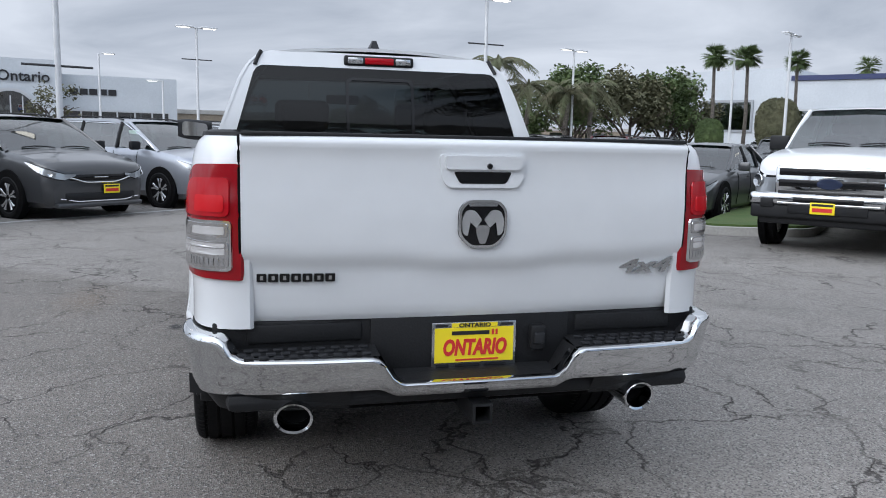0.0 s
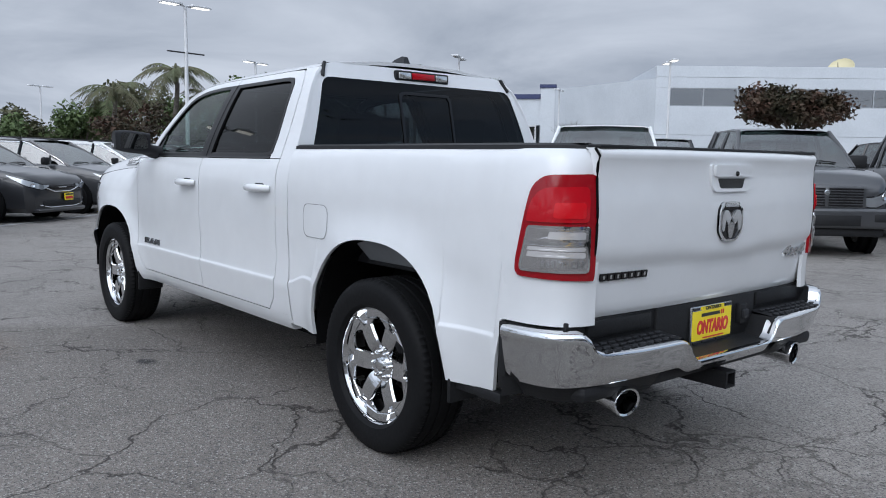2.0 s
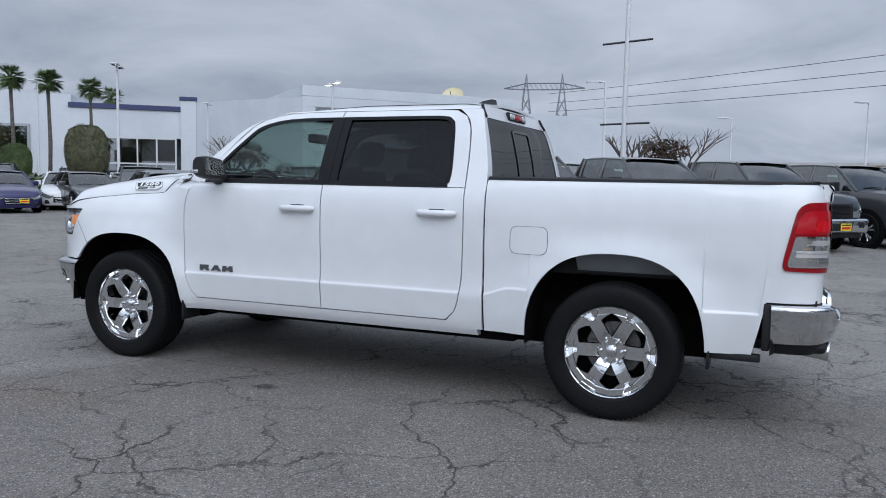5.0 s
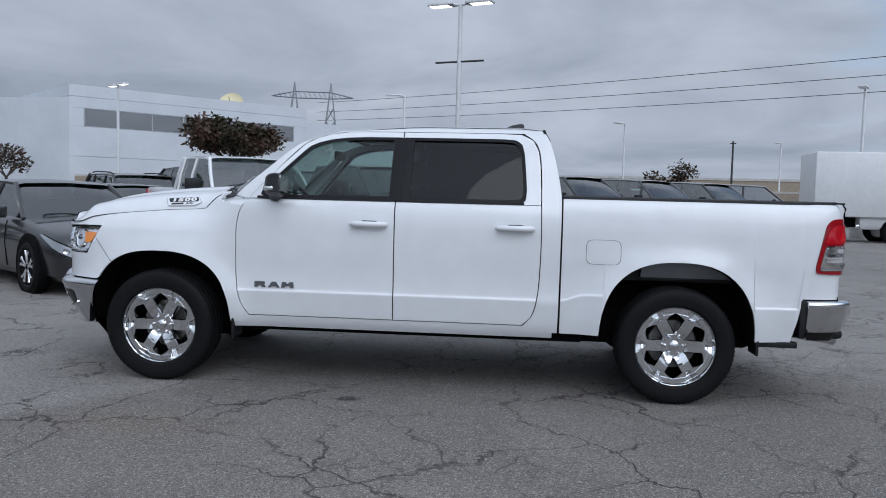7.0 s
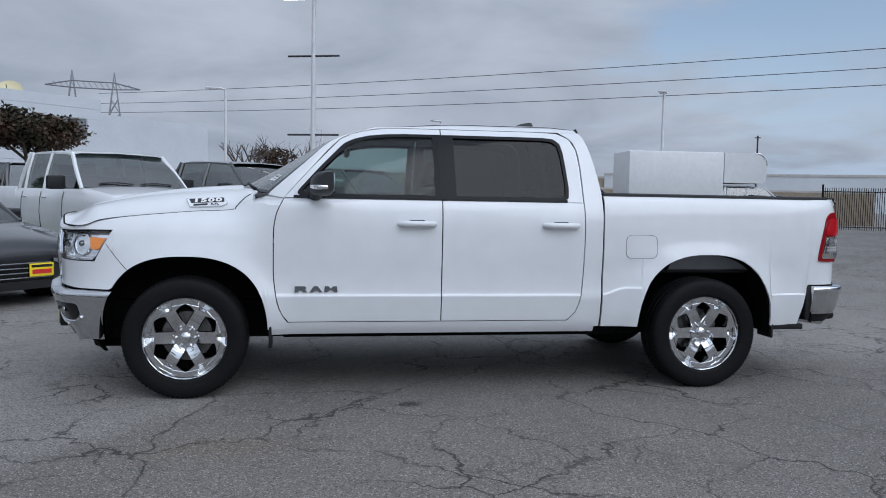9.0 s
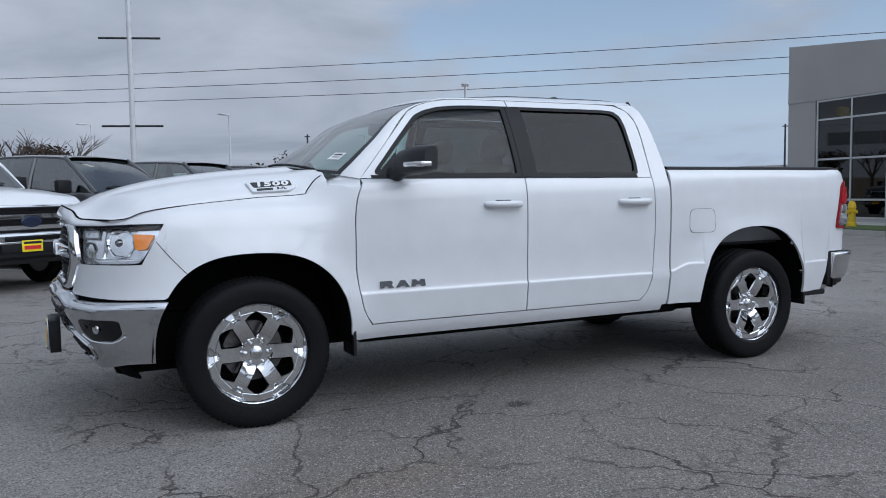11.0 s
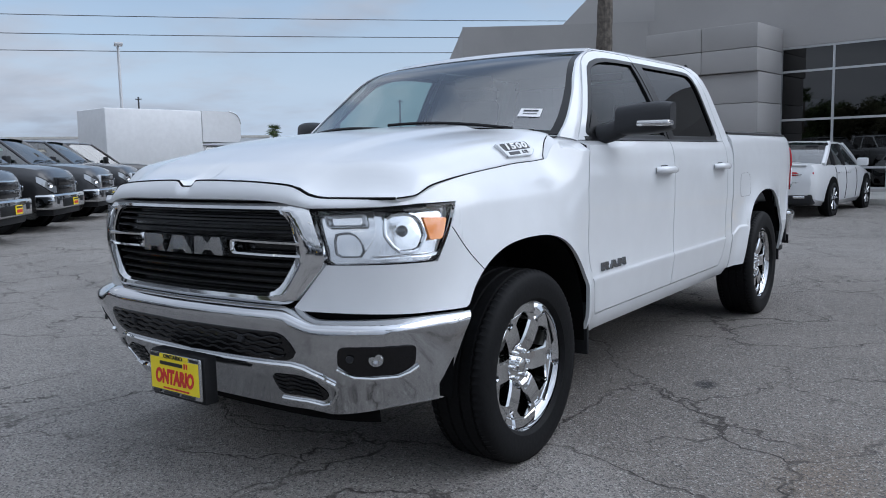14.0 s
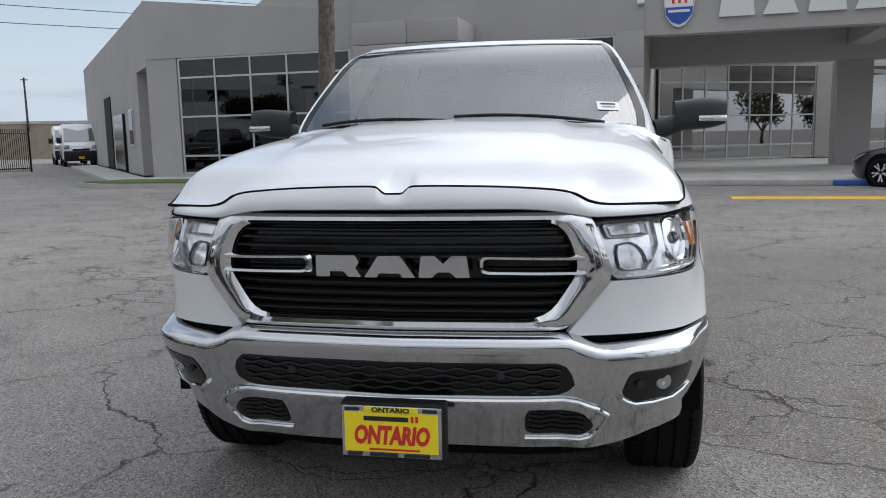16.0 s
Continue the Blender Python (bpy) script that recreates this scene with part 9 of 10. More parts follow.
def tail(q, z, lift=0.0):
    """A place on the rear bumper's face: q runs along it from the middle, its sign gives the side."""
    a, s = abs(q), (1 if q >= 0 else -1)
    x, y = _rx(a), _ry(a)
    tx, ty = _rx(a + 0.01) - _rx(a - 0.01), _ry(a + 0.01) - _ry(a - 0.01)
    ln = math.hypot(tx, ty) or 1
    nx, ny = ty / ln, -tx / ln
    if a < 0.02:
        nx, ny = 0, -1
    return Vector((s * (x + nx * lift), y + ny * lift, z))


T_TOP = curve_of([(0.0, 0.580), (0.265, 0.580), (0.30, 0.592), (0.345, 0.655), (0.375, 0.672), (0.80, 0.676), (0.835, 0.688), (0.872, 0.738), (0.905, 0.750), (1.5, 0.744)])
T_LOW = curve_of([(0.0, 0.520), (0.28, 0.520), (0.36, 0.548), (0.80, 0.545), (1.0, 0.538), (1.5, 0.530)])
T_LIFT = curve_of([(0.0, -0.032), (0.15, -0.018), (0.55, 0.000), (0.75, 0.007), (0.84, 0.016), (0.93, 0.014), (0.98, 0.004), (1.0, -0.012)])
qs = sorted({q * s for q in span(0, _acc[-1], 52) + [0.27, 0.285, 0.32, 0.345, 0.36, 0.845, 0.86, 0.885, 0.9] for s in (-1, 1)})
vs = [0, 0.06, 0.15, 0.35, 0.55, 0.72, 0.80, 0.86, 0.92, 0.96, 0.985, 1.0]
bm = grid(bmesh.new(), lambda u, v: tail(u, lerp(T_LOW(abs(u)), T_TOP(abs(u)), v), T_LIFT(v)), qs, vs)
bumper_r = part("rear_bumper", hem(face_out(bm, (0, 0, 0.6)), lambda co: Vector((-co.x * 0.6, 1.0 if co.y < -1.1 else 0.2, 0)).normalized(), 0.03), CHROME, truck, "chrome step bumper with black tread pads")
# black steps on top: pads at two levels and the middle well
def pad(q0, q1, z, inner_y, name, n=16, parent=None):
    def f(u, v):
        a = tail(u, z, -0.012)
        x_in = min(abs(a.x), 0.93) * (1 if u >= 0 else -1)
        return Vector((lerp(a.x, x_in, v), lerp(a.y, max(inner_y, a.y + 0.02), v), z + 0.002 + 0.012 * v))
    return part(name, face_out(grid(bmesh.new(), f, span(q0, q1, n), span(0, 1, 6)), (0, -1.1, 0)), BLACK_PLASTIC, bumper_r)


pad(-0.29, 0.29, 0.578, -1.10, "step_well")
for s in (-1, 1):
    p = pad(s * 0.355, s * 0.83, 0.670, -1.085, "step_pad")
    for j in range(9):
        for k in range(3):
            x, y = s * (0.40 + j * 0.048 + (0.024 if k % 2 else 0)), -1.192 + k * 0.034
            bm = new_box(x - 0.016, x + 0.016, y - 0.009, y + 0.009, 0.674 + k * 0.003, 0.684 + k * 0.003, bevel=0.003)
            part("tread_block", bm, GREY_PLASTIC, p)
    pad(s * 0.90, s * 1.22, 0.744, -0.84, "corner_pad")
    # sloping cheeks
    bm = grid(bmesh.new(), lambda u, v: Vector((s * lerp(0.295, 0.352, v), lerp(-1.214, -1.10, u), lerp(0.580, 0.672, v))), span(0, 1, 4), span(0, 1, 4))
    part("well_cheek", face_out(bm, (s * 0.5, -1.2, 0.4)), BLACK_PLASTIC, bumper_r)
    bm = grid(bmesh.new(), lambda u, v: Vector((s * lerp(0.818, 0.885, v), lerp(-1.176, -1.09, u) + 0.018 * v, lerp(0.676, 0.746, v))), span(0, 1, 4), span(0, 1, 4))
    part("corner_cheek", face_out(bm, (s * 1.2, -1.2, 0.4)), BLACK_PLASTIC, bumper_r)
    # dark end plate behind the chrome, by the wheel
    part("bumper_end", new_box(s * 0.86, s * 0.974, -0.857, -0.815, 0.49, 0.752, bevel=0.008), BLACK_PLASTIC, bumper_r)
    # lower black skirt
    bm = grid(bmesh.new(), lambda u, v: tail(s * u, lerp(0.470, 0.545, v), lerp(-0.090, -0.040, v)), span(0.45, 1.36, 24), span(0, 1, 3))
    part("bumper_skirt", face_out(bm, (0, 0, 0.6)), BLACK_PLASTIC, bumper_r)
part("well_back", new_box(-0.37, 0.37, -1.10, -1.06, 0.56, 0.775, bevel=0.006), BLACK_PLASTIC, bumper_r)
part("upper_fascia", new_box(-0.90, 0.90, -1.085, -1.04, 0.665, 0.774, bevel=0.006), BLACK_PLASTIC, bumper_r)
part("upper_rib", new_box(-0.79, -0.40, -1.096, -1.08, 0.70, 0.765, bevel=0.008), BLACK_PLASTIC, bumper_r)
part("upper_rib", new_box(0.40, 0.79, -1.096, -1.08, 0.70, 0.765, bevel=0.008), BLACK_PLASTIC, bumper_r)
part("lower_skirt", new_box(-0.86, 0.86, -1.15, -0.75, 0.475, 0.545, bevel=0.03), BLACK_PLASTIC, bumper_r)
socket = part("trailer_socket", new_box(0.215, 0.275, -1.128, -1.09, 0.640, 0.735, bevel=0.012), BLACK_PLASTIC, bumper_r)
part("socket_flap", new_box(0.224, 0.266, -1.140, -1.122, 0.668, 0.708, bevel=0.006), GREY_PLASTIC, socket)
show_plate(truck, (0.004, -1.114, 0.672), -1, "rear_plate")

# hitch and exhausts
bm = bmesh.new()
o = [(-0.036, -0.036), (0.036, -0.036), (0.036, 0.036), (-0.036, 0.036)]
i = [(x * 0.74, z * 0.74) for x, z in o]
rings = [[bm.verts.new((0.012 + x, y, 0.445 + z)) for x, z in pts] for pts, y in ((o, -0.8), (o, -1.212), (i, -1.214), (i, -0.95))]
for a, b in zip(rings, rings[1:]):
    for k in range(4):
        bm.faces.new((a[k], a[(k + 1) % 4], b[(k + 1) % 4], b[k]))
part("hitch_receiver", bm, BLACK_PLASTIC, truck, smooth=0)
part("hitch_beam", tube(bmesh.new(), [(-0.5, -0.98, 0.45), (0.5, -0.98, 0.45)], 0.035, 8), UNDERBODY, truck)
for s in (-1, 1):
    m = Matrix.Translation((s * 0.640, -1.168, 0.458)) @ Vector((s * 0.12, -1, -0.10)).to_track_quat("Z", "Y").to_matrix().to_4x4() @ Matrix.Diagonal((1.10, 0.94, 1, 1))
    ex = part("exhaust_tip", lathe(bmesh.new(), [(0.050, -0.28), (0.055, -0.20), (0.058, -0.02), (0.0605, 0.0), (0.058, 0.006), (0.050, 0.002), (0.048, -0.03), (0.047, -0.12)], m, 40), CHROME, truck)
    part("exhaust_bore", lathe(bmesh.new(), [(0.047, -0.06), (0.0, -0.10)], m, 24), UNDERBODY, ex)
    part("exhaust_pipe", tube(bmesh.new(), [m @ Vector((0, 0, -0.27)), (s * 0.60, -0.75, 0.50), (s * 0.55, -0.5, 0.50)], 0.035, 10), UNDERBODY, truck)
    # mud flaps and spare liner plate
    for y, z1 in ((-0.545, 0.60), (3.12, 0.58)):
        part("mud_flap", new_box(s * 0.80, s * 0.985, y - 0.008, y + 0.012, 0.33 if y > 0 else 0.36, z1, bevel=0.006), BLACK_PLASTIC, truck)

# tail lamps
BRIGHT_RED = material("bright_red", (0.56, 0.006, 0.012), rough=0.15)
TAIL_CLEAR = material("tail_clear", (0.88, 0.87, 0.87), rough=0.10, metal=0.7)
TAIL_SMOKE = material("tail_smoke", (0.55, 0.54, 0.54), rough=0.10, metal=0.85)
for s in (-1, 1):
    def lens(pts, lift, r=0.02, depth=0.012, rows=4):
        o = resample(rounded(pts, r, 5), 64)
        bm = sheet(bmesh.new(), o, lambda p: flank(p.x, p.y, lift, s), rows)
        return hem(face_out(bm, (0, -0.3, 1.1)), inward, depth)
    lamp = part("tail_lamp", lens([(-1.240, 1.306, 0.006), (-1.05, 1.302, 0.06), (-0.995, 1.262, 0.06), (-0.962, 1.14, 0.1), (-0.925, 0.985, 0.03), (-0.925, 0.935, 0.03), (-1.240, 0.924, 0.006)], 0.010, depth=0.02), DEEP_RED, truck, "red tail lamp with clear reversing lenses")
    part("brake_lens", lens([(-1.206, 1.262, 0.02), (-1.05, 1.258, 0.03), (-1.002, 1.215, 0.03), (-0.978, 1.135, 0.015), (-1.206, 1.135, 0.02)], 0.016, depth=0.006), RED_LENS, lamp)
    part("brake_core", lens([(-1.190, 1.205, 0.01), (-1.09, 1.205, 0.01), (-1.085, 1.150, 0.01), (-1.190, 1.150, 0.01)], 0.019, depth=0.003), BRIGHT_RED, lamp)
    lens_edge = [(-1.212, 1.122, 0.012), (-0.988, 1.122, 0.012), (-0.950, 0.975, 0.02), (-0.955, 0.955, 0.02), (-1.212, 0.955, 0.015)]
    part("lens_frame", lens(lens_edge, 0.0155, depth=0.006), CHROME, lamp)
    part("reverse_lens", lens([(-1.203, 1.112, 0.01), (-0.996, 1.112, 0.01), (-0.981, 1.066, 0.01), (-1.203, 1.066, 0.01)], 0.0185, depth=0.003), TAIL_SMOKE, lamp)
    part("reverse_core", lens([(-1.192, 1.102, 0.006), (-1.075, 1.102, 0.006), (-1.070, 1.076, 0.006), (-1.192, 1.076, 0.006)], 0.0195, depth=0.001), TAIL_CLEAR, lamp)
    lower = part("signal_lens", lens([(-1.203, 1.052, 0.01), (-0.981, 1.052, 0.01), (-0.962, 0.965, 0.015), (-1.203, 0.965, 0.015)], 0.0185, depth=0.003), TAIL_SMOKE, lamp)
    for z0, z1 in ((1.034, 1.047), (1.010, 1.030)):
        part("lens_band", lens([(-1.192, z1, 0.003), (-0.996, z1, 0.003), (-0.990, z0, 0.003), (-1.192, z0, 0.003)], 0.0195, depth=0.001), TAIL_CLEAR, lower)
    for k in range(9):
        q = -1.190 + k * 0.016
        part("lens_prism", lens([(q, 1.000, 0.002), (q + 0.010, 1.000, 0.002), (q + 0.010, 0.974, 0.002), (q, 0.974, 0.002)], 0.0200, 0.002, 0.001, 2), SATIN_CHROME, lower)
    # fuel flap, on the driver's side only
    if s < 0:
        o = resample(rounded([(0.392, 0.948), (0.628, 0.948), (0.628, 1.118), (0.392, 1.118)], 0.05, 6), 72)
        i = [Vector((0.51, 1.033)).lerp(p, 0.975) for p in o]
        part("fuel_flap_seam", face_out(ring(bmesh.new(), o, i, lambda p, w: flank(p.x, p.y, 0.0012, s)), (0, 0.5, 1)), GREY_PLASTIC, truck)
        part("fuel_flap", lens([(q.x, q.y, 0.0) for q in i[::3]], 0.0015, 0.0, 0.002), WHITE_PAINT, truck)

# shut lines beside the tailgate: near-black tubes draw the shade in them
for s in (-1, 1):
    part("gate_shut_line", tube(bmesh.new(), [gate(s * 0.807, z, -0.004) for z in span(0.775, 1.398, 24)], 0.0050, 6), UNDERBODY, tailgate)

# tailgate handle, emblem, name bars
def gate_patch(pts, lift, mat, name, parent, r=0.02, depth=0.012, label="", rows=4):
    o = resample(rounded(pts, r, 5), 64)
    bm = sheet(bmesh.new(), o, lambda p: gate(p.x, p.y, lift), rows)
    face_out(bm, (0, 0, 1.1))
    return part(name, hem(bm, lambda co: Vector((0, 1, 0)), depth), mat, parent, label)


bezel = gate_patch([(-0.152, 1.350, 0.02), (0.160, 1.350, 0.02), (0.150, 1.268, 0.04), (0.130, 1.236, 0.03), (-0.122, 1.236, 0.03), (-0.142, 1.268, 0.04)], 0.012, WHITE_PAINT, "gate_handle", tailgate)
gate_patch([(-0.138, 1.344, 0.015), (0.146, 1.344, 0.015), (0.136, 1.298, 0.01), (-0.128, 1.298, 0.01)], 0.024, WHITE_PAINT, "handle_grip", bezel)
gate_patch([(-0.102, 1.290, 0.006), (0.106, 1.290, 0.006), (0.086, 1.250, 0.01), (-0.080, 1.250, 0.01)], 0.0135, GLOSS_BLACK, "handle_recess", bezel, depth=0.003)
m = Matrix.Translation(gate(0.022, 1.310, 0.026)) @ Matrix.Rotation(radians(90), 4, "X")
part("camera_lens", lathe(bmesh.new(), [(0.0, 0.006), (0.007, 0.006), (0.010, 0.002), (0.010, -0.01)], m, 18), GLOSS_BLACK, bezel)
octo = [(-0.056, 1.194), (0.056, 1.194), (0.086, 1.164), (0.086, 1.071), (0.045, 1.030), (-0.045, 1.030), (-0.086, 1.071), (-0.086, 1.164)]
emblem = gate_patch([(x + 0.004, z) for x, z in octo], 0.010, GLOSS_BLACK, "gate_emblem", tailgate, 0.02, label="chrome and black octagonal badge")
o = resample(rounded([(x + 0.004, z) for x, z in octo], 0.02, 4), 64)
i = [Vector((0.004, 1.112)).lerp(p, 0.90) for p in o]
bm = face_out(ring(bmesh.new(), o, i, lambda p, w: gate(p.x, p.y, 0.016)), (0, 0, 1.1))
part("emblem_rim", hem(bm, lambda co: Vector((0, 1, 0)), 0.012), CHROME, emblem)
EMBLEM_SILVER = material("emblem_silver", (0.88, 0.89, 0.90), rough=0.30, metal=1.0)
# plain bright shapes inside: two curved horns and a shield
for s in (-1, 1):
    gate_patch([(0.004 + s * 0.004, 1.127, 0.005), (0.004 + s * 0.030, 1.160, 0.012), (0.004 + s * 0.062, 1.160, 0.02), (0.004 + s * 0.076, 1.127, 0.02), (0.004 + s * 0.072, 1.080, 0.015), (0.004 + s * 0.052, 1.069, 0.01), (0.004 + s * 0.056, 1.108, 0.015), (0.004 + s * 0.038, 1.132, 0.012), (0.004 + s * 0.026, 1.097, 0.008)], 0.017, EMBLEM_SILVER, "emblem_wing", emblem, 0.01, 0.008)
gate_patch([(-0.022, 1.108, 0.006), (0.030, 1.108, 0.006), (0.026, 1.076, 0.008), (0.014, 1.043, 0.006), (-0.006, 1.043, 0.006), (-0.018, 1.076, 0.008)], 0.015, SATIN_CHROME, "emblem_shield", emblem, 0.008, 0.006)
gate_patch([(-0.050, 1.185, 0.002), (0.058, 1.185, 0.002), (0.054, 1.173, 0.002), (-0.046, 1.173, 0.002)], 0.0165, SATIN_CHROME, "emblem_bar", emblem, 0.002, 0.004)
for k in range(7):
    x = -0.755 + k * 0.0375
    b = gate_patch([(x, 0.916, 0.003), (x + 0.032, 0.916, 0.003), (x + 0.032, 0.944, 0.003), (x, 0.944, 0.003)], 0.010, GLOSS_BLACK, "name_bar", tailgate, 0.003, 0.008)
    # gleam set on each bar as a small bright square
    gate_patch([(x + 0.011, 0.923, 0.001), (x + 0.021, 0.923, 0.001), (x + 0.021, 0.937, 0.001), (x + 0.011, 0.937, 0.001)], 0.0108, SATIN_CHROME, "bar_gleam", b, 0.001, 0.001, rows=2)
m = Matrix.Translation(gate(0.648, 0.948, 0.006)) @ Matrix.Rotation(radians(90), 4, "X") @ Matrix.Diagonal((1.75, 1, 1, 1))
part("drive_badge", text_mesh("4x4", 0.078, 0.004, m, shear=0.35, bold=0.002), SATIN_CHROME, tailgate)

# ---- mirrors, badges on the flanks, cabin ----
BADGE_GREY = material("badge_grey", (0.16, 0.165, 0.175), rough=0.25, metal=0.8)
MIRROR = material("mirror_silver", (0.85, 0.87, 0.88), rough=0.02, metal=1.0)
for s in (-1, 1):
    door_m = new("door_mirror")
    door_m.parent = truck
    # housing: rounded shell, wider at the outer end
    bm = bmesh.new()
    secs = []
    for f, x in zip(span(0, 1, 8), span(1.000, 1.250, 8)):
        y0, y1 = lerp(2.745, 2.715, f), lerp(2.870, 2.850, f) - 0.05 * f ** 3
        z0, z1 = lerp(1.352, 1.362, f) + 0.02 * f ** 4, lerp(1.505, 1.535, f) - 0.02 * f ** 4
        loop = rounded([(y0, z0, 0.025), (y1, z0 + 0.01, 0.045), (y1 - 0.01, z1 - 0.01, 0.05), (y0, z1, 0.03)], 0.03, 4)
        secs.append([bm.verts.new((s * x, p.x, p.y)) for p in loop])
    for a, b in zip(secs, secs[1:]):
        for k in range(len(a)):
            bm.faces.new((a[k], a[(k + 1) % len(a)], b[(k + 1) % len(a)], b[k]))
    bm.faces.new(secs[0])
    bm.faces.new(secs[-1])
    bmesh.ops.recalc_face_normals(bm, faces=bm.faces)
    part("mirror_shell", bm, GREY_PLASTIC, door_m, smooth=50)
    o = rounded([(s * 1.030, 1.388), (s * 1.220, 1.394), (s * 1.215, 1.504), (s * 1.030, 1.486)], 0.03, 4)
    part("mirror_glass", slab(bmesh.new(), o, lambda p: Vector((p.x, 2.712, p.y)), (0, 0.012, 0)), MIRROR, door_m, smooth=0)
    bm = tube(bmesh.new(), [(s * 0.905, 2.83, 1.365), (s * 0.96, 2.825, 1.375), (s * 1.03, 2.81, 1.400)], [0.050, 0.048, 0.045], 10)
    part("mirror_arm", bm, GREY_PLASTIC, door_m, smooth=60)
    bm = new_box(s * 1.11, s * 1.252, 2.795, 2.866, 1.398, 1.428, bevel=0.008)
    for v in bm.verts:
        f = (abs(v.co.x) - 1.0) / 0.25
        v.co.y -= 0.05 * max(0, f) ** 3 - 0.004
    part("turn_strip", bm, CLEAR_LENS, door_m)
    # sail panel in the corner of the window
    pts = [(2.935, 1.362), (2.80, 1.362), (2.80, 1.50)]
    part("sail_panel", face_out(sheet(bmesh.new(), resample(pts, 24), lambda p: flank(p.x, p.y, -0.004, s), 2), (0, 1.9, 1.2)), BLACK_PLASTIC, door_m)
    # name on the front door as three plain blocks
    for k, pts in enumerate(([(0, 0), (0, 1), (0.85, 1), (0.95, 0.7), (0.85, 0.45), (1.0, 0), (0.7, 0), (0.55, 0.28), (0.3, 0.28), (0.3, 0)], [(0, 0), (0.36, 1), (0.68, 1), (1.05, 0), (0.76, 0), (0.70, 0.2), (0.34, 0.2), (0.28, 0)], [(0, 0), (0.06, 1), (0.36, 1), (0.55, 0.62), (0.74, 1), (1.04, 1), (1.1, 0), (0.82, 0), (0.70, 0.3), (0.40, 0.3), (0.28, 0)])):
        y_of = lambda u: 2.962 - k * 0.098 - u * 0.082
        bm = slab(bmesh.new(), [Vector((y_of(u), 0.708 + 0.040 * v)) for u, v in pts], lambda p: flank(p.x, p.y, 0.010, s), (-s * 0.012, 0, 0))
        part("door_badge_block", bm, BADGE_GREY, truck, smooth=0)
    # engine badge on the hood's side, on its own tangent plane
    spot = lambda y, k: Vector((s * k * hood_half(y), y, hood_z(k * hood_half(y), y)))
    c = spot(3.545, 0.966)
    fore, up = (spot(3.64, 0.966) - spot(3.45, 0.966)).normalized(), (spot(3.545, 0.938) - spot(3.545, 0.990)).normalized()
    right = fore * (1 if s > 0 else -1)
    nrm = right.cross(up).normalized()
    mm = Matrix.Translation(c + nrm * 0.010) @ Matrix((right, up, nrm)).transposed().to_4x4() @ Matrix.Diagonal((1.18, 1.10, 1, 1))
    flip_x = 1 if s < 0 else -1
    def plate(pts, z0, depth, name, mat, parent, label="", r=0.008):
        o = [Vector((p.x * flip_x, p.y)) for p in rounded(pts, r, 3)]
        return part(name, slab(bmesh.new(), o, lambda p: mm @ Vector((p.x, p.y, z0)), nrm * -depth), mat, parent, label, smooth=0)
    badge = plate([(-0.118, 0.036), (-0.092, -0.030), (0.085, -0.034), (0.120, -0.012), (0.095, 0.036)], 0.0, 0.022, "hood_badge", SATIN_CHROME, truck, "white and black engine badge with a chrome rim")
    plate([(-0.112, 0.033), (-0.089, -0.027), (0.083, -0.031), (0.115, -0.011), (0.092, 0.033)], 0.0012, 0.004, "badge_field", WHITE_PAINT, badge)
    plate([(-0.100, 0.0305), (-0.084, -0.0035), (0.098, -0.0035), (0.092, 0.0305)], 0.0022, 0.002, "badge_panel", INK_BLACK, badge)
    for k, digit in enumerate("1500"):
        part("badge_digit", text_mesh(digit, 0.040, 0.0012, mm @ Matrix.Translation((-0.058 + k * 0.041, 0.0130, 0.0036)) @ Matrix.Diagonal((1.75, 0.92, 1, 1)), bold=0.0016), INK_WHITE, badge)
    part("badge_line", text_mesh("5.7L", 0.020, 0.0008, mm @ Matrix.Translation((0.045 * flip_x if s < 0 else 0.045, -0.017, 0.0024)) @ Matrix.Diagonal((1.3, 0.9, 1, 1)), bold=0.0008), INK_BLACK, badge)
    bm = new_box(-0.072, 0.005, -0.024, -0.010, 0.001, 0.0022)
    bmesh.ops.transform(bm, matrix=mm, verts=bm.verts)
    part("badge_line", bm, INK_BLACK, badge)

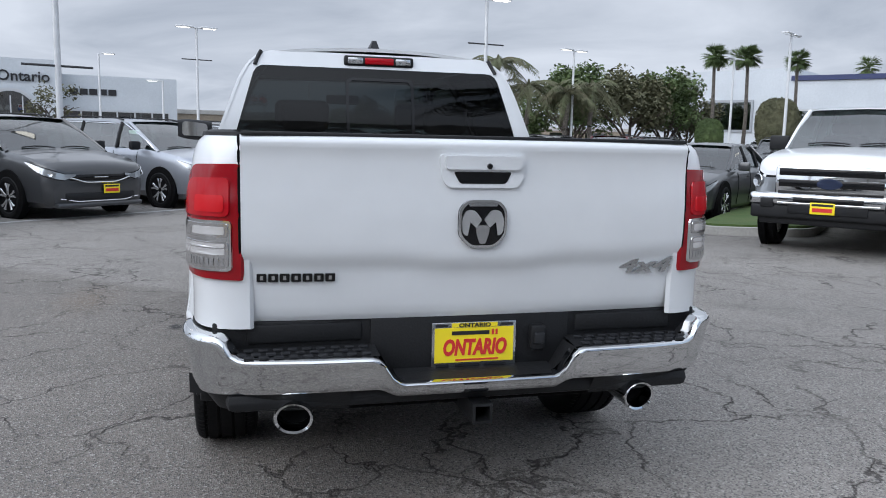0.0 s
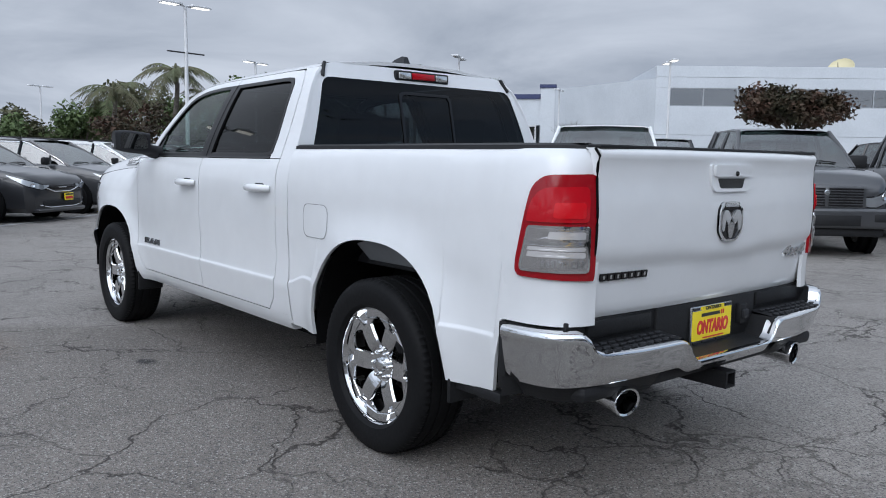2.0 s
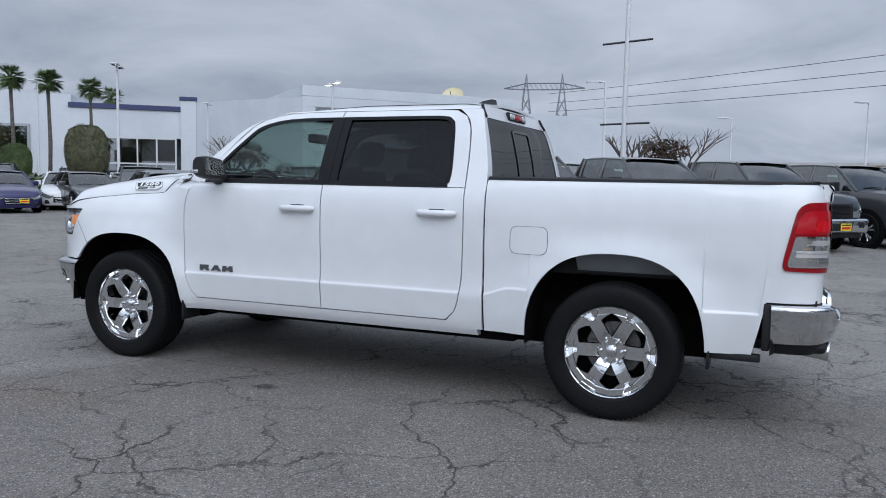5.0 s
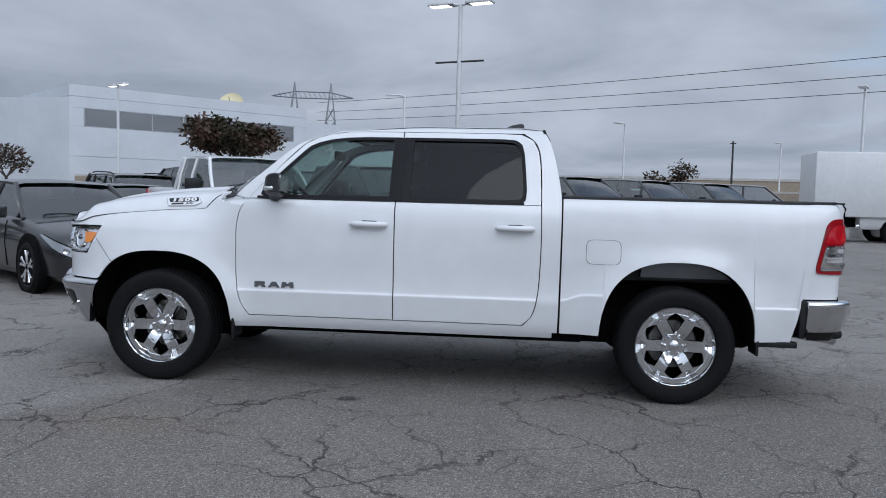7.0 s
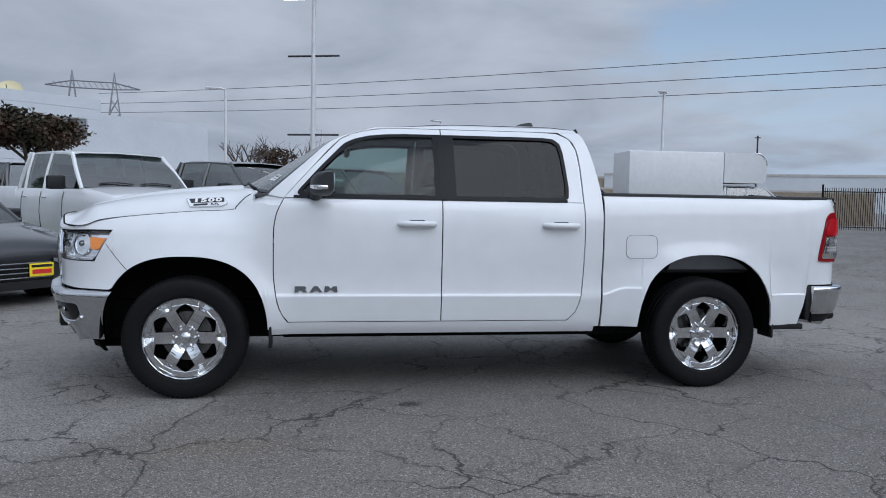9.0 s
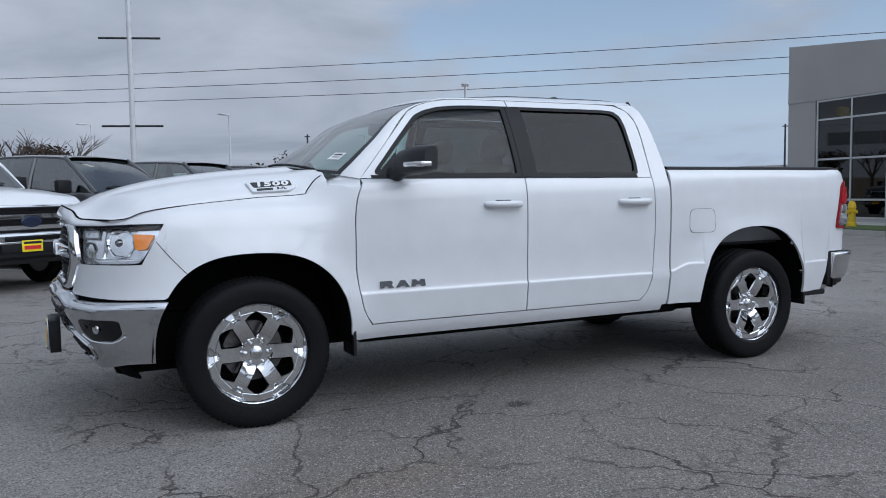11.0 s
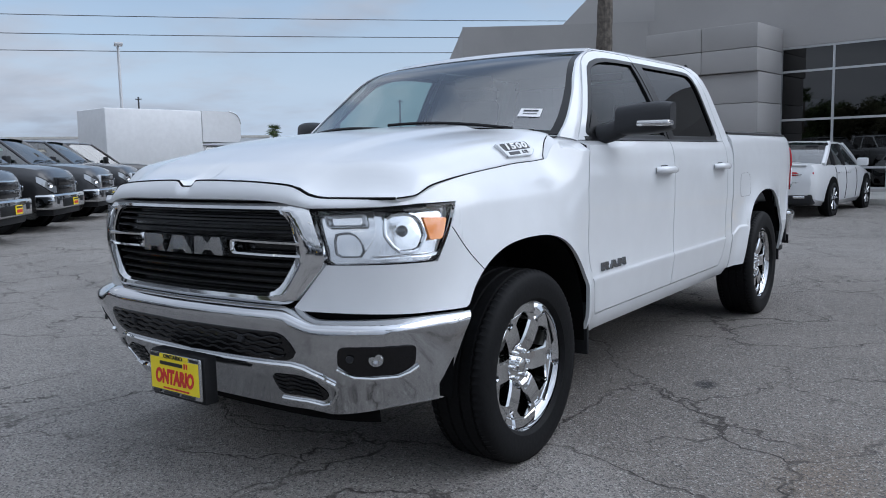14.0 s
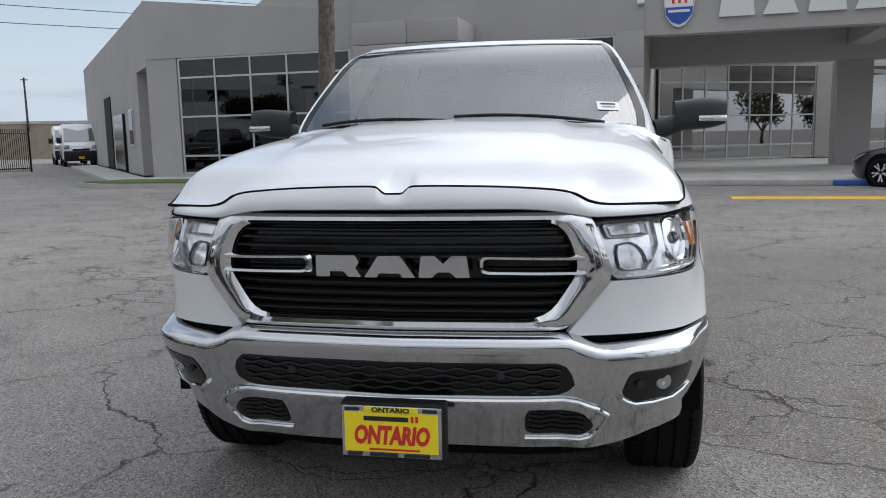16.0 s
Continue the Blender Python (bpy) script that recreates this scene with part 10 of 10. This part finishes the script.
# cabin
cabin = new("cabin")
cabin.parent = truck
part("dashboard", new_box(-0.80, 0.80, 2.92, 3.22, 1.05, 1.33, bevel=0.06, segs=3), BLACK_PLASTIC, cabin)
part("cabin_floor", new_box(-0.84, 0.84, 0.95, 3.1, 0.62, 0.70), UNDERBODY, cabin)
part("cabin_rear_wall", new_box(-0.80, 0.80, 0.90, 0.93, 0.7, 1.36), SEAT_CLOTH, cabin)
m = Matrix.Translation((-0.40, 2.74, 1.27)) @ Matrix.Rotation(radians(62), 4, "X")
bm = bmesh.new()
n = 32
rr = [(0.185 * math.cos(2 * math.pi * k / n), 0.185 * math.sin(2 * math.pi * k / n), 0) for k in range(n + 1)]
tube(bm, [m @ Vector(p) for p in rr], 0.017, 8, close=False)
tube(bm, [m @ Vector((-0.17, 0, 0)), m @ Vector((0, 0, -0.03)), m @ Vector((0.17, 0, 0))], 0.022, 6)
tube(bm, [m @ Vector((0, 0, -0.02)), m @ Vector((0, -0.02, -0.35))], 0.035, 8)
part("steering_wheel", bm, BLACK_PLASTIC, cabin)
for y, xs, top in ((2.02, (-0.42, 0.42), 1.44), (1.10, (-0.42, 0.42), 1.40)):
    for x in xs:
        bm = bmesh.new()
        box(bm, x - 0.25, x + 0.25, y - 0.06, y + 0.10, 0.80, top, bevel=0.06, segs=3)
        box(bm, x - 0.26, x + 0.26, y + 0.05, y + 0.55, 0.78, 0.95, bevel=0.05, segs=3)
        for v in bm.verts:
            v.co.y -= (v.co.z - 0.9) * 0.22
        seat = part("seat", bm, SEAT_CLOTH, cabin)
        bm = box(bmesh.new(), x - 0.135, x + 0.135, y - 0.05, y + 0.05, top + 0.03, top + 0.21, bevel=0.045, segs=3)
        for v in bm.verts:
            v.co.y -= (v.co.z - 0.9) * 0.22
        part("headrest", bm, SEAT_CLOTH, seat)
part("rear_view_mirror", new_box(-0.13, 0.13, 2.56, 2.60, 1.66, 1.735, bevel=0.02), BLACK_PLASTIC, cabin)
part("headliner", grid(bmesh.new(), lambda u, v: Vector((u * 0.60, v, 1.862 if v < 2.3 else 1.835)), span(-1, 1, 2), (1.02, 2.3, 2.42)), material("headliner_cloth", (0.50, 0.50, 0.49), rough=0.95), cabin)
